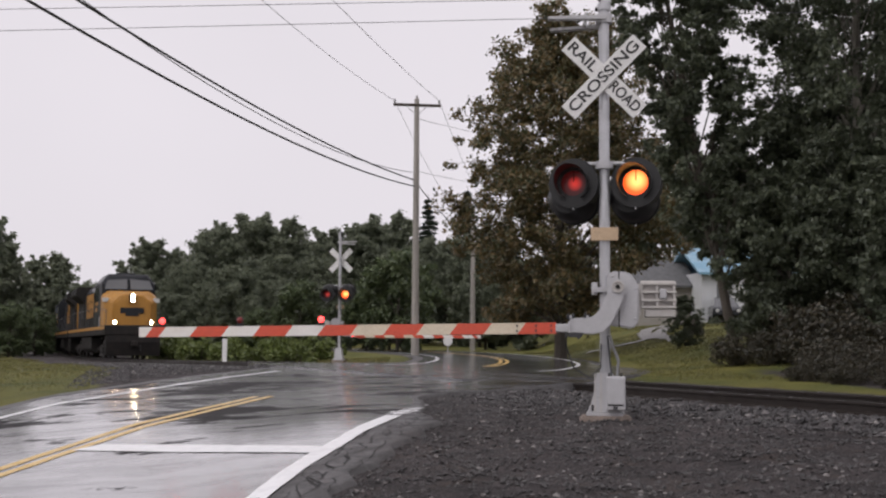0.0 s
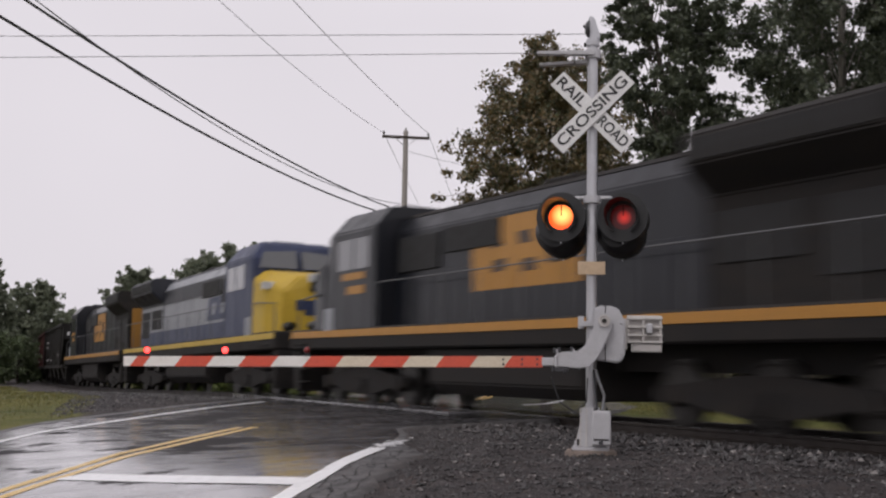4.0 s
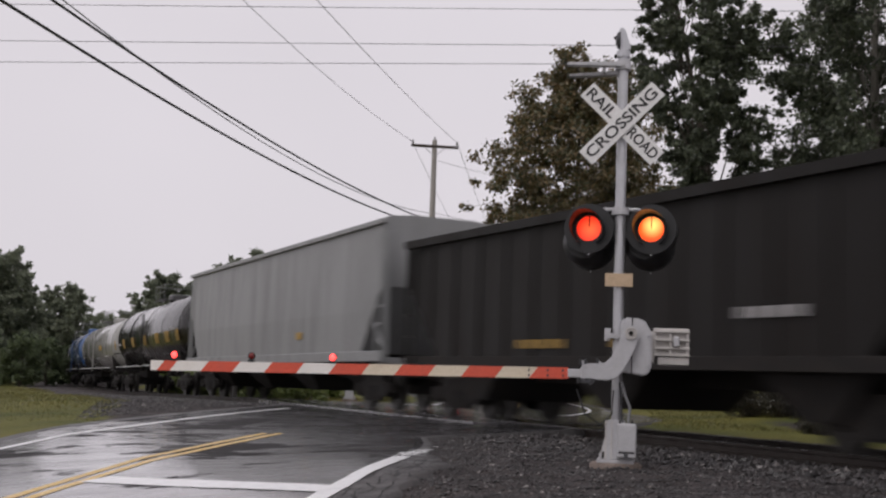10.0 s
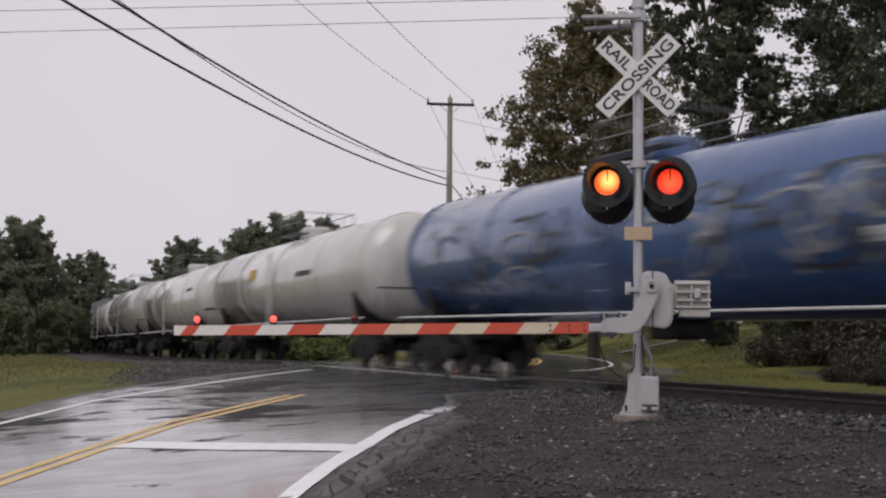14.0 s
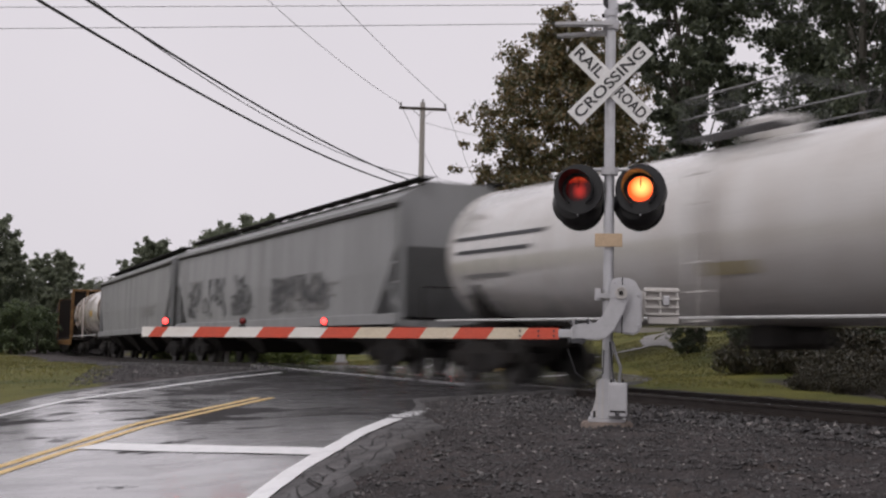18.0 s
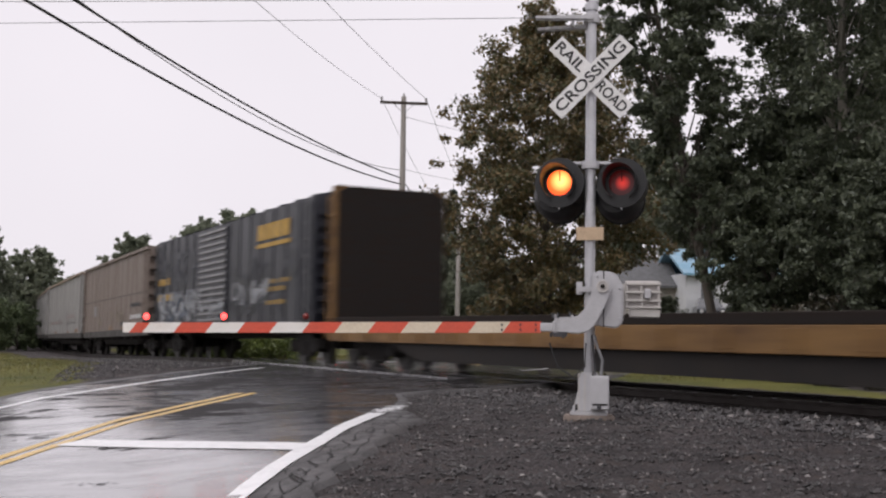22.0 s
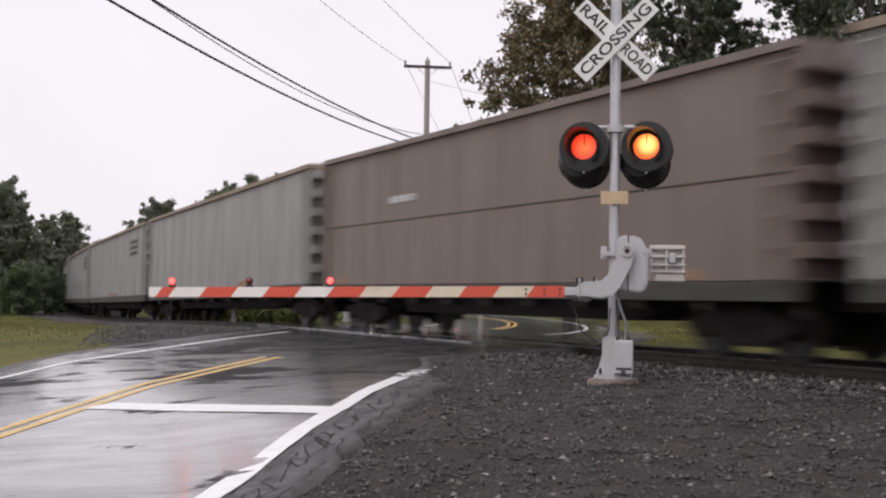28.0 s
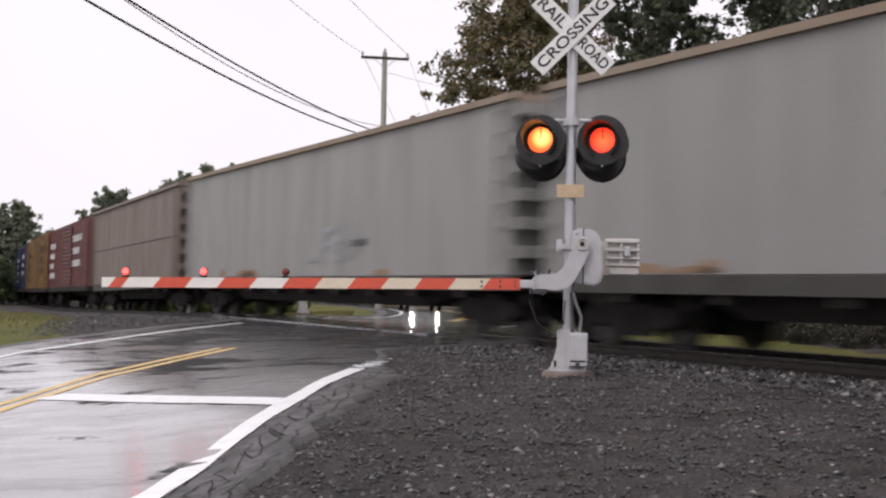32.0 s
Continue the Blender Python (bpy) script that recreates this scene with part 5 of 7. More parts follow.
    for mts, x0, x1, a0, a1, n in graf:
        for k, mt in enumerate(mts):
            s = Solid()
            for i in range(n):
                cx, ca = r.uniform(x0, x1), r.uniform(a0, a1)
                rx, ra, b0, sw, wd = r.uniform(0.2, 0.8), r.uniform(6, 20), r.uniform(0, 6.28), r.uniform(2, 5), r.uniform(0.1, 0.35)
                v = []
                for j in range(9):
                    b = b0 + sw * j / 8
                    for q in (1, 1 + wd):
                        a = radians(max(a0, min(a1, ca + q * ra * math.sin(b))))
                        rr = rad + 0.018 + 0.003 * k + 0.001 * (i % 3)
                        v.append((max(x0, min(x1, cx + q * rx * math.cos(b))), -rr * math.cos(a), zc + rr * math.sin(a)))
                s.add(v, [(2 * j, 2 * j + 1, 2 * j + 3, 2 * j + 2) for j in range(8)])
            tagged(part("graffiti", s, M[mt], car, "sprayed graffiti shapes"), kind="stuff")
    for x in (-h + 1.3, h - 1.3):
        add_truck(car, x)
    add_couplers(car, L / 2)
    return car


def boxcar(L, mat, label, seed, top=4.55, navy=False, text="mark_white", door=True):
    car = thing("boxcar", label, "boxcar", "freight cars of the train")
    off = 0.72 if navy else 0.0
    h, y = L / 2 - 0.6, 1.5
    body = Solid().prism([(-y, 1.1), (y, 1.1), (y, top - 0.18), (0.7, top), (-0.7, top), (-y, top - 0.18)], "x", -h, h)
    part("body", body, mat, car)
    rf = Solid()
    for i in range(14):
        x = -h + 0.3 + (2 * h - 0.6) * i / 13
        rf.prism([(-y - 0.02, top - 0.2), (y + 0.02, top - 0.2), (y, top - 0.12), (0.7, top + 0.05), (-0.7, top + 0.05), (-y, top - 0.12)], "x", x - 0.04, x + 0.04)
    part("roof_ribs", rf, mat, car)
    for i in range(17):
        x = -h + 0.1 + (2 * h - 0.2) * i / 16
        if door and abs(x + off) < 1.7:
            continue
        for sy in (-1, 1):
            piece("side_post", x - 0.05, x + 0.05, sy * (y + 0.012) - 0.018, sy * (y + 0.012) + 0.018, 1.12, top - 0.2, mat, car)
    if door:
        for sy in (-1, 1):
            dr = part("door", Solid().box(-1.6 - off, 1.6 - off, sy * (y + 0.03) - 0.02, sy * (y + 0.03) + 0.02, 1.15, top - 0.3), mat, car, "ribbed sliding door")
            for i in range(15):
                z = 1.25 + i * (top - 1.65) / 14
                piece("door_rib", -1.55 - off, 1.55 - off, sy * (y + 0.07) - 0.03, sy * (y + 0.07) + 0.03, z, z + 0.085, M["ribgrey"] if navy else mat, dr)
    for sx in (-1, 1):
        for i in range(9):
            z = 1.3 + i * 0.32
            piece("end_rib", min(sx * h, sx * (h + 0.08)), max(sx * h, sx * (h + 0.08)), -y + 0.1, y - 0.1, z, z + 0.14, mat, car)
    for sy in (-1, 1):
        piece("side_sill", -h, h, sy * (y - 0.02) - 0.08, sy * (y - 0.02) + 0.08, 0.9, 1.14, M["under"] if not navy else mat, car)
    piece("centre_sill", -h - 0.2, h + 0.2, -0.3, 0.3, 0.7, 1.1, M["under"], car)
    for sx in (-1, 1):
        add_ladder(car, sx * (h - 0.35), -y - 0.1, 1.0, top - 0.3, mat)
    if navy:
        for k in range(4):
            mark(car, M["mark_yellow"], 4.05 + k * 0.72, 4.68 + k * 0.72, 3.52, 3.98, y + 0.034, "emblem", 0.06)
        mark(car, M["mark_yellow"], 4.0, 6.95, 3.30, 3.42, y + 0.034, "emblem_line")
        bars(car, M["mark_yellow"], -8.6, 2.95, [2.0], y + 0.034, seed + 1, hgt=0.24)
        bars(car, M["mark_yellow"], -8.6, 2.35, [2.6], y + 0.034, seed + 3, hgt=0.24)
        bars(car, M["mark_dullyellow"], 5.0, 2.35, [2.0, 1.6], y + 0.034, seed + 2, hgt=0.12)
        bars(car, M["mark_dullyellow"], 5.0, 1.75, [1.6], y + 0.034, seed + 4, hgt=0.12)
        graffiti(car, [M["graf_haze"], M["graf_haze"]], -8.4, -2.6, 2.3, 4.0, y + 0.03, seed + 11, 12)
        graffiti(car, [M["graf_haze"], M["graf_dark"]], 1.0, 8.2, 1.4, 3.2, y + 0.03, seed + 12, 16)
        graffiti(car, [M["graf_blue"], M["graf_pale"], M["graf_pale"]], -8.2, -2.6, 1.2, 2.4, y + 0.038, seed, 22)
        graffiti(car, [M["graf_pale"]], -2.2, 0.9, 1.3, 2.3, y + 0.115, seed + 5, 8)
        graffiti(car, [M["graf_dark"], M["graf_pale"]], 1.6, 5.2, 1.7, 2.4, y + 0.038, seed + 7, 12)
    else:
        bars(car, M[text], 2.2, 3.7, [3.0, 2.2, 2.6], y + 0.064, seed, hgt=0.32, gap=0.3)
        bars(car, M[text], -h + 0.8, 3.6, [2.4, 2.0, 1.6, 2.2], y + 0.064, seed + 1, hgt=0.3, gap=0.25)
    for x in (-h + 1.7, h - 1.7):
        add_truck(car, x)
    add_couplers(car, L / 2)
    return car


def bulkhead_flat(L, label):
    car = thing("bulkhead_flat_car", label, "flat car", "freight cars of the train")
    h = L / 2 - 0.6
    n = 40
    for i in range(n):
        x = -h + 2 * h * i / n
        piece("deck_plank", x + 0.008, x + 2 * h / n - 0.008, -1.53, 1.53, 1.04, 1.22, M["bulkboard"], car)
    for sy in (-1, 1):
        piece("side_sill", -h, h, sy * 1.5 - 0.05, sy * 1.5 + 0.05, 0.64, 1.04, M["rustyellow"], car, "rusty ochre side sill")
        part("fish_belly", Solid().prism([(-h + 3.2, 0.64), (-h + 4.6, 0.27), (h - 4.6, 0.27), (h - 3.2, 0.64)], "y", sy * 1.42 - 0.04, sy * 1.42 + 0.04), M["under"], car, "deep dark side girder")
    for i in range(16):
        x = -h + 0.9 + i * (2 * h - 1.8) / 15
        for sy in (-1, 1):
            piece("stake_pocket", x - 0.07, x + 0.07, sy * 1.57 - 0.04, sy * 1.57 + 0.04, 0.70, 1.0, M["rustyellow"], car)
    for sx in (-1, 1):
        b = Solid()
        x = sx * (h - 0.25)
        b.prism([(-1.48, 1.22), (1.48, 1.22), (1.48, 4.35), (1.2, 4.5), (-1.2, 4.5), (-1.48, 4.35)], "x", x - 0.08, x + 0.08)
        part("bulkhead", b, M["bulkboard"], car, "tall timber-lined end bulkhead")
        fr = Solid()
        for yy in (-1.45, -0.5, 0.5, 1.45):
            fr.box(min(x, x + sx * 0.3), max(x, x + sx * 0.3), yy - 0.07, yy + 0.07, 1.1, 4.52)
        for zz in (2.0, 3.2, 4.4):
            fr.box(min(x, x + sx * 0.24), max(x, x + sx * 0.24), -1.5, 1.5, zz, zz + 0.12)
        part("bulkhead_frame", fr, M["rustyellow"], car, "dark rusty bulkhead frame")
        add_ladder(car, sx * (h - 0.02), -1.55, 0.7, 4.3, M["rustyellow"])
    part("centre_sill", Solid().box(-h - 0.2, h + 0.2, -0.35, 0.35, 0.5, 1.03), M["under"], car)
    for x in (-h + 1.8, h - 1.8):
        add_truck(car, x)
    add_couplers(car, L / 2)
    return car


# place of each car's front coupling behind the head of the train
CUT = [-2.0, 20.6, 43.3, 66.0, 88.2, 106.3, 121.8, 137.8, 154.1, 174.7, 193.6, 215.0, 234.8, 254.2, 272.2, 290.8, 310.1, 332.5, 353.4, 370.8, 393.9,
       412.7, 430.9, 453.6, 475.8, 497.6, 516.0, 539.0, 561.6, 584.2, 605.5, 622.2, 639.0, 655.5, 672.0, 689.0, 706.0, 723.0]
SPEED, GAIN, HEAD = 19.24, 0.0314, 64.75


def car_row(t, front, rear, back=False):
    """Pose at t of a car between two couplings, its two trucks on the rails."""
    at = HEAD - SPEED * t - GAIN * t * t / 2
    c, q = at + (front + rear) / 2, (rear - front) * 0.34
    xa, ya, _ = on_track(c - q)
    xb, yb, _ = on_track(c + q)
    za, zb = rail_top(c - q), rail_top(c + q)
    pitch = -math.degrees(math.atan2(za - zb, 2 * q)) * (-1 if back else 1)
    return pose((xa + xb) / 2, (ya + yb) / 2, (za + zb) / 2, 0, pitch, math.degrees(math.atan2(ya - yb, xa - xb)) + 180 * back)


def build_train():
    grey = "pale grey high-sided gondola, tan rim"
    brown = "faded brown high-sided gondola car"
    W, Y, D, DY = "mark_white", "mark_yellow", "mark_dim", "mark_dullyellow"
    makers = [
        lambda L: locomotive("navy", True), lambda L: locomotive("navy", False, -2.2, True), lambda L: locomotive("grey", False), lambda L: locomotive("navy", False, -2.2, True),
        lambda L: open_hopper(L, M["black"], ("black ribbed open hopper with white stencilling", [(D, 4.4, 5.8, 1.6, 2.0), (D, -6.0, -3.9, 2.0, 3.0), (D, -5.8, -3.4, 1.4, 1.74), (D, -2.2, -0.8, 1.4, 1.74)], []), 1),
        lambda L: open_hopper(L, M["redbrown"], ("oxide red ribbed open hopper with white stencilling", [(D, 3.8, 4.8, 2.7, 3.6), (D, 3.8, 5.3, 1.5, 2.0), (D, -6.9, -5.8, 2.6, 3.5), (D, -4.6, -3.4, 2.5, 2.9), (D, -5.6, -2.4, 2.1, 2.4), (D, -5.6, -3.6, 1.4, 1.75)], []), 2),
        lambda L: open_hopper(L, M["black"], ("black ribbed open hopper with yellow emblem", [(DY, -6.2, -5.0, 1.8, 2.4), (DY, -4.6, -3.5, 2.0, 2.3), (D, 2.8, 3.8, 1.5, 1.9)], [(DY, 2.9, 3.7, 2.85, 3.35), (DY, 3.95, 4.75, 2.85, 3.35), (DY, 5.0, 5.8, 2.85, 3.35), (DY, 2.9, 5.9, 2.55, 2.66)]), 3),
        lambda L: open_hopper(L, M["black"], ("black ribbed open hopper with faded yellow emblem", [(DY, -2.6, -1.0, 1.3, 1.6), (D, 3.6, 5.0, 1.5, 2.0), (DY, 0.5, 1.8, 1.3, 1.6)], []), 4),
        lambda L: covered_hopper(L, M["hopgrey"], "plain grey covered hopper, clean flat sides", 5, top=4.78, style="plain"),
        lambda L: tank_car(L, M["tankblack"], "brown-black tank car with yellow squares", 6, rad=1.55, zc=2.72, marks=[(DY, x, x + w, -20, -3) for x, w in ((-9.3, 0.4), (-6.5, 0.7), (-3.8, 0.85), (-0.4, 0.75), (2.7, 0.85), (5.0, 0.9), (7.4, 0.6))] + [("mark_dim", -8.6, -6.9, -14, -10), ("mark_dim", 5.9, 7.3, -3, 1)]),
        lambda L: tank_car(L, M["tankgrey"], "dirty light grey tank car with yellow panel", 7, rad=1.48, zc=2.6, marks=[(Y, 2.4, 3.7, -12, -1), ("mark_smoke", -9.0, -7.2, -18, -10), (W, 4.6, 6.6, -28, -25), (W, -0.5, 1.6, -30, -28), ("mark_smoke", -8.6, -7.4, -26, -21)]),
        lambda L: tank_car(L, M["tankblue"], "blue tank car covered in graffiti", 8, rad=1.5, zc=2.62, graf=[(["graf_blue", "graf_pale", "graf_dark"], -7.5, 7.5, -35, 25, 22)], marks=[("mark_white", 5.8, 7.4, -20, -12)]),
        lambda L: tank_car(L, M["tankwhite"], "off-white tank car with rail-topped dome", 9, marks=[(Y, -3.0, -2.2, 5, 20), ("mark_dark", 2.5, 4.0, 0, 6)]),
        lambda L: tank_car(L, M["tankwhite"], "off-white tank car with dirty streaks", 10, marks=[("mark_dark", 5.0, 6.3, 10, 15), ("mark_dark", -5.5, -4.8, -15, 5)]),
        lambda L: tank_car(L, M["tankgrey"], "light grey tank car with faint ochre squares", 11, rad=1.54, zc=2.67, marks=[("mark_faint", -6.2, -5.5, -11, -2), ("mark_faint", -3.3, -2.4, -9, -1), ("mark_faint", -0.2, 0.7, -7, 3), ("mark_faint", 3.0, 3.9, -7, 6),
                                                                                                                            ("mark_dark", -8.6, -6.5, -14, -12), ("mark_dark", -8.4, -6.9, -20, -18), ("mark_dark", -8.5, -7.2, -26, -24.5), ("mark_smoke", 0.1, 4.6, -20, -18), ("mark_smoke", 0.6, 5.0, -25, -23)]),
        lambda L: tank_car(L, M["tankwhite"], "off-white tank car with dark lettering lines", 12, marks=[("mark_dark", -7.9, -4.4, 10, 13), ("mark_dark", -7.8, -4.9, -1, 2), ("mark_smoke", -7.5, -5.7, -20, -17), ("mark_smoke", -7.9, -6.9, -38, -34), ("mark_dark", 4.7, 6.0, -13, -3), ("mark_faint", -0.2, 1.0, -29, -21)]),
        lambda L: covered_hopper(L, M["hopgrey"], "grey covered hopper with graffiti along the lower side", 13, graf=[([M["graf_dark"]], -8.8, -0.4, 1.6, 2.9), ([M["mark_smoke"], M["graf_dark"]], 1.2, 6.0, 1.6, 2.6)]),
        lambda L: covered_hopper(L, M["hopgrey"], "grey covered hopper with small dark stencils", 14),
        lambda L: tank_car(L, M["tankcream"], "cream tank car with rusty ends and yellow panel", 15, rad=1.5, zc=2.65, marks=[("mark_yellow", 3.0, 4.4, -11, 2), ("mark_smoke", 3.5, 7.0, -26, -23), ("mark_smoke", 0.8, 2.4, -18, -14), ("mark_dark", -7.4, -6.2, -16, -8), ("rustpatch", 6.9, 7.4, -60, 60), ("rustpatch", -1.2, -0.95, -50, 55), ("sillgrey", 7.5, 7.9, -40, 10)]),
        lambda L: bulkhead_flat(L, "empty rusty ochre bulkhead flat car"),
        lambda L: boxcar(L, M["boxnavy"], "navy boxcar with yellow emblem, silver door and graffiti", 16, navy=True),
        lambda L: gondola(L, M["taupe"], brown, 17, rim="taupe", marks=[("mark_smoke", -5.2, -4.5, 1.9, 2.4, "patch"), ("mark_olive", -4.2, 3.0, 1.35, 2.0, "spray"), ("mark_dark", 4.8, 7.2, 1.9, 2.25, "bars"), ("mark_white", 4.8, 7.4, 1.4, 1.75, "bars"), ("mark_dark", 2.5, 3.6, 1.2, 1.5, "bars")]),
        lambda L: gondola(L, M["gongrey"], grey, 18, marks=[("mark_rose", -8.6, -0.5, 1.75, 1.95, "bars"), ("mark_rose", 2.0, 7.0, 1.95, 2.2, "bars"), ("mark_smoke", -2.4, -1.2, 1.7, 2.2, "spray"), ("mark_smoke", 1.2, 2.7, 2.15, 2.4, "spray"), ("mark_smoke", 3.0, 4.2, 1.65, 1.9, "spray"), ("mark_smoke", 5.2, 7.0, 1.55, 1.85, "bars"), ("mark_smoke", -10.2, -9.0, 3.2, 3.8, "bars")]),
        lambda L: gondola(L, M["gongrey"], grey + ", sprayed low down", 19, marks=[("graf_dark", -3, 1.5, 1.6, 2.5, "spray"), ("mark_dark", 2.5, 4.0, 2.6, 3.0, "bars")]),
        lambda L: gondola(L, M["gongrey"], grey + ", with blue scrawl", 20, marks=[("graf_blue", -6.5, -2.0, 2.0, 3.2, "spray")]),
        lambda L: gondola(L, M["taupe"], brown + " and rust marks", 21, rim="taupe", marks=[("mark_white", -4.5, -3.2, 2.9, 3.2, "bars")]),
        lambda L: gondola(L, M["gongrey"], grey, 22), lambda L: gondola(L, M["gongrey"], grey + ", dark stencils at one end", 23, marks=[("mark_dark", 6.0, 8.5, 2.9, 3.8, "bars")]),
        lambda L: gondola(L, M["gongrey"], grey + ", with faint sprayed tags", 24, marks=[("graf_dark", -4.0, 6.0, 1.5, 2.2, "spray"), ("mark_dark", 6.5, 9.0, 2.9, 3.8, "bars")]),
        lambda L: gondola(L, M["gongrey"], grey + ", rust along the sill", 25, marks=[("graf_pale", 0.5, 3.5, 1.5, 2.4, "spray"), ("mark_dark", 3.0, 4.0, 1.7, 2.0, "bars")]),
        lambda L: gondola(L, M["taupe"], brown, 26, rim="taupe"),
        lambda L: boxcar(L, M["redbox"], "dark red boxcar with white lettering bars", 27),
        lambda L: boxcar(L, M["rustyellow"], "ochre yellow boxcar with dark lettering bars", 28, text="mark_dark"),
        lambda L: boxcar(L, M["blue"], "faded blue boxcar with ribbed sides", 29),
        lambda L: boxcar(L, M["blue"], "faded blue boxcar with ribbed sides", 30),
        lambda L: open_hopper(L, M["black"], ("black ribbed open hopper", [], []), 31),
        lambda L: open_hopper(L, M["black"], ("black ribbed open hopper", [], []), 32),
    ]
    train = []
    for i, make in enumerate(makers):
        # the second and fourth engines run long hood first
        train.append((make(CUT[i + 1] - CUT[i]), CUT[i], CUT[i + 1], i in (1, 3)))
    return train

# ================= vegetation =================
def leaf_cloud(rng, centres, radii, per, size, flat=0.75, shell=0.55):
    """Folded leaf quads scattered in clumps; returns vertices and faces."""
    C = np.repeat(np.asarray(centres), per, axis=0)
    R_ = np.repeat(np.asarray(radii), per)
    n = len(C)
    d = rng.normal(size=(n, 3))
    d /= np.linalg.norm(d, axis=1)[:, None]
    rr = (shell + (1 - shell) * rng.random(n)) * R_
    P = C + d * rr[:, None] * np.array([1, 1, flat])
    a = rng.normal(size=(n, 3)) + d * 0.3 + np.array([0, 0, -0.4])
    a /= np.linalg.norm(a, axis=1)[:, None]
    b = np.cross(a, rng.normal(size=(n, 3)))
    b /= np.linalg.norm(b, axis=1)[:, None]
    c = np.cross(a, b)
    s = size * (0.6 + 0.8 * rng.random(n))[:, None]
    V = np.stack([P - a * s, P + b * s * 0.5 + c * s * 0.12, P + a * s, P - b * s * 0.5 + c * s * 0.12], 1).reshape(-1, 3)
    F = (np.arange(n)[:, None] * 4 + np.arange(4)).tolist()
    return V, F


def make_tree(name, label, leaf, seed, height, width, base, clumps, per, size, group="", trunk=0.02, spread=1.0, lean=0.0, lobes=7, droop=0.0, bark="bark"):
    """Broadleaf tree: tapered trunk, forked limbs, and a ragged crown built of boughs of leaf clumps. Origin at its foot."""
    rng = np.random.default_rng(seed)
    tree = thing(name, label, "tree", group)
    r0 = height * trunk
    wood = Solid()
    top = Vector((lean * height, rng.uniform(-0.3, 0.3), height * 0.9))
    mid = [Vector((0, 0, -0.2)), Vector((lean * height * 0.25, rng.uniform(-0.1, 0.1), height * 0.25)), Vector((lean * height * 0.55, rng.uniform(-0.25, 0.25), height * 0.55)), top]
    wood.tube(mid, r0, 9, r0 * 0.12)
    cents, rads = [], []
    boughs = lobes * 5
    m = max(3, clumps // boughs)
    for k in range(boughs):
        f = (k + rng.random()) / boughs
        z = base + (height - base) * f
        prof = (math.sin(math.pi * min(1, 0.16 + 0.80 * f)) ** 0.75) * rng.uniform(0.55, 1.12)
        ang = k * 2.39996 + rng.uniform(-0.4, 0.4)
        reach = max(0.35, width / 2 * prof * spread)
        a = mid[0].lerp(top, min(0.95, max(0.12, (z / height) * 0.85 - 0.08)))
        tip = Vector((a.x + reach * math.cos(ang), a.y + reach * math.sin(ang), min(height, z + reach * (0.18 - droop))))
        elbow = a.lerp(tip, 0.5) + Vector((0, 0, 0.10 * reach + 0.1))
        wood.tube([a, elbow, tip], r0 * 0.28 * (1.1 - f), 5, r0 * 0.03)
        t = 0.35 + 0.72 * rng.random(m) ** 0.6
        axis = np.array([(a.lerp(elbow, q * 2) if q < 0.5 else elbow.lerp(tip, min(1.1, (q - 0.5) * 2)))[:] for q in t])
        wob = rng.normal(size=(m, 3)) * np.array([0.16, 0.16, 0.11]) * max(0.8, reach) * (0.5 + 0.5 * t)[:, None]
        pc = axis + wob - np.array([0, 0, 1]) * (droop * 1.5 * t[:, None] * rng.random((m, 1)))
        cents.append(pc)
        rads.append(width * (0.030 + 0.045 * rng.random(m)))
        for j in range(0, m, 4):
            wood.tube([Vector(axis[j]), Vector(pc[j])], r0 * 0.05, 3, r0 * 0.015)
    part("trunk", wood, M[bark], tree, "grey-brown trunk and limbs")
    V, F = leaf_cloud(rng, np.concatenate(cents), np.concatenate(rads), per, size, shell=0.2)
    part("crown", raw_mesh("crown", V.tolist(), F, M[leaf]), None, tree)
    return tree


def make_conifer(name, label, seed, height, width, group=""):
    rng = np.random.default_rng(seed)
    tree = thing(name, label, "tree", group)
    wood = Solid().tube([(0, 0, -0.2), (0, 0, height)], height * 0.014, 7, 0.02)
    V, F = [], []
    layers = int(height / 0.55)
    for i in range(layers):
        f = i / layers
        z = 1.2 + (height - 1.4) * f
        r = width / 2 * (1 - f) ** 0.85 * rng.uniform(0.75, 1.15) + 0.12
        for q in range(9):
            a = rng.uniform(0, 6.28)
            tip = np.array([r * math.cos(a), r * math.sin(a), z - 0.25 * r])
            wood.tube([(0, 0, z), tuple(tip)], 0.03, 3, 0.01)
            m = max(14, int(r * 60))
            t = rng.random(m) ** 0.7
            p = np.outer(t, tip) + np.outer(1 - t, [0, 0, z])
            d = rng.normal(size=(m, 3)) * np.array([1, 1, 0.5])
            d /= np.linalg.norm(d, axis=1)[:, None]
            s = 0.32
            b = np.cross(d, [0, 0, 1]) * 0.35
            n0 = len(V)
            quad = np.stack([p, p + d * s * 0.6 + b * s, p + d * s * 1.2 - np.array([0, 0, 0.08]), p + d * s * 0.6 - b * s], 1).reshape(-1, 3)
            V += quad.tolist()
            F += [(n0 + 4 * k, n0 + 4 * k + 1, n0 + 4 * k + 2, n0 + 4 * k + 3) for k in range(m)]
    part("trunk", wood, M["bark"], tree)
    part("crown", raw_mesh("crown", V, F, M["needle"]), None, tree)
    return tree


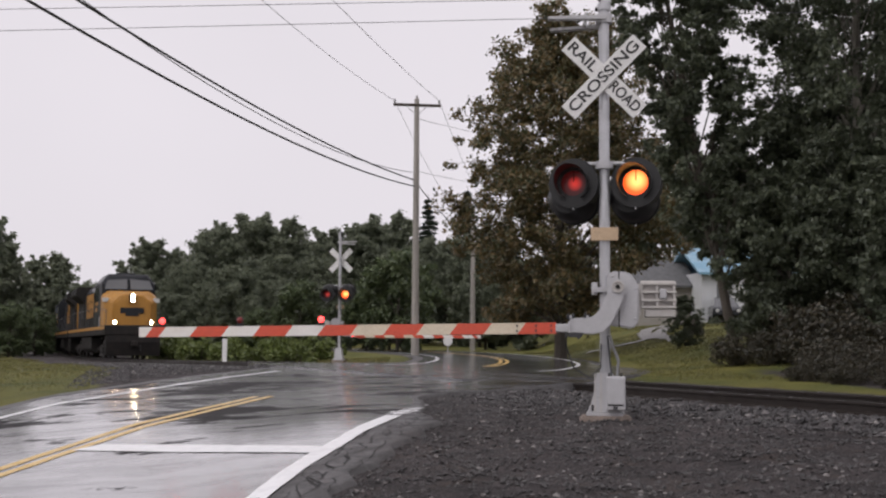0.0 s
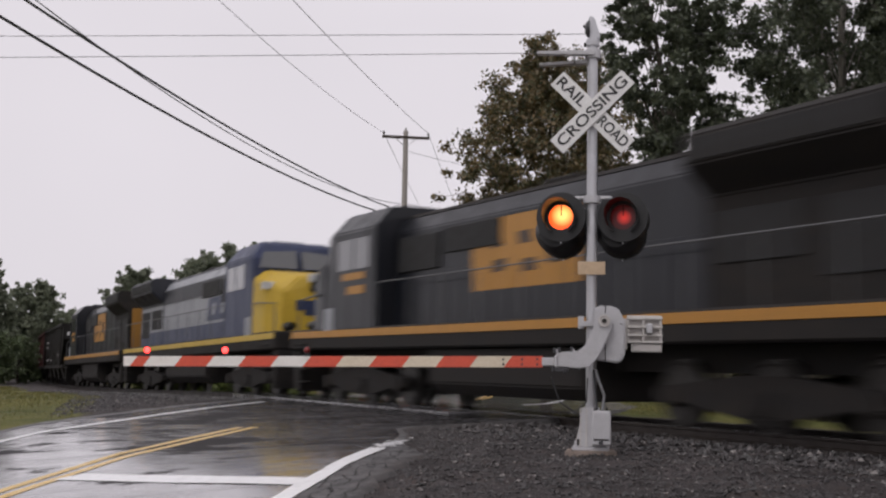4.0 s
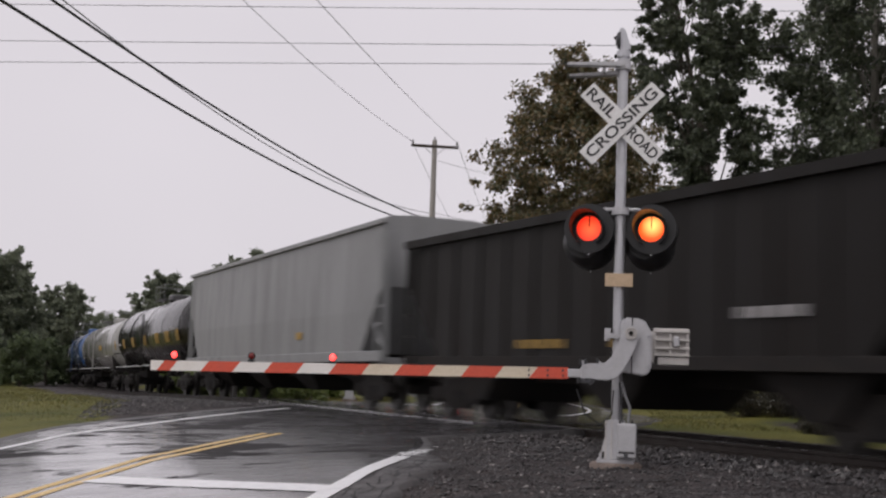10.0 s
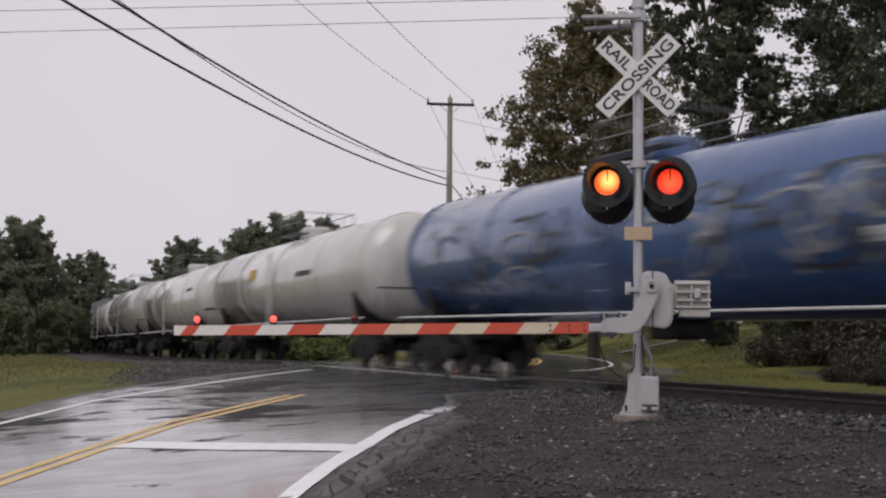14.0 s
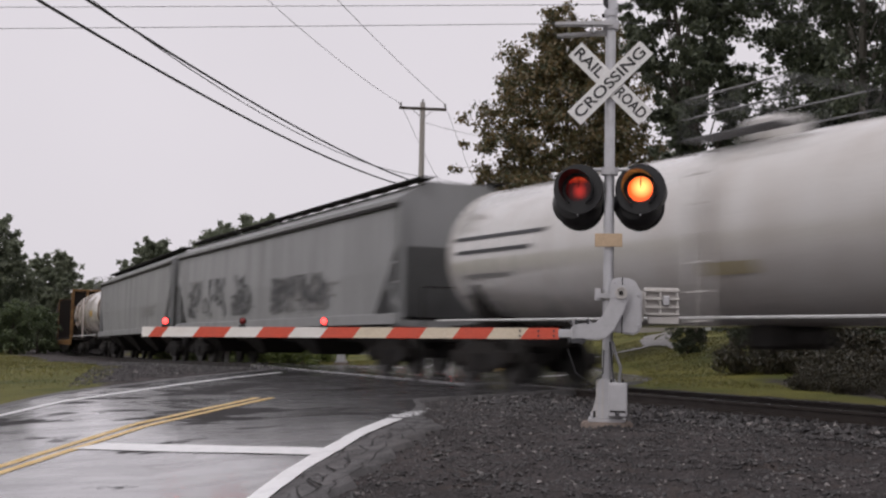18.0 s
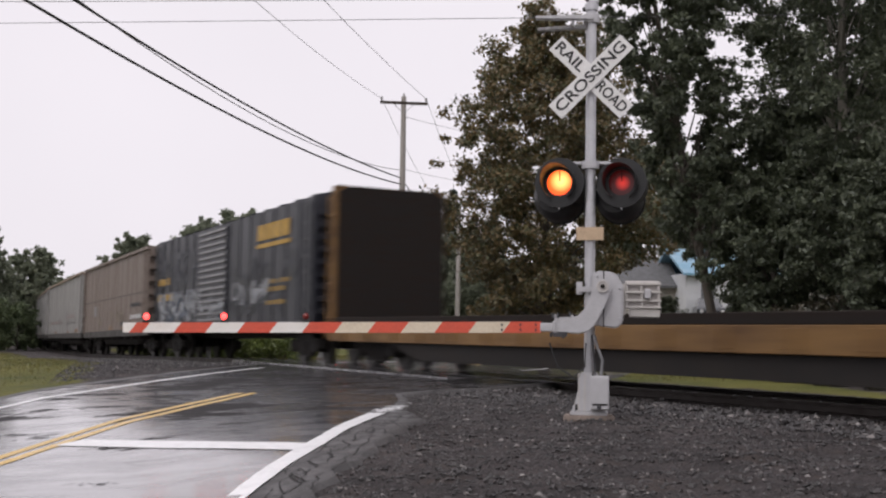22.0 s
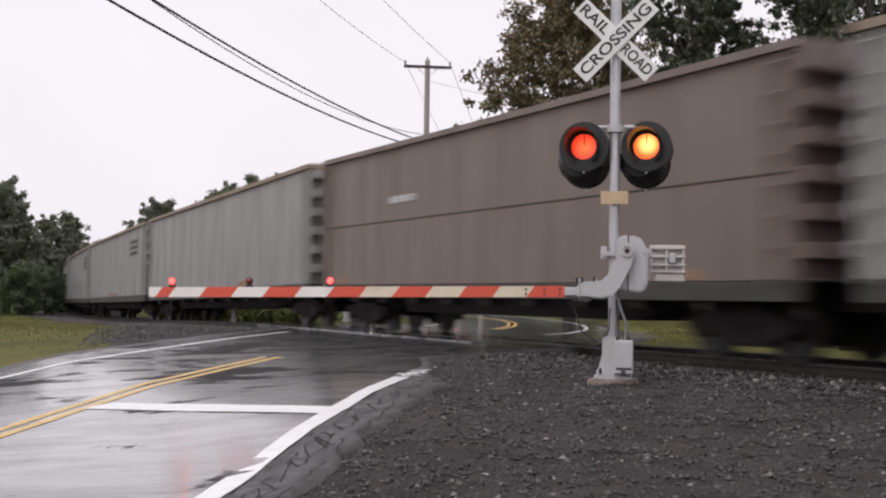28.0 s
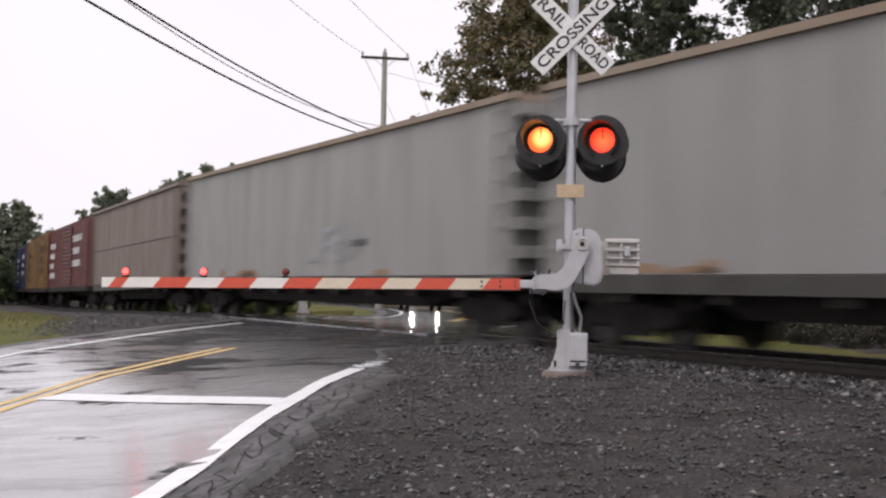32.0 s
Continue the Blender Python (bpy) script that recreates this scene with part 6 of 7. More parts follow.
def make_bush(name, label, leaf, seed, wide, high, n, size, group=""):
    rng = np.random.default_rng(seed)
    bush = thing(name, label, "shrub", group)
    wood = Solid()
    cents, rads = [], []
    for i in range(n):
        a, r = rng.uniform(0, 6.28), wide / 2 * math.sqrt(rng.random())
        c = np.array([r * math.cos(a), r * math.sin(a) * 0.7, high * (0.15 + 0.7 * rng.random() * (1 - 0.5 * (2 * r / wide) ** 2))])
        wood.tube([(c[0] * 0.2, c[1] * 0.2, -0.1), tuple(c)], 0.02, 4, 0.006)
        cents.append(c)
        rads.append(high * rng.uniform(0.14, 0.26))
    part("stem", wood, M["bark"], bush)
    V, F = leaf_cloud(rng, cents, rads, 70, size)
    part("foliage", raw_mesh("foliage", V.tolist(), F, M[leaf]), None, bush)
    return bush


def at_ground(x, y, turn=0.0, size=1.0, sink=0.05, tall=1.0):
    return pose(x, y, ground_at(x, y) - sink, 0, 0, turn) @ Matrix.Diagonal((size, size, size * tall, 1))


def build_trees():
    far = "trees along the line"
    # big trees beyond the line
    make_tree("maple_tree", "tall maple with green leaves turning brown", "leaf_autumn", 11, 16.3, 10.0, 1.4, 1700, 52, 0.105, "trees by the crossing", lobes=13).matrix_world = at_ground(5.55, 56, 20)
    a = make_tree("roadside_tree", "tall dark green broadleaf tree with drooping branches", "leaf_dark", 12, 23.0, 4.8, 5.2, 1500, 60, 0.09, "trees by the crossing", lobes=13, droop=0.4, lean=-0.19, trunk=0.008)
    a.matrix_world = at_ground(10.15, 41, 0)
    b = make_tree("roadside_tree", "tall dark green broadleaf tree with pale trunk", "leaf_dark", 13, 24.0, 8.8, 0.8, 2100, 60, 0.095, "trees by the crossing", lobes=15, droop=0.25, lean=0.0, bark="pale_bark", trunk=0.011)
    b.matrix_world = at_ground(14.55, 41.2, 0)
    copy_thing(a, at_ground(18.5, 36, 130, 1.05))
    copy_thing(b, at_ground(19.3, 44, 60, 1.0))
    copy_thing(a, at_ground(22.5, 32, 70, 1.0))
    copy_thing(b, at_ground(26, 42, 10, 1.1))
    copy_thing(b, at_ground(16.6, 36.5, 200, 0.8))
    u = make_tree("understorey_tree", "small dark bushy tree under the tall ones", "leaf_dark", 14, 6.8, 4.6, 0.3, 800, 45, 0.09, "trees by the crossing", lobes=8, droop=0.15)
    u.matrix_world = at_ground(11.7, 40, 0, 0.95)
    for x, y, k in [(13.7, 38.0, 1.05), (15.5, 41, 1.2), (14.6, 34.5, 1.0), (18, 34, 1.1), (10.15, 50, 0.34), (13.0, 42.5, 1.35), (16.0, 45, 1.5), (20, 38, 1.5)]:
        copy_thing(u, at_ground(x, y, x * 40, k))
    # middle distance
    m1 = make_tree("broadleaf_tree", "rounded dark green tree in the far tree line", "leaf_haze", 21, 12.5, 10, 0.3, 900, 30, 0.22, far, lobes=9)
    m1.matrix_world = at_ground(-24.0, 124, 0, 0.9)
    m2 = make_tree("broadleaf_tree", "mid green tree in the far tree line", "leaf_haze", 22, 9.5, 9.5, 0.2, 820, 30, 0.2, far, lobes=8)
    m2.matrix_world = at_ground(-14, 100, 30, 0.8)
    m3 = make_tree("broadleaf_tree", "light green bushy tree by the road", "leaf_mid", 23, 6.5, 6, 0.1, 520, 30, 0.17, far, lobes=7)
    m3.matrix_world = at_ground(-3.0, 78, 30)
    c1 = make_conifer("spruce_tree", "dark pointed spruce behind the road", 24, 15, 5.5, far)
    c1.matrix_world = at_ground(6.5, 120, 0, 0.95)
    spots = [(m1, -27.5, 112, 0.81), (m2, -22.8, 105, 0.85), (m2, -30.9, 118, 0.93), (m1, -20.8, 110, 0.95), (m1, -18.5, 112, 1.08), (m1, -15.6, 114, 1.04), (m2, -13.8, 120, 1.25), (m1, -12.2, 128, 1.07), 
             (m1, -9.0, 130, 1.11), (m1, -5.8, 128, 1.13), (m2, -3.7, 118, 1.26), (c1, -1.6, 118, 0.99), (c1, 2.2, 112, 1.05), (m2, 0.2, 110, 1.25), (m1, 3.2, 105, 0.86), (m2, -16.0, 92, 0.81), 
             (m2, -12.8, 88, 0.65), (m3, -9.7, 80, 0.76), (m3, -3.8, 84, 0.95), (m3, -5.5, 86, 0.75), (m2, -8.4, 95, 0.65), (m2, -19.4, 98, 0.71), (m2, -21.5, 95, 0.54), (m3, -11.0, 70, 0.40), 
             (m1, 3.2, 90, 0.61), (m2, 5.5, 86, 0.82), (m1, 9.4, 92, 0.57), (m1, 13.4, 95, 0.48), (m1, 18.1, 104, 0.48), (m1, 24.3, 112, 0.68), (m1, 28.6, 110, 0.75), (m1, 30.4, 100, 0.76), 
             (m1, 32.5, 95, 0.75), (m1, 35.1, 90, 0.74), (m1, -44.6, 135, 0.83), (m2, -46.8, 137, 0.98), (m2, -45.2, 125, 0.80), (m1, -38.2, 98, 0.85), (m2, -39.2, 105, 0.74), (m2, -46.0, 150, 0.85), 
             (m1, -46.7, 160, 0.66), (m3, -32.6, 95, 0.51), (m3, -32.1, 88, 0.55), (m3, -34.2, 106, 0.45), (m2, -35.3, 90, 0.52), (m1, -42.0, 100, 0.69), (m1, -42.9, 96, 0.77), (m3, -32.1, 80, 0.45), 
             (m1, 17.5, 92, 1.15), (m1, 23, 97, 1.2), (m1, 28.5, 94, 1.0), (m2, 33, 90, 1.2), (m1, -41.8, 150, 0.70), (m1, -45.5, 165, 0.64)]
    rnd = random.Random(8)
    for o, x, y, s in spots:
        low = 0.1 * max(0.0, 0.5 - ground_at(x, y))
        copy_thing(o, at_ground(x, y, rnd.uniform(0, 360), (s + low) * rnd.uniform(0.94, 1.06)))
    bs = make_bush("hedge_bush", "low light green shrub beside the track", "leaf_light", 31, 2.6, 1.5, 30, 0.11, "shrubs beside the track")
    bs.matrix_world = at_ground(-12.5, 61, 0)
    for x, y, s in [(-10.3, 58, 0.9), (-8.3, 54, 0.8), (-14.5, 66, 1.1), (-6.5, 51.5, 0.75), (-16.5, 72, 1.2), (-9, 66, 1.1), (-11.5, 70, 1.3), (-6.2, 60, 1.0), (-18.5, 80, 1.4)]:
        copy_thing(bs, at_ground(x, y, rnd.uniform(0, 360), s))
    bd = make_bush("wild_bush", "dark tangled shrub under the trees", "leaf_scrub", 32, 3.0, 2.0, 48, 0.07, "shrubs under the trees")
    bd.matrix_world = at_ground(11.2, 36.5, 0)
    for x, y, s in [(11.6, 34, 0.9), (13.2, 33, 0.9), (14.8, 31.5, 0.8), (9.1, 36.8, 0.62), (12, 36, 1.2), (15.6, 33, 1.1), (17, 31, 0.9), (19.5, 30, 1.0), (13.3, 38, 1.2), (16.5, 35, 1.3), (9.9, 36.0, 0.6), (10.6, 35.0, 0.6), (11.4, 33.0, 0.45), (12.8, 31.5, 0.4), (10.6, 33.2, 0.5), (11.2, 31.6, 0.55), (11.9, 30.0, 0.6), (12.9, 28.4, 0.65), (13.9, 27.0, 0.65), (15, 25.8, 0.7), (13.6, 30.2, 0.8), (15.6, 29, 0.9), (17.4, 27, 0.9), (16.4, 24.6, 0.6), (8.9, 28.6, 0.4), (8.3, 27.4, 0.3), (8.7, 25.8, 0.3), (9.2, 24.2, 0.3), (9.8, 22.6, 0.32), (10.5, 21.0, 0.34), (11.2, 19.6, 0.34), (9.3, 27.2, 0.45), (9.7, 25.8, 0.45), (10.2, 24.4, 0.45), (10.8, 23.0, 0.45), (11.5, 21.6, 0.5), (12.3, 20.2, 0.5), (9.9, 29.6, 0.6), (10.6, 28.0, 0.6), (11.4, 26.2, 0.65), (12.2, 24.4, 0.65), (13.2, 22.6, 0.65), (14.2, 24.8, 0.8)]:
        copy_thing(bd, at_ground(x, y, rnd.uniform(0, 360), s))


# ================= crossing signals =================
def text_mesh(word, size, mat, name, wide):
    cu = bpy.data.curves.new(name, "FONT")
    cu.body, cu.size, cu.align_x, cu.align_y, cu.extrude = word, size, "CENTER", "CENTER", 0.002
    cu.offset = 0.003
    tmp = bpy.data.objects.new(name, cu)
    me = bpy.data.meshes.new_from_object(tmp)
    bpy.data.objects.remove(tmp)
    xs = [v.co.x for v in me.vertices]
    for v in me.vertices:
        v.co.x = (v.co.x - (min(xs) + max(xs)) / 2) * wide / (max(xs) - min(xs))
    me.materials.clear()
    me.materials.append(mat)
    return me


def ring_mesh():
    s = Solid()
    n = 40
    prof = [(-0.02, 0.154), (-0.02, 0.305), (0.006, 0.305), (0.006, 0.154)]
    for d, r in prof:
        s.v += [(r * math.cos(2 * math.pi * i / n), d, r * math.sin(2 * math.pi * i / n)) for i in range(n)]
    s.f = [(k * n + j, k * n + (j + 1) % n, (k + 1) % 4 * n + (j + 1) % n, (k + 1) % 4 * n + j) for k in range(4) for j in range(n)]
    return s.mesh("backboard", M["lampblack"])


def visor_mesh():
    """Long hood round the upper lens, open below."""
    s = Solid()
    k, v = 26, []
    for i in range(k + 1):
        a = radians(-60 + 300 * i / k)
        depth = 0.10 + 0.20 * max(0.0, math.sin(a) * 0.8 + 0.3)
        for rr, dd in ((0.200, 0.0), (0.210, depth), (0.203, depth), (0.192, 0.0)):
            v.append((rr * math.cos(a), -0.018 - dd, rr * math.sin(a)))
    s.add(v, [(4 * i + j, 4 * i + (j + 1) % 4, 4 * i + 4 + (j + 1) % 4, 4 * i + 4 + j) for i in range(k) for j in range(4)])
    return s.mesh("visor", M["visorblack"], True)


def drum_mesh():
    """Four-sided drum behind a lamp's opening, one side for each state of the lamp; it turns about x."""
    h, w = DRUM, 0.17
    me = bpy.data.meshes.new("lamp_drum")
    q = [(x, y, z) for x in (-w, w) for y, z in ((-h, -h), (-h, h), (h, h), (h, -h))]
    me.from_pydata(q, [], [(0, 4, 5, 1), (1, 5, 6, 2), (2, 6, 7, 3), (3, 7, 4, 0), (3, 2, 1, 0), (4, 5, 6, 7)])
    for mt in ("lens_off", "lens_low", "lens_mid", "lens_high", "lampblack"):
        me.materials.append(M[mt])
    me.polygons.foreach_set("material_index", [0, 1, 2, 3, 4, 4])
    me.update()
    return me


def globe_mesh(r):
    """Ball with a glowing half (towards -y) and an unlit red half; turned about x it shows one or the other."""
    rings, n, k = [], 16, 10
    for i in range(k + 1):
        a = -math.pi / 2 + math.pi * i / k
        q = max(0.002, r * math.cos(a))
        rings.append([(q * math.cos(2 * math.pi * j / n), r * math.sin(a), q * math.sin(2 * math.pi * j / n)) for j in range(n)])
    me = Solid().loft(rings).mesh("lamp_globe", M["redlens_dark"], True)
    me.materials.append(M["armlamp"])
    for p in me.polygons:
        p.material_index = 1 if p.center.y < 0 else 0
    return me


def crossing_signal(m, near=True):
    """Mast with crossbuck, two flashing lamps and gate machine. x: across the road towards the arm, -y faces the traffic."""
    sg = thing("crossing_signal", "silver railway crossing signal with crossbuck, twin red lamps and lowered gate", "railway signal", "crossing signals", m)
    part("foundation", Solid().cyl((0, 0), "z", 0.31, -0.35, 0.05, 20), M["concrete"], sg, "round concrete footing", bevel=0.02)
    base = Solid().box(-0.22, 0.22, -0.22, 0.22, 0.05, 0.09)
    base.loft([[(-0.17, -0.17, 0.09), (0.17, -0.17, 0.09), (0.17, 0.17, 0.09), (-0.17, 0.17, 0.09)], [(-0.10, -0.10, 0.55), (0.10, -0.10, 0.55), (0.10, 0.10, 0.55), (-0.10, 0.10, 0.55)]])
    for sx in (-0.17, 0.17):
        for sy in (-0.17, 0.17):
            base.cyl((sx, sy), "z", 0.025, 0.09, 0.16, 8)
    part("mast_base", base, M["signgrey"], sg, "flared cast base", bevel=0.008)
    part("junction_box", Solid().box(0.02, 0.24, -0.30, -0.12, 0.12, 0.52, 0.015), M["signgrey"], sg, "small bolted junction box")
    for sx in (0.05, 0.19):
        piece("box_knob", sx - 0.012, sx + 0.012, -0.27, -0.245, 0.52, 0.56, M["under"], sg)
    piece("box_lid", 0.03, 0.23, -0.308, -0.298, 0.20, 0.49, M["signgrey"], sg)
    piece("box_hinge", 0.04, 0.22, -0.306, -0.30, 0.175, 0.192, M["under"], sg)
    piece("box_lock", 0.10, 0.15, -0.315, -0.305, 0.13, 0.17, M["darkgrey"], sg)
    for xx in (-0.12, -0.05):
        part("base_rib", Solid().prism([(-0.20, 0.09), (-0.13, 0.09), (-0.085, 0.55), (-0.105, 0.55)], "x", xx - 0.008, xx + 0.008), M["cwgrey"], sg)
    piece("base_slot", -0.16, -0.13, -0.19, -0.165, 0.11, 0.18, M["under"], sg)
    for sx in (-1, 1):
        part("base_fin", Solid().prism([(sx * 0.085, 0.09), (sx * 0.20, 0.09), (sx * 0.085, 0.5)], "y", -0.02, 0.02), M["cwgrey"], sg)
    part("mast", Solid().cyl((0, 0), "z", 0.063, 0.5, 5.02, 20), M["aluminium"], sg, "round aluminium mast", smooth=True)
    part("mast_cap", Solid().cyl((0, 0), "z", 0.085, 4.97, 5.07, 18).prism([(-0.02, 5.06), (0.085, 5.06), (0.09, 5.11), (0.02, 5.33), (-0.02, 5.36), (-0.055, 5.34), (-0.06, 5.12)], "y", -0.05, 0.05), M["aluminium"], sg, "tapered bracket on the mast head", bevel=0.012)
    part("bell", Solid().lathe("x", [(-0.10, 0.02), (-0.095, 0.05), (-0.075, 0.095), (-0.045, 0.11), (-0.035, 0.11), (-0.04, 0.02)], (0, 5.20), 20), M["darkgrey"], sg, "dark round crossing bell", smooth=True)
    part("bell_clapper", Solid().box(-0.12, -0.09, -0.02, 0.02, 5.22, 5.25, 0.004), M["under"], sg)
    part("cap_bolt", Solid().box(-0.11, -0.07, -0.03, 0.03, 4.98, 5.02, 0.006), M["under"], sg)
    # two flat blades reaching out at the head
    for k, (x0, z0, x1, z1, yy, th) in enumerate(((-0.68, 4.885, 0.03, 4.875, -0.07, 0.052), (-0.66, 4.77, -0.05, 4.80, 0.06, 0.045))):
        part("head_blade", Solid().loft([[(x0, yy - 0.05, z0 - th * 0.3), (x0, yy + 0.05, z0 - th * 0.3), (x0, yy + 0.05, z0 + th * 0.4), (x0, yy - 0.05, z0 + th * 0.4)], [(x1, yy - 0.05, z1 - th * 0.6), (x1, yy + 0.05, z1 - th * 0.6), (x1, yy + 0.05, z1 + th * 0.5), (x1, yy - 0.05, z1 + th * 0.5)]]), M["signgrey"], sg, "flat silver blade at the mast head", bevel=0.006)
    part("head_clamp", Solid().cyl((0, 0), "z", 0.10, 4.82, 4.93, 16).box(-0.24, -0.21, -0.08, 0.09, 4.78, 4.93, 0.004), M["signgrey"], sg)
    # crossbuck
    for k, ang in enumerate((-45, 45)):
        blade = part("crossbuck_blade", Solid().box(-0.61, 0.61, -0.008, 0.008, -0.1145, 0.1145), M["signwhite"], sg, at=pose(0, -0.105 - 0.022 * k, 4.13) @ pose(0, 0, 0, 0, -ang, 0), bevel=0.002)
        if near:
            for w, x0, x1 in ((("RAIL", -0.57, -0.14), ("ROAD", 0.13, 0.575)), (("CROSSING", -0.56, 0.56),))[k]:
                part("lettering", text_mesh(w, 0.185, M["signblack"], "lettering", x1 - x0), None, blade, "black sign lettering", at=pose((x0 + x1) / 2, -0.0105, 0, 90, 0, 0))
        else:
            part("lettering", Solid().box(-0.5, 0.5, -0.012, -0.009, -0.06, 0.06), M["signblack"], blade)
        part("bolt", Solid().cyl((-0.02, 0.0), "y", 0.012, -0.014, 0.0, 8), M["signgrey"], blade)
    # lamp bar
    part("lamp_bracket", Solid().tube([(-0.40, 0.04, 3.05), (-0.25, 0.02, 3.09), (0.25, 0.02, 3.09), (0.40, 0.04, 3.05)], 0.024, 8).cyl((0, 0), "z", 0.105, 3.02, 3.11, 14), M["signgrey"], sg, "curved lamp bracket")
    lamps = []
    for face, yoff, zoff in ((1, 0.0, 0.0), (-1, 0.62, -0.15)):
        for sx in (-1, 1):
            x, z, turn = sx * 0.375, 2.85 + zoff, 0 if face > 0 else 180
            at = pose(x, yoff, z, 0, 0, turn - (9 if near else 0))
            board = part("backboard", cached("backboard", ring_mesh), None, sg, "round black lamp backboard", at=at)
            part("visor", cached("visor", visor_mesh), None, board, "black visor")
            part("housing", cached("housing", lambda: Solid().loft([[(r * math.cos(k * 0.2244), yy, r * math.sin(k * 0.2244)) for k in range(28)] for yy, r in ((0.007, 0.285), (0.40, 0.272), (0.50, 0.20), (0.505, 0.01), (0.495, 0.01), (0.49, 0.19), (0.40, 0.262), (0.007, 0.275))], False).mesh("housing", M["lampblack"], True)), None, board, "deep round lamp housing")
            part("filament_post", cached("filament_post", lambda: Solid().box(-0.006, 0.006, 0.012, 0.02, 0.02, 0.152).mesh("filament_post", M["under"])), None, board)
            part("drip_nib", cached("drip_nib", lambda: Solid().cyl((0, -0.01), "z", 0.008, -0.325, -0.295, 8).mesh("drip_nib", M["aluminium"])), None, board)
            globe = part("lamp_drum", cached("drum", drum_mesh), None, board, "turning lamp drum with lit and dark red sides")
            lamps.append((globe, sx * face, (0, 0.25, 0)))
    # plate
    part("plate", Solid().box(-0.165, 0.165, -0.098, -0.086, 2.14, 2.30, 0.004), M["tanplate"], sg, "faded tan plate")
    part("plate_band", Solid().cyl((0, 0), "z", 0.09, 2.18, 2.25, 14), M["signgrey"], sg)
    # gate machine
    mach = Solid().prism([(0.03, 1.12), (0.33, 1.08), (0.40, 1.16), (0.40, 1.58), (0.33, 1.71), (0.27, 1.75), (0.08, 1.76), (0.03, 1.70)], "y", -0.34, -0.02)
    gm = part("gate_machine", mach, M["signgrey"], sg, "silver gate machine case", bevel=0.02)
    part("lid_seam", Solid().box(0.165, 0.178, -0.346, -0.338, 1.10, 1.76), M["under"], gm)
    for xx, zz in ((0.07, 1.16), (0.36, 1.2), (0.36, 1.55), (0.09, 1.70)):
        piece("lid_bolt", xx - 0.012, xx + 0.012, -0.355, -0.335, zz - 0.012, zz + 0.012, M["aluminium"], gm)
    outline = [(-0.40, 1.03), (-0.12, 1.01), (0.0, 1.04), (0.09, 1.14), (0.20, 1.36), (0.255, 1.52), (0.25, 1.60), (0.20, 1.66), (0.12, 1.66), (0.07, 1.61),
               (0.02, 1.46), (-0.06, 1.29), (-0.14, 1.215), (-0.40, 1.20)]
    ck = part("gate_crank", Solid().prism(outline, "y", -0.46, -0.37), M["signgrey"], sg, "bent crank plate carrying the arm", bevel=0.012)
    part("pivot", Solid().lathe("y", [(-0.46, 0.072), (-0.485, 0.072), (-0.485, 0.055), (-0.475, 0.052), (-0.475, 0.01)], (0.16, 1.57), 18), M["cwgrey"], ck)
    part("pivot_bolt", Solid().cyl((0.16, 1.57), "y", 0.028, -0.5, -0.475, 6), M["under"], ck)
    for xx, zz in ((-0.42, 1.22), (-0.36, 1.225), (-0.44, 1.0), (-0.30, 0.985), (-0.22, 1.235)):
        piece("clamp_bolt", xx - 0.014, xx + 0.014, -0.475, -0.355, zz - 0.03, zz + 0.03, M["darkgrey"], ck)
    part("under_clamp", Solid().prism([(-0.43, 1.03), (-0.24, 1.03), (-0.26, 0.975), (-0.41, 0.975)], "y", -0.45, -0.38), M["darkgrey"], ck)
    for xx in (-0.39, -0.20):
        piece("crank_bracket", xx - 0.02, xx + 0.02, -0.44, -0.36, 1.19, 1.235, M["signgrey"], ck)
    # counterweight frame on the far side of the machine
    cw = part("counterweight", Solid().box(0.42, 0.84, 0.02, 0.14, 1.33, 1.66, 0.01).box(0.38, 0.43, -0.02, 0.13, 1.25, 1.62), M["cwgrey"], sg, "pale counterweight plates")
    for x in (0.44, 0.62, 0.82):
        piece("frame_upright", x - 0.015, x + 0.015, -0.03, 0.10, 1.34, 1.65, M["cwgrey"], cw)
    for z in (1.34, 1.42, 1.52, 1.62):
        piece("frame_bar", 0.43, 0.85, -0.04, 0.10, z - 0.014, z + 0.014, M["cwgrey"], cw)
    piece("lower_weight", 0.47, 0.84, -0.02, 0.12, 1.22, 1.32, M["cwgrey"], cw)
    piece("latch", 0.65, 0.73, -0.08, -0.02, 1.44, 1.56, M["signgrey"], cw)
    cable = Solid().tube([(0.06, -0.1, 1.0), (0.10, -0.16, 0.85), (0.16, -0.18, 0.7), (0.14, -0.2, 0.5)], 0.018, 6)
    part("conduit", cable, M["ribgrey"], sg, "flexible conduit")
    part("cable_run", Solid().tube([(0.03, -0.07, 1.0), (0.05, -0.09, 0.8), (0.07, -0.13, 0.6), (0.08, -0.16, 0.5)], 0.012, 6), M["darkgrey"], sg, "dark cable beside the conduit")
    part("hanging_cable", Solid().tube([(-0.46, -0.36, 0.9), (-0.36, -0.34, 0.62), (-0.18, -0.3, 0.5), (-0.05, -0.15, 0.62), (-0.04, -0.09, 0.9)], 0.010, 6), M["wire"], sg, "loose black cable")
    part("clamp", Solid().box(-0.13, 0.13, -0.12, 0.12, 1.52, 1.58).box(-0.16, -0.09, -0.05, 0.05, 1.49, 1.64), M["signgrey"], sg)
    return sg, lamps


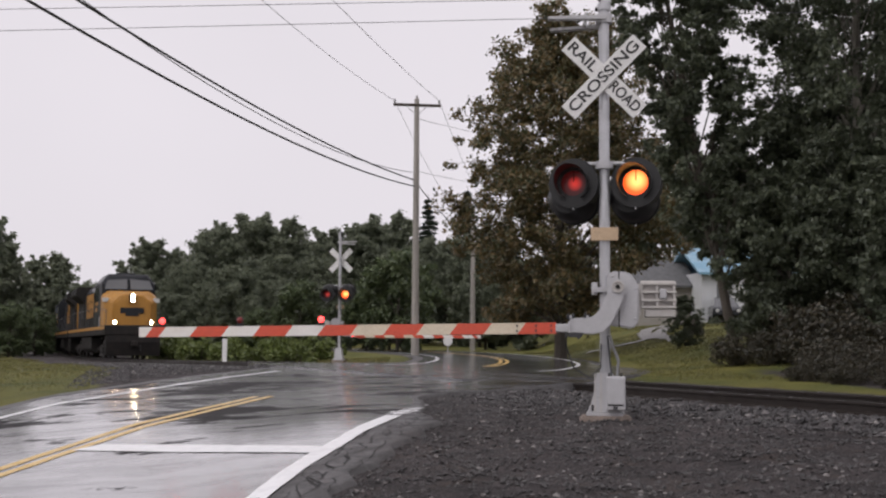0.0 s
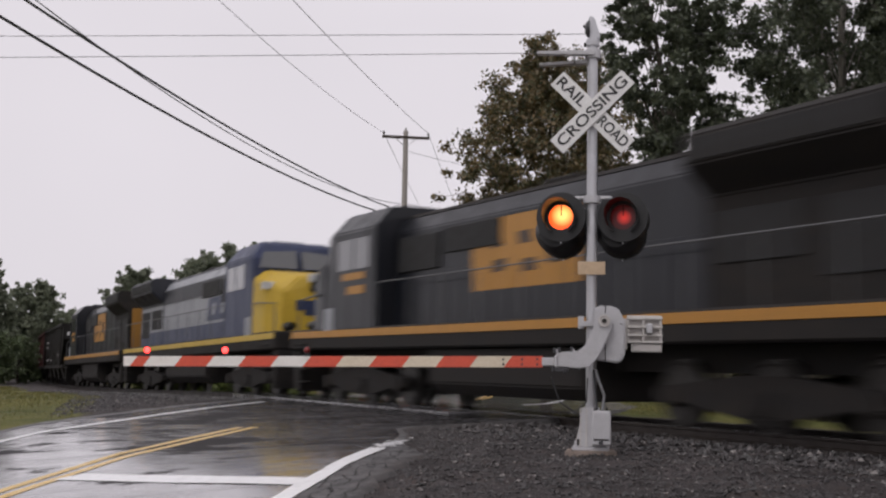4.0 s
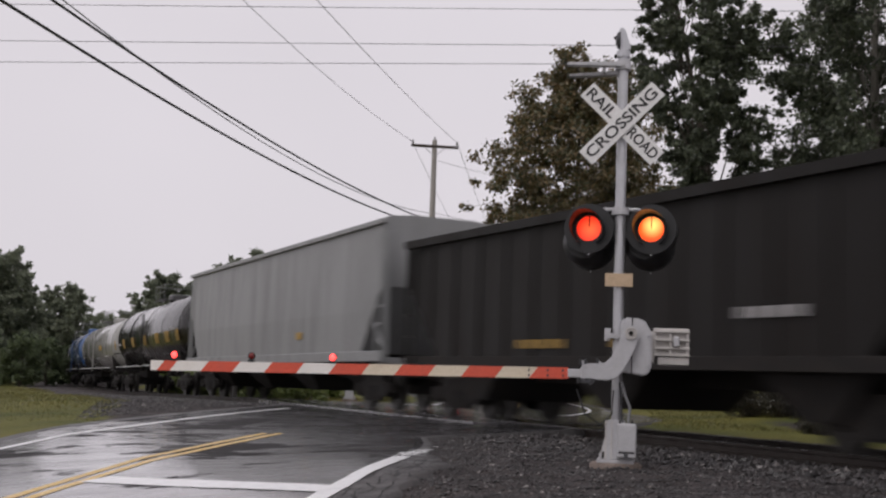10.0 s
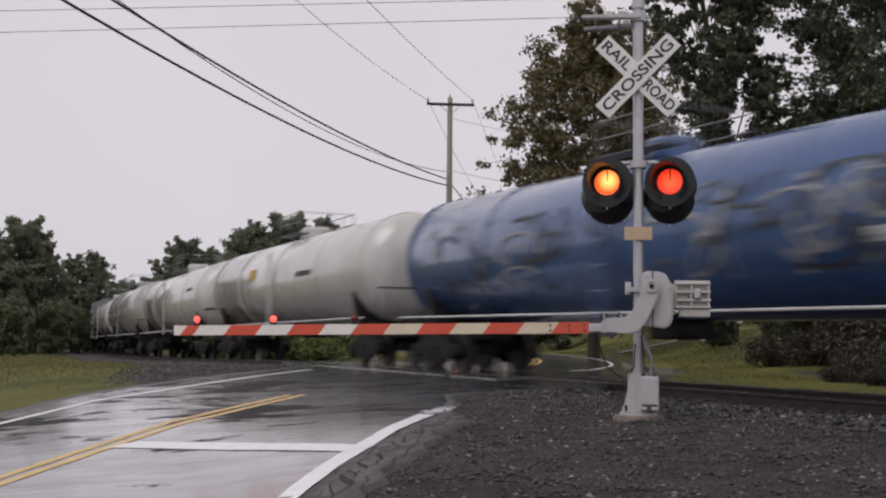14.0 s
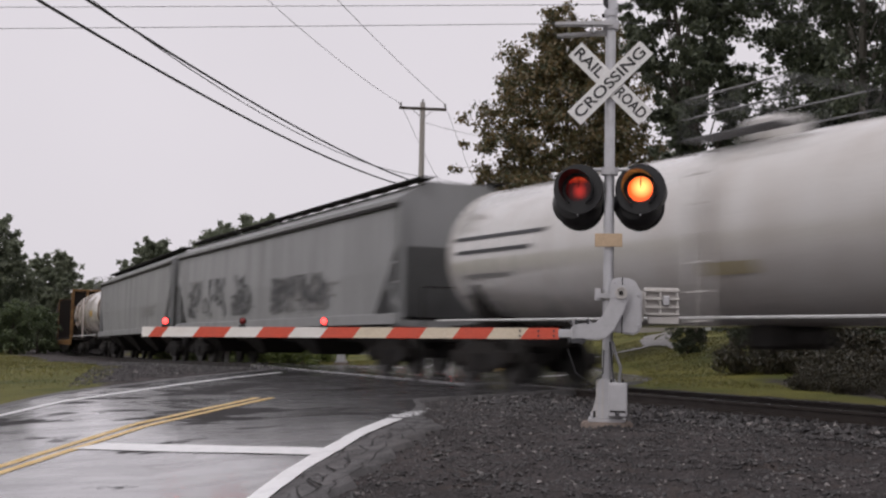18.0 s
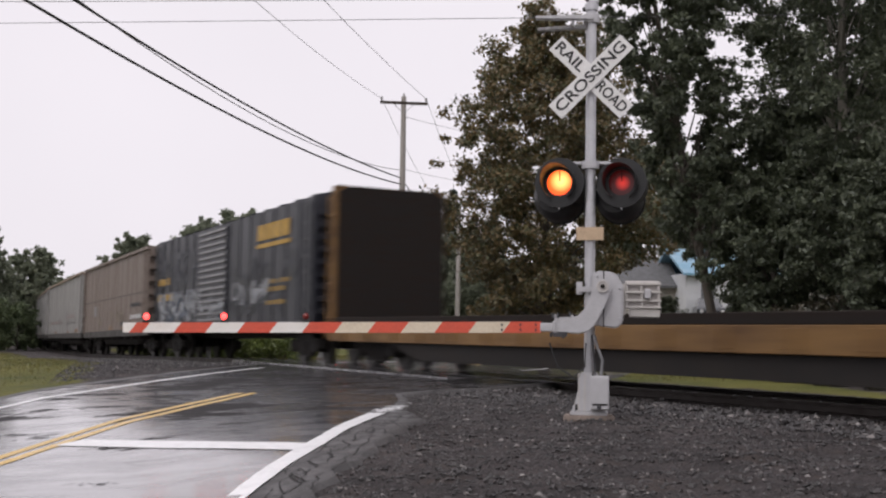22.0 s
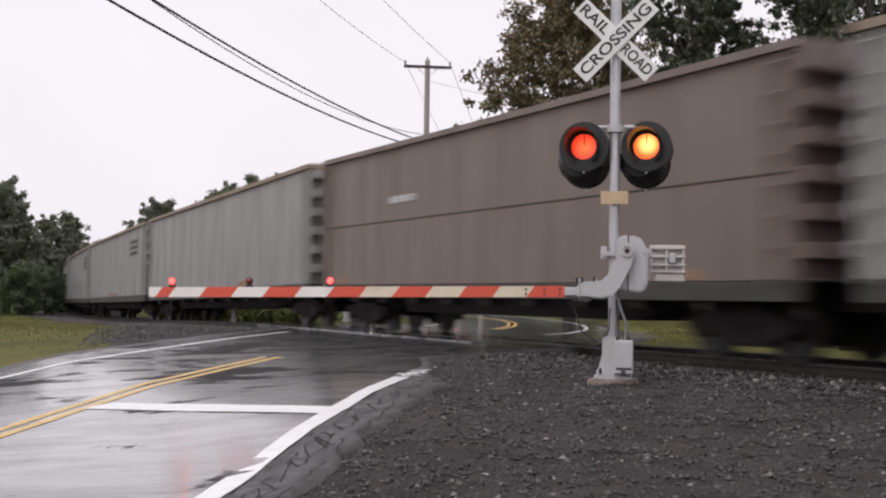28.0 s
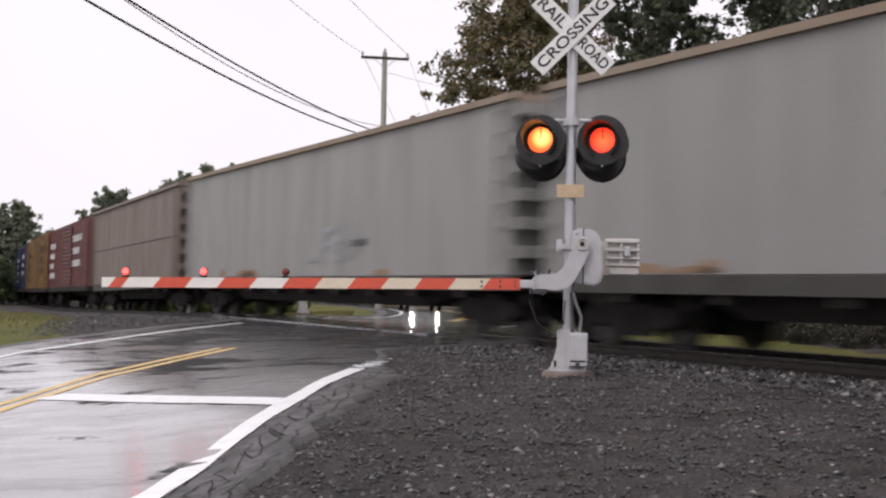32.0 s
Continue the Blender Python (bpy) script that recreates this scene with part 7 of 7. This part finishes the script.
def gate_arm(m, length=5.28):
    """Striped arm reaching along -x from the crank."""
    g = thing("gate_arm", "lowered red and white striped crossing gate arm with lamps", "gate arm", "gate arms", m)
    part("arm_clamp", Solid().box(-0.11, 0.08, -0.03, 0.03, -0.05, 0.05, 0.01).box(0.04, 0.10, -0.05, 0.05, -0.065, 0.075, 0.01), M["signgrey"], g, "bolted arm clamp")
    w = 0.4065
    x, red, i = -0.10, True, 0
    # slanted stripes
    while x > -length:
        x2 = max(-length, x - (w if i < 12 else 0.17))
        h0 = 0.066 - 0.004 * i / 12
        sl = 0.10
        a, b = x, x2
        s = Solid().prism([(a + (sl / 2 if i else 0), h0), (a - (sl / 2 if i else 0), -h0), (b - sl / 2 if x2 > -length else b, -h0), (b + sl / 2 if x2 > -length else b, h0)], "y", -0.022, 0.022)
        part("red_stripe" if red else "white_stripe", s, M["armred"] if red else M["armcream"] if i < 6 else M["armwhite"], g)
        x, red, i = x2, not red, i + 1
    for xx in (-0.16, -0.34, -0.56):
        for zz in (-0.03, 0.03):
            piece("arm_bolt", xx - 0.012, xx + 0.012, -0.03, -0.021, zz - 0.012, zz + 0.012, M["darkgrey"], g)
    return g


def arm_lamp(g, x):
    body = part("arm_lamp", Solid().box(x - 0.04, x + 0.04, -0.03, 0.03, 0.062, 0.09, 0.004).cyl((x, 0.135), "y", 0.046, -0.012, 0.012, 16), M["lampblack"], g, "small red arm lamp")
    return part("lamp_globe", cached("small_globe", lambda: globe_mesh(0.042)), None, body, "small red lamp, lit on one half", at=pose(x, 0, 0.135))


NEAR_POSE = (2.0, 14.35, 9.0)
FAR_POSE = (-4.2, 48.5, 180 + 9.0)


def build_signals():
    blink = []
    for (x, y, turn), near in ((NEAR_POSE, True), (FAR_POSE, False)):
        m = pose(x, y, ground_at(x, y) if near else 0.5, 0, 0, -turn)
        _, lamps = crossing_signal(m, near)
        g = gate_arm(m @ pose(-0.46, -0.41, 1.085 if near else 1.035, 0, -0.85 if near else 0, 0))
        for globe, side, place in lamps:
            # seen from the near road, +1 is the lamp on the right
            blink.append((globe, side, place))
        steady = arm_lamp(g, -4.98)
        for xx, side in ((-3.98, -1), (-2.95, 1)):
            blink.append((arm_lamp(g, xx), side, (xx, 0, 0.135)))
        if not near:
            for o in (steady,):
                o.matrix_local = o.matrix_local @ pose(0, 0, 0, 0, 0, 180)
    return blink


# ================= poles, wires, house =================
def utility_pole(x, y, z0, height, label, arms=True):
    p = thing("utility_pole", label, "utility pole", "utility poles", pose(x, y, z0, 0, 0, 8))
    part("shaft", Solid().cyl((0, 0), "z", 0.21, -0.4, height, 14, 0.13), M["wood_pole"], p, smooth=True)
    if arms:
        ca = part("crossarm", Solid().box(-1.25, 1.25, -0.14, -0.03, height - 0.42, height - 0.28), M["darkwood"], p)
        part("brace", Solid().tube([(-0.6, -0.08, height - 0.35), (0, -0.1, height - 0.9)], 0.02).tube([(0.6, -0.08, height - 0.35), (0, -0.1, height - 0.9)], 0.02), M["signgrey"], p)
        for xx in (-1.18, 1.18):
            part("insulator", Solid().lathe("z", [(height - 0.28, 0.03), (height - 0.2, 0.05), (height - 0.15, 0.075), (height - 0.06, 0.06), (height - 0.02, 0.02)], (xx, -0.085), 10), M["signgrey"], ca)
        part("insulator", Solid().lathe("z", [(height, 0.03), (height + 0.12, 0.07), (height + 0.2, 0.03)], (0, 0), 10), M["signgrey"], p)
    return p


def wire(name, a, b, sag, r, mat, label):
    a, b = Vector(a), Vector(b)
    pts = [a.lerp(b, i / 24) - Vector((0, 0, 4 * sag * (i / 24) * (1 - i / 24))) for i in range(25)]
    tagged(new(name, Solid().tube(pts, r, 5).mesh(name, mat)), label, "cable", "overhead wires")


def build_poles():
    px, py, ph = -1.45, 62.0, 13.44
    utility_pole(px, py, 0.6, ph, "weathered grey timber utility pole with crossarm")
    utility_pole(2.1, 85, 0.8, 9.6, "slim far utility pole beside the road", True)
    top = 0.6 + ph
    for nm, a, b, sag, r, mt in [
        ("power_wire", (px - 1.18, py, 13.95), (-12.4, 12, 15.8), 1.18, 0.012, "wire_thin"),
        ("power_wire", (px + 1.18, py, 13.95), (-8.0, 12, 12.5), 0.45, 0.012, "wire_thin"),
        ("telephone_cable", (px - 0.1, py, 9.40), (-10.7, 12, 8.9), 0.89, 0.035, "wire"),
        ("telephone_cable", (px - 0.1, py, 9.73), (-12.0, 12, 10.5), 0.9, 0.035, "wire"),
        ("telephone_cable", (px - 0.2, py, 10.14), (-13.0, 12, 12.5), 1.95, 0.018, "wire_thin"),
        ("power_wire", (px + 1.18, py, top - 0.05), (3.2, 85, 10.3), 0.4, 0.012, "wire_thin"),
        ("power_wire", (px - 1.18, py, top - 0.05), (1.0, 85, 10.3), 0.4, 0.012, "wire_thin"),
        ("telephone_cable", (px, py, 9.6), (2.1, 85, 8.6), 0.4, 0.03, "wire"),
        ("service_wire", (px, py, 13.0), (9.0, 80, 14.6), 0.3, 0.012, "wire_thin"),
        ("service_wire", (px, py, 10.2), (9.0, 80, 11.4), 0.3, 0.012, "wire_thin"),
        ("line_wire", (-40, 40, 12.1), (40, 40, 14.1), 0.1, 0.012, "wire_thin"),
        ("line_wire", (-40, 40, 11.24), (40, 40, 13.6), 0.1, 0.012, "wire_thin"),
        ("line_wire", (-40, 40, 13.45), (40, 40, 15.3), 0.1, 0.012, "wire_thin"),
    ]:
        wire(nm, a, b, sag, r, M[mt], "thick black cable slung between poles" if r > 0.03 else "thin grey overhead wire")


def build_house():
    x, y = 18.6, 79.0
    h = thing("house", "white sided house with a faded blue roof", "house", m=pose(x, y, 3.0, 0, 0, 8))
    part("wall", Solid().box(-2.6, 3.6, -3.0, 3.0, -1.5, 2.7), M["siding"], h)
    part("roof", Solid().prism([(-3.4, 2.55), (0, 4.3), (3.4, 2.55), (3.4, 2.7), (0, 4.48), (-3.4, 2.7)], "x", -2.9, 3.9), M["roof_blue"], h, "faded blue roof")
    for i in range(12):
        z = -0.2 + i * 0.24
        piece("siding_board", -2.6, 3.6, -3.03, -2.99, z, z + 0.225, M["siding"], h)
    for xx in (-1.6, 1.2):
        w = part("window", Solid().box(xx, xx + 0.9, -3.06, -3.0, 0.9, 2.0), M["glassdark"], h)
        part("frame", Solid().box(xx - 0.08, xx + 0.98, -3.07, -3.0, 0.82, 0.9).box(xx - 0.08, xx + 0.98, -3.07, -3.0, 2.0, 2.08), M["siding"], w)
    s = thing("shed", "low grey-roofed shed beside the house", "shed", m=pose(14.4, 80.0, 2.6, 0, 0, 5))
    part("wall", Solid().box(-2.0, 1.6, -2.5, 2.5, -1.5, 2.4), M["wood_pole"], s)
    part("roof", Solid().prism([(-2.9, 2.2), (0, 4.0), (2.9, 2.2), (2.9, 2.35), (0, 4.15), (-2.9, 2.35)], "x", -2.3, 1.9), M["shingle"], s, "grey shingle roof")
    parked_car(pose(17.5, 74.0, ground_at(17.5, 74.0), 0, 0, 262), "dark parked car beside the house", M["suvdark"], False)
    # gravel drive: two wheel tracks
    for nm, pts in (("driveway", [(7.3, 60.3), (8.8, 59.6), (9.66, 58.9), (10.3, 59.3), (10.5, 61.5), (10.9, 64.5), (12.0, 69.2), (14.2, 74.5)]), ("driveway", [(10.6, 54.2), (10.9, 56.2), (10.7, 58.5), (11.2, 62.0), (12.1, 65.7), (13.2, 70.0)])):
        pts = [Vector((*p, 0)) for p in pts]
        fine = [pts[i].lerp(pts[i + 1], k / 6) for i in range(len(pts) - 1) for k in range(6)] + [pts[-1]]
        v = []
        for i, p in enumerate(fine):
            d = (fine[min(i + 1, len(fine) - 1)] - fine[max(0, i - 1)]).normalized()
            n = Vector((-d.y, d.x, 0)) * (0.36 + 0.08 * math.sin(i * 1.7))
            for q in (p + n, p - n):
                v.append((q.x, q.y, ground_at(q.x, q.y) + 0.06))
        tagged(new(nm, raw_mesh(nm, v, [(2 * i, 2 * i + 1, 2 * i + 3, 2 * i + 2) for i in range(len(fine) - 1)], M["drive"])), "pale gravel wheel track across the lawn", "driveway", kind="structure")
    st = thing("tree_stump", "short brown rotten tree stump on the lawn", "stump", m=pose(12.4, 58.5, ground_at(12.4, 58.5)))
    part("wood", Solid().lathe("z", [(-0.1, 0.55), (0.15, 0.42), (0.45, 0.3), (0.75, 0.18), (0.8, 0.02)], n=9), M["bark"], st)
    po = thing("marker_post", "white marker post beside the track", "post", m=pose(-8.4, 46.0, 0.48))
    part("shaft", Solid().box(-0.09, 0.09, -0.03, 0.03, -0.2, 0.92, 0.01), M["signwhite"], po)
    bx = thing("relay_box", "small pale roadside box on a post", "box", m=pose(7.4, 104, ground_at(7.4, 104)))
    part("case", Solid().box(-0.9, 0.9, -0.4, 0.4, 0.0, 0.75, 0.03), M["signgrey"], bx)
    sn = thing("road_sign", "round pale road sign on a post", "sign", m=pose(0.3, 75, 0.5))
    part("post", Solid().cyl((0, 0), "z", 0.03, -0.2, 0.8, 8), M["signgrey"], sn)
    part("disc", Solid().cyl((0, 0.75), "y", 0.3, -0.05, -0.03, 20), M["signwhite"], sn)


def parked_car(m, label, paint, lit):
    c = thing("car", label, "car", m=m)
    body = Solid().loft([[(x, -w, 0.35), (x, w, 0.35), (x, w, z1), (x, w - 0.08, z1 + 0.08), (x, -w + 0.08, z1 + 0.08), (x, -w, z1)] for x, w, z1 in ((-2.25, 0.75, 0.75), (-2.05, 0.88, 0.88), (-0.9, 0.91, 0.95), (1.0, 0.91, 0.92), (2.0, 0.88, 0.80), (2.28, 0.70, 0.62))])
    part("body", body, paint, c, bevel=0.03)
    part("cabin", Solid().loft([[(-2.0, -0.72, 0.95), (-2.0, 0.72, 0.95), (1.15, 0.76, 0.95), (1.15, -0.76, 0.95)], [(-1.5, -0.62, 1.5), (-1.5, 0.62, 1.5), (0.35, 0.62, 1.5), (0.35, -0.62, 1.5)]]), M["glassdark"], c, "dark glazed cabin", bevel=0.03)
    part("roof", Solid().box(-1.45, 0.3, -0.6, 0.6, 1.48, 1.53, 0.02), paint, c)
    for xx in (-1.4, 1.4):
        for yy in (-0.8, 0.8):
            w = part("wheel", Solid().cyl((xx, 0.33), "y", 0.33, yy - 0.1, yy + 0.1, 18), M["tyre"], c)
            part("rim", Solid().cyl((xx, 0.33), "y", 0.2, yy - 0.105, yy + 0.105, 14), M["aluminium"], w)
    for yy in (-0.62, 0.62):
        part("headlight", Solid().cyl((yy, 0.68), "x", 0.10, 2.1, 2.29, 14), M["carlamp"] if lit else M["mark_white"], c, "lit headlight" if lit else "")
    part("bumper", Solid().box(2.2, 2.36, -0.8, 0.8, 0.38, 0.56, 0.03), paint, c)
    return c


def build_verge():
    """Loose stones on the gravel and the ballast shoulder."""
    rng = np.random.default_rng(3)
    base = np.array([(1, 0, 0), (-1, 0, 0), (0, 1, 0), (0, -1, 0), (0, 0, 1), (0, 0, -1)], float)
    tri = [(0, 2, 4), (2, 1, 4), (1, 3, 4), (3, 0, 4), (2, 0, 5), (1, 2, 5), (3, 1, 5), (0, 3, 5)]

    def scatter(name, label, s0, s1, l0, l1, n, lo, hi):
        s, l = rng.uniform(s0, s1, n), rng.uniform(l0, l1, n)
        P = np.array([on_track(a, b)[:2] for a, b in zip(s, l)])
        d = road_dist(P[:, 0], P[:, 1])
        yy = P[:, 1]
        wide = np.where(P[:, 0] > np.interp(yy, RY, RX), road_right(yy) + np.interp(yy, [14.5, 16.5], [0.45, 0.1]), HALF + 0.55 + 1.5 * smooth01((yy - 13) / 9) * (1 - smooth01((yy - 36) / 8)))
        P = P[(d > wide) & (P[:, 0] > -6.6 - (P[:, 1] - 20) * 0.25 - 30 * (l > -5))]
        z, _, _, d = terrain(P[:, 0], P[:, 1])
        z = z + relief(P[:, 0], P[:, 1]) * 0.042 * np.clip((d - HALF - 0.3) / 0.8, 0, 1)
        n = len(P)
        k = lo + (hi - lo) * rng.random(n) ** 2.5
        q = base[None] * (k[:, None] * rng.uniform(0.6, 1.25, (n, 3)))[:, None, :] * (0.7 + 0.6 * rng.random((n, 6, 1)))
        w = rng.uniform(0, 6.28, n)
        cw, sw = np.cos(w)[:, None], np.sin(w)[:, None]
        q = np.stack([q[..., 0], q[..., 1] * cw - q[..., 2] * sw, q[..., 1] * sw + q[..., 2] * cw], -1)
        a = rng.uniform(0, 6.28, n)
        c, sn = np.cos(a)[:, None], np.sin(a)[:, None]
        q = np.stack([q[..., 0] * c - q[..., 1] * sn + P[:, :1], q[..., 0] * sn + q[..., 1] * c + P[:, 1:2], q[..., 2] * 0.7 + (z + k * 0.15)[:, None]], -1)
        V = q.reshape(-1, 3).tolist()
        F = (np.arange(n)[:, None, None] * 6 + np.array(tri)[None]).reshape(-1, 3).tolist()
        tagged(new(name, raw_mesh(name, V, F, M["stone"])), label, "stones", kind="stuff")

    scatter("ballast", "dark angular ballast stones beside the rails", -16, 50, -3.9, -0.95, 34000, 0.02, 0.062)
    scatter("ballast", "dark angular ballast stones beside the rails", -14, 90, 1.0, 2.6, 6000, 0.015, 0.05)
    scatter("ballast", "dark angular ballast stones between the rails", -14, 90, -0.7, 0.7, 5000, 0.015, 0.05)
    scatter("gravel_stones", "loose dark gravel on the verge", -6, 17, -12.3, -3.2, 95000, 0.005, 0.03)
    scatter("gravel_stones", "loose grey gravel between track and road", 22, 56, -9, -3.2, 26000, 0.012, 0.05)


def build_grass():
    """Short wet grass on the verge and the lawn."""
    rng = np.random.default_rng(9)

    def patch(n, x0, x1, y0, y1, tall):
        x, y = rng.uniform(x0, x1, n), rng.uniform(y0, y1, n)
        z, s, lat, d = terrain(x, y)
        wave = np.array([noise.noise(Vector((a * 0.25, b * 0.25, 3))) for a, b in zip(x, y)])
        ok = (d > HALF + 1.6) & ((x < 8.4 + wave) | (lat > 11.5) | (lat < 0)) & ((lat > 4.4 + 0.8 * wave) | ((lat < -4.6 + 0.8 * wave) & (x < -6.2 - (y - 20) * 0.25 + 1.5 * wave))) & (wave > -0.35)
        x, y, z, wave = x[ok], y[ok], z[ok], wave[ok]
        m = len(x)
        a, h = rng.uniform(0, 6.28, m), tall * (0.5 + 0.7 * rng.random(m)) * (1 + wave)
        w = 0.005 + 0.0004 * y
        lean = rng.normal(size=(m, 2)) * 0.35 * h[:, None]
        V = np.stack([np.stack([x - w * np.cos(a), y - w * np.sin(a), z - 0.02], 1), np.stack([x + w * np.cos(a), y + w * np.sin(a), z - 0.02], 1), np.stack([x + lean[:, 0], y + lean[:, 1], z + h], 1)], 1).reshape(-1, 3)
        F = (np.arange(m)[:, None] * 3 + np.arange(3)).tolist()
        tagged(new("grass", raw_mesh("grass", V.tolist(), F, M["grassblade"])), "yellow-green wet grass", "grass", kind="stuff")

    patch(60000, -34, -7, 24, 78, 0.055)
    patch(50000, 5, 22, 28, 75, 0.06)
    patch(16000, -9, 3, 36, 60, 0.08)


# ================= motion =================
BEAT, RIGHT_ON, LEFT_ON = 1.125, 0.90, 1.465


def changes(side):
    """Times at which a lamp goes on and off: the right-hand lamps and the left-hand ones by turns."""
    on, off = (RIGHT_ON, LEFT_ON) if side > 0 else (LEFT_ON, RIGHT_ON)
    return sorted([(on + BEAT * k, True) for k in range(-3, 29)] + [(off + BEAT * k, False) for k in range(-3, 29)])


def held(steps, place):
    """Rows that hold each angle until its step, and turn within a thirtieth of a second or so."""
    rows, now = [], steps[0][1]
    last = -99
    for t, ang in steps[1:]:
        n = max(round(t * FPS), last)
        if n < 0 or n + 1 > 32 * FPS:
            now, last = ang, n + 1
            continue
        if not rows:
            rows.append((0.0, pose(*place, now)))
        if n > last and n > 0 and n / FPS > rows[-1][0]:
            rows.append((n / FPS, pose(*place, now)))
        rows.append(((n + 1) / FPS, pose(*place, ang)))
        now, last = ang, n + 1
    if rows[-1][0] < 32:
        rows.append((32.0, rows[-1][1]))
    return rows


def drum_rows(side, place):
    """The drum of a large lamp: dark, fading, half lit and lit sides lie 88 degrees apart."""
    steps = [(-9, 0)]
    for t, on in changes(side):
        steps += [(t - 0.035, 88), (t - 0.02, 176), (t + 0.05, 264)] if on else [(t - 0.02, 176), (t + 0.19, 88), (t + 0.315, 0)]
    return held(steps, place)


def globe_rows(side, place):
    """Half turns of a small arm lamp."""
    steps = [(-9, 180)]
    for t, on in changes(side):
        steps += [(t - 0.034 + k * 0.0334, (180 if on else 0) + 60 * (k + 1)) for k in range(3)]
        if on:
            steps.append((steps[-1][0] + 0.04, 360))
    flat, turn_, prev = [], 0, None
    for t, a in steps:
        if prev is not None and a < prev - 100:
            turn_ += 360
        flat.append((t, a + turn_))
        prev = a
    return held(flat, place)


def car_rows():
    stops = [(0, 0.0), (20, 0.0), (24.5, 34.0), (25.5, 39.5), (28.4, 42.5), (30, 52.0), (31, 60.5), (32, 67.0)]
    far = u_at_y(117.0)
    rows = []
    for t in (0, 10, 20, 21, 22, 23, 24, 24.5, 25, 25.5, 26.5, 27.5, 28.4, 29, 29.5, 30, 30.5, 31, 31.5, 32):
        u = far - float(np.interp(t, [s[0] for s in stops], [s[1] for s in stops]))
        x, y, h = float(np.interp(u, _uu, RX)), float(np.interp(u, _uu, RY)), float(np.interp(u, _uu, RH))
        x, y = x - 1.4 * math.cos(h), y + 1.4 * math.sin(h)
        z = float(road_z([x], [y])[0])
        rows.append((t, pose(x, y, z, 0, 0, -90 - math.degrees(h))))
    return rows


def motions():
    for car, front, rear, back in TRAIN:
        walk(car, [(t, car_row(t, front, rear, back)) for t in range(0, 33)])
    for globe, side, place in BLINK:
        walk(globe, drum_rows(side, place) if "drum" in globe.name else globe_rows(side, place))
    walk(ROAD_CAR, car_rows())


build_ground()
build_road()
build_track()
TRAIN = build_train()
BLINK = build_signals()
build_poles()
build_house()
ROAD_CAR = parked_car(pose(0, 0, 0), "silver car with lit headlights waiting for the train", M["carpaint"], True)
build_trees()
build_verge()
build_grass()
motions()
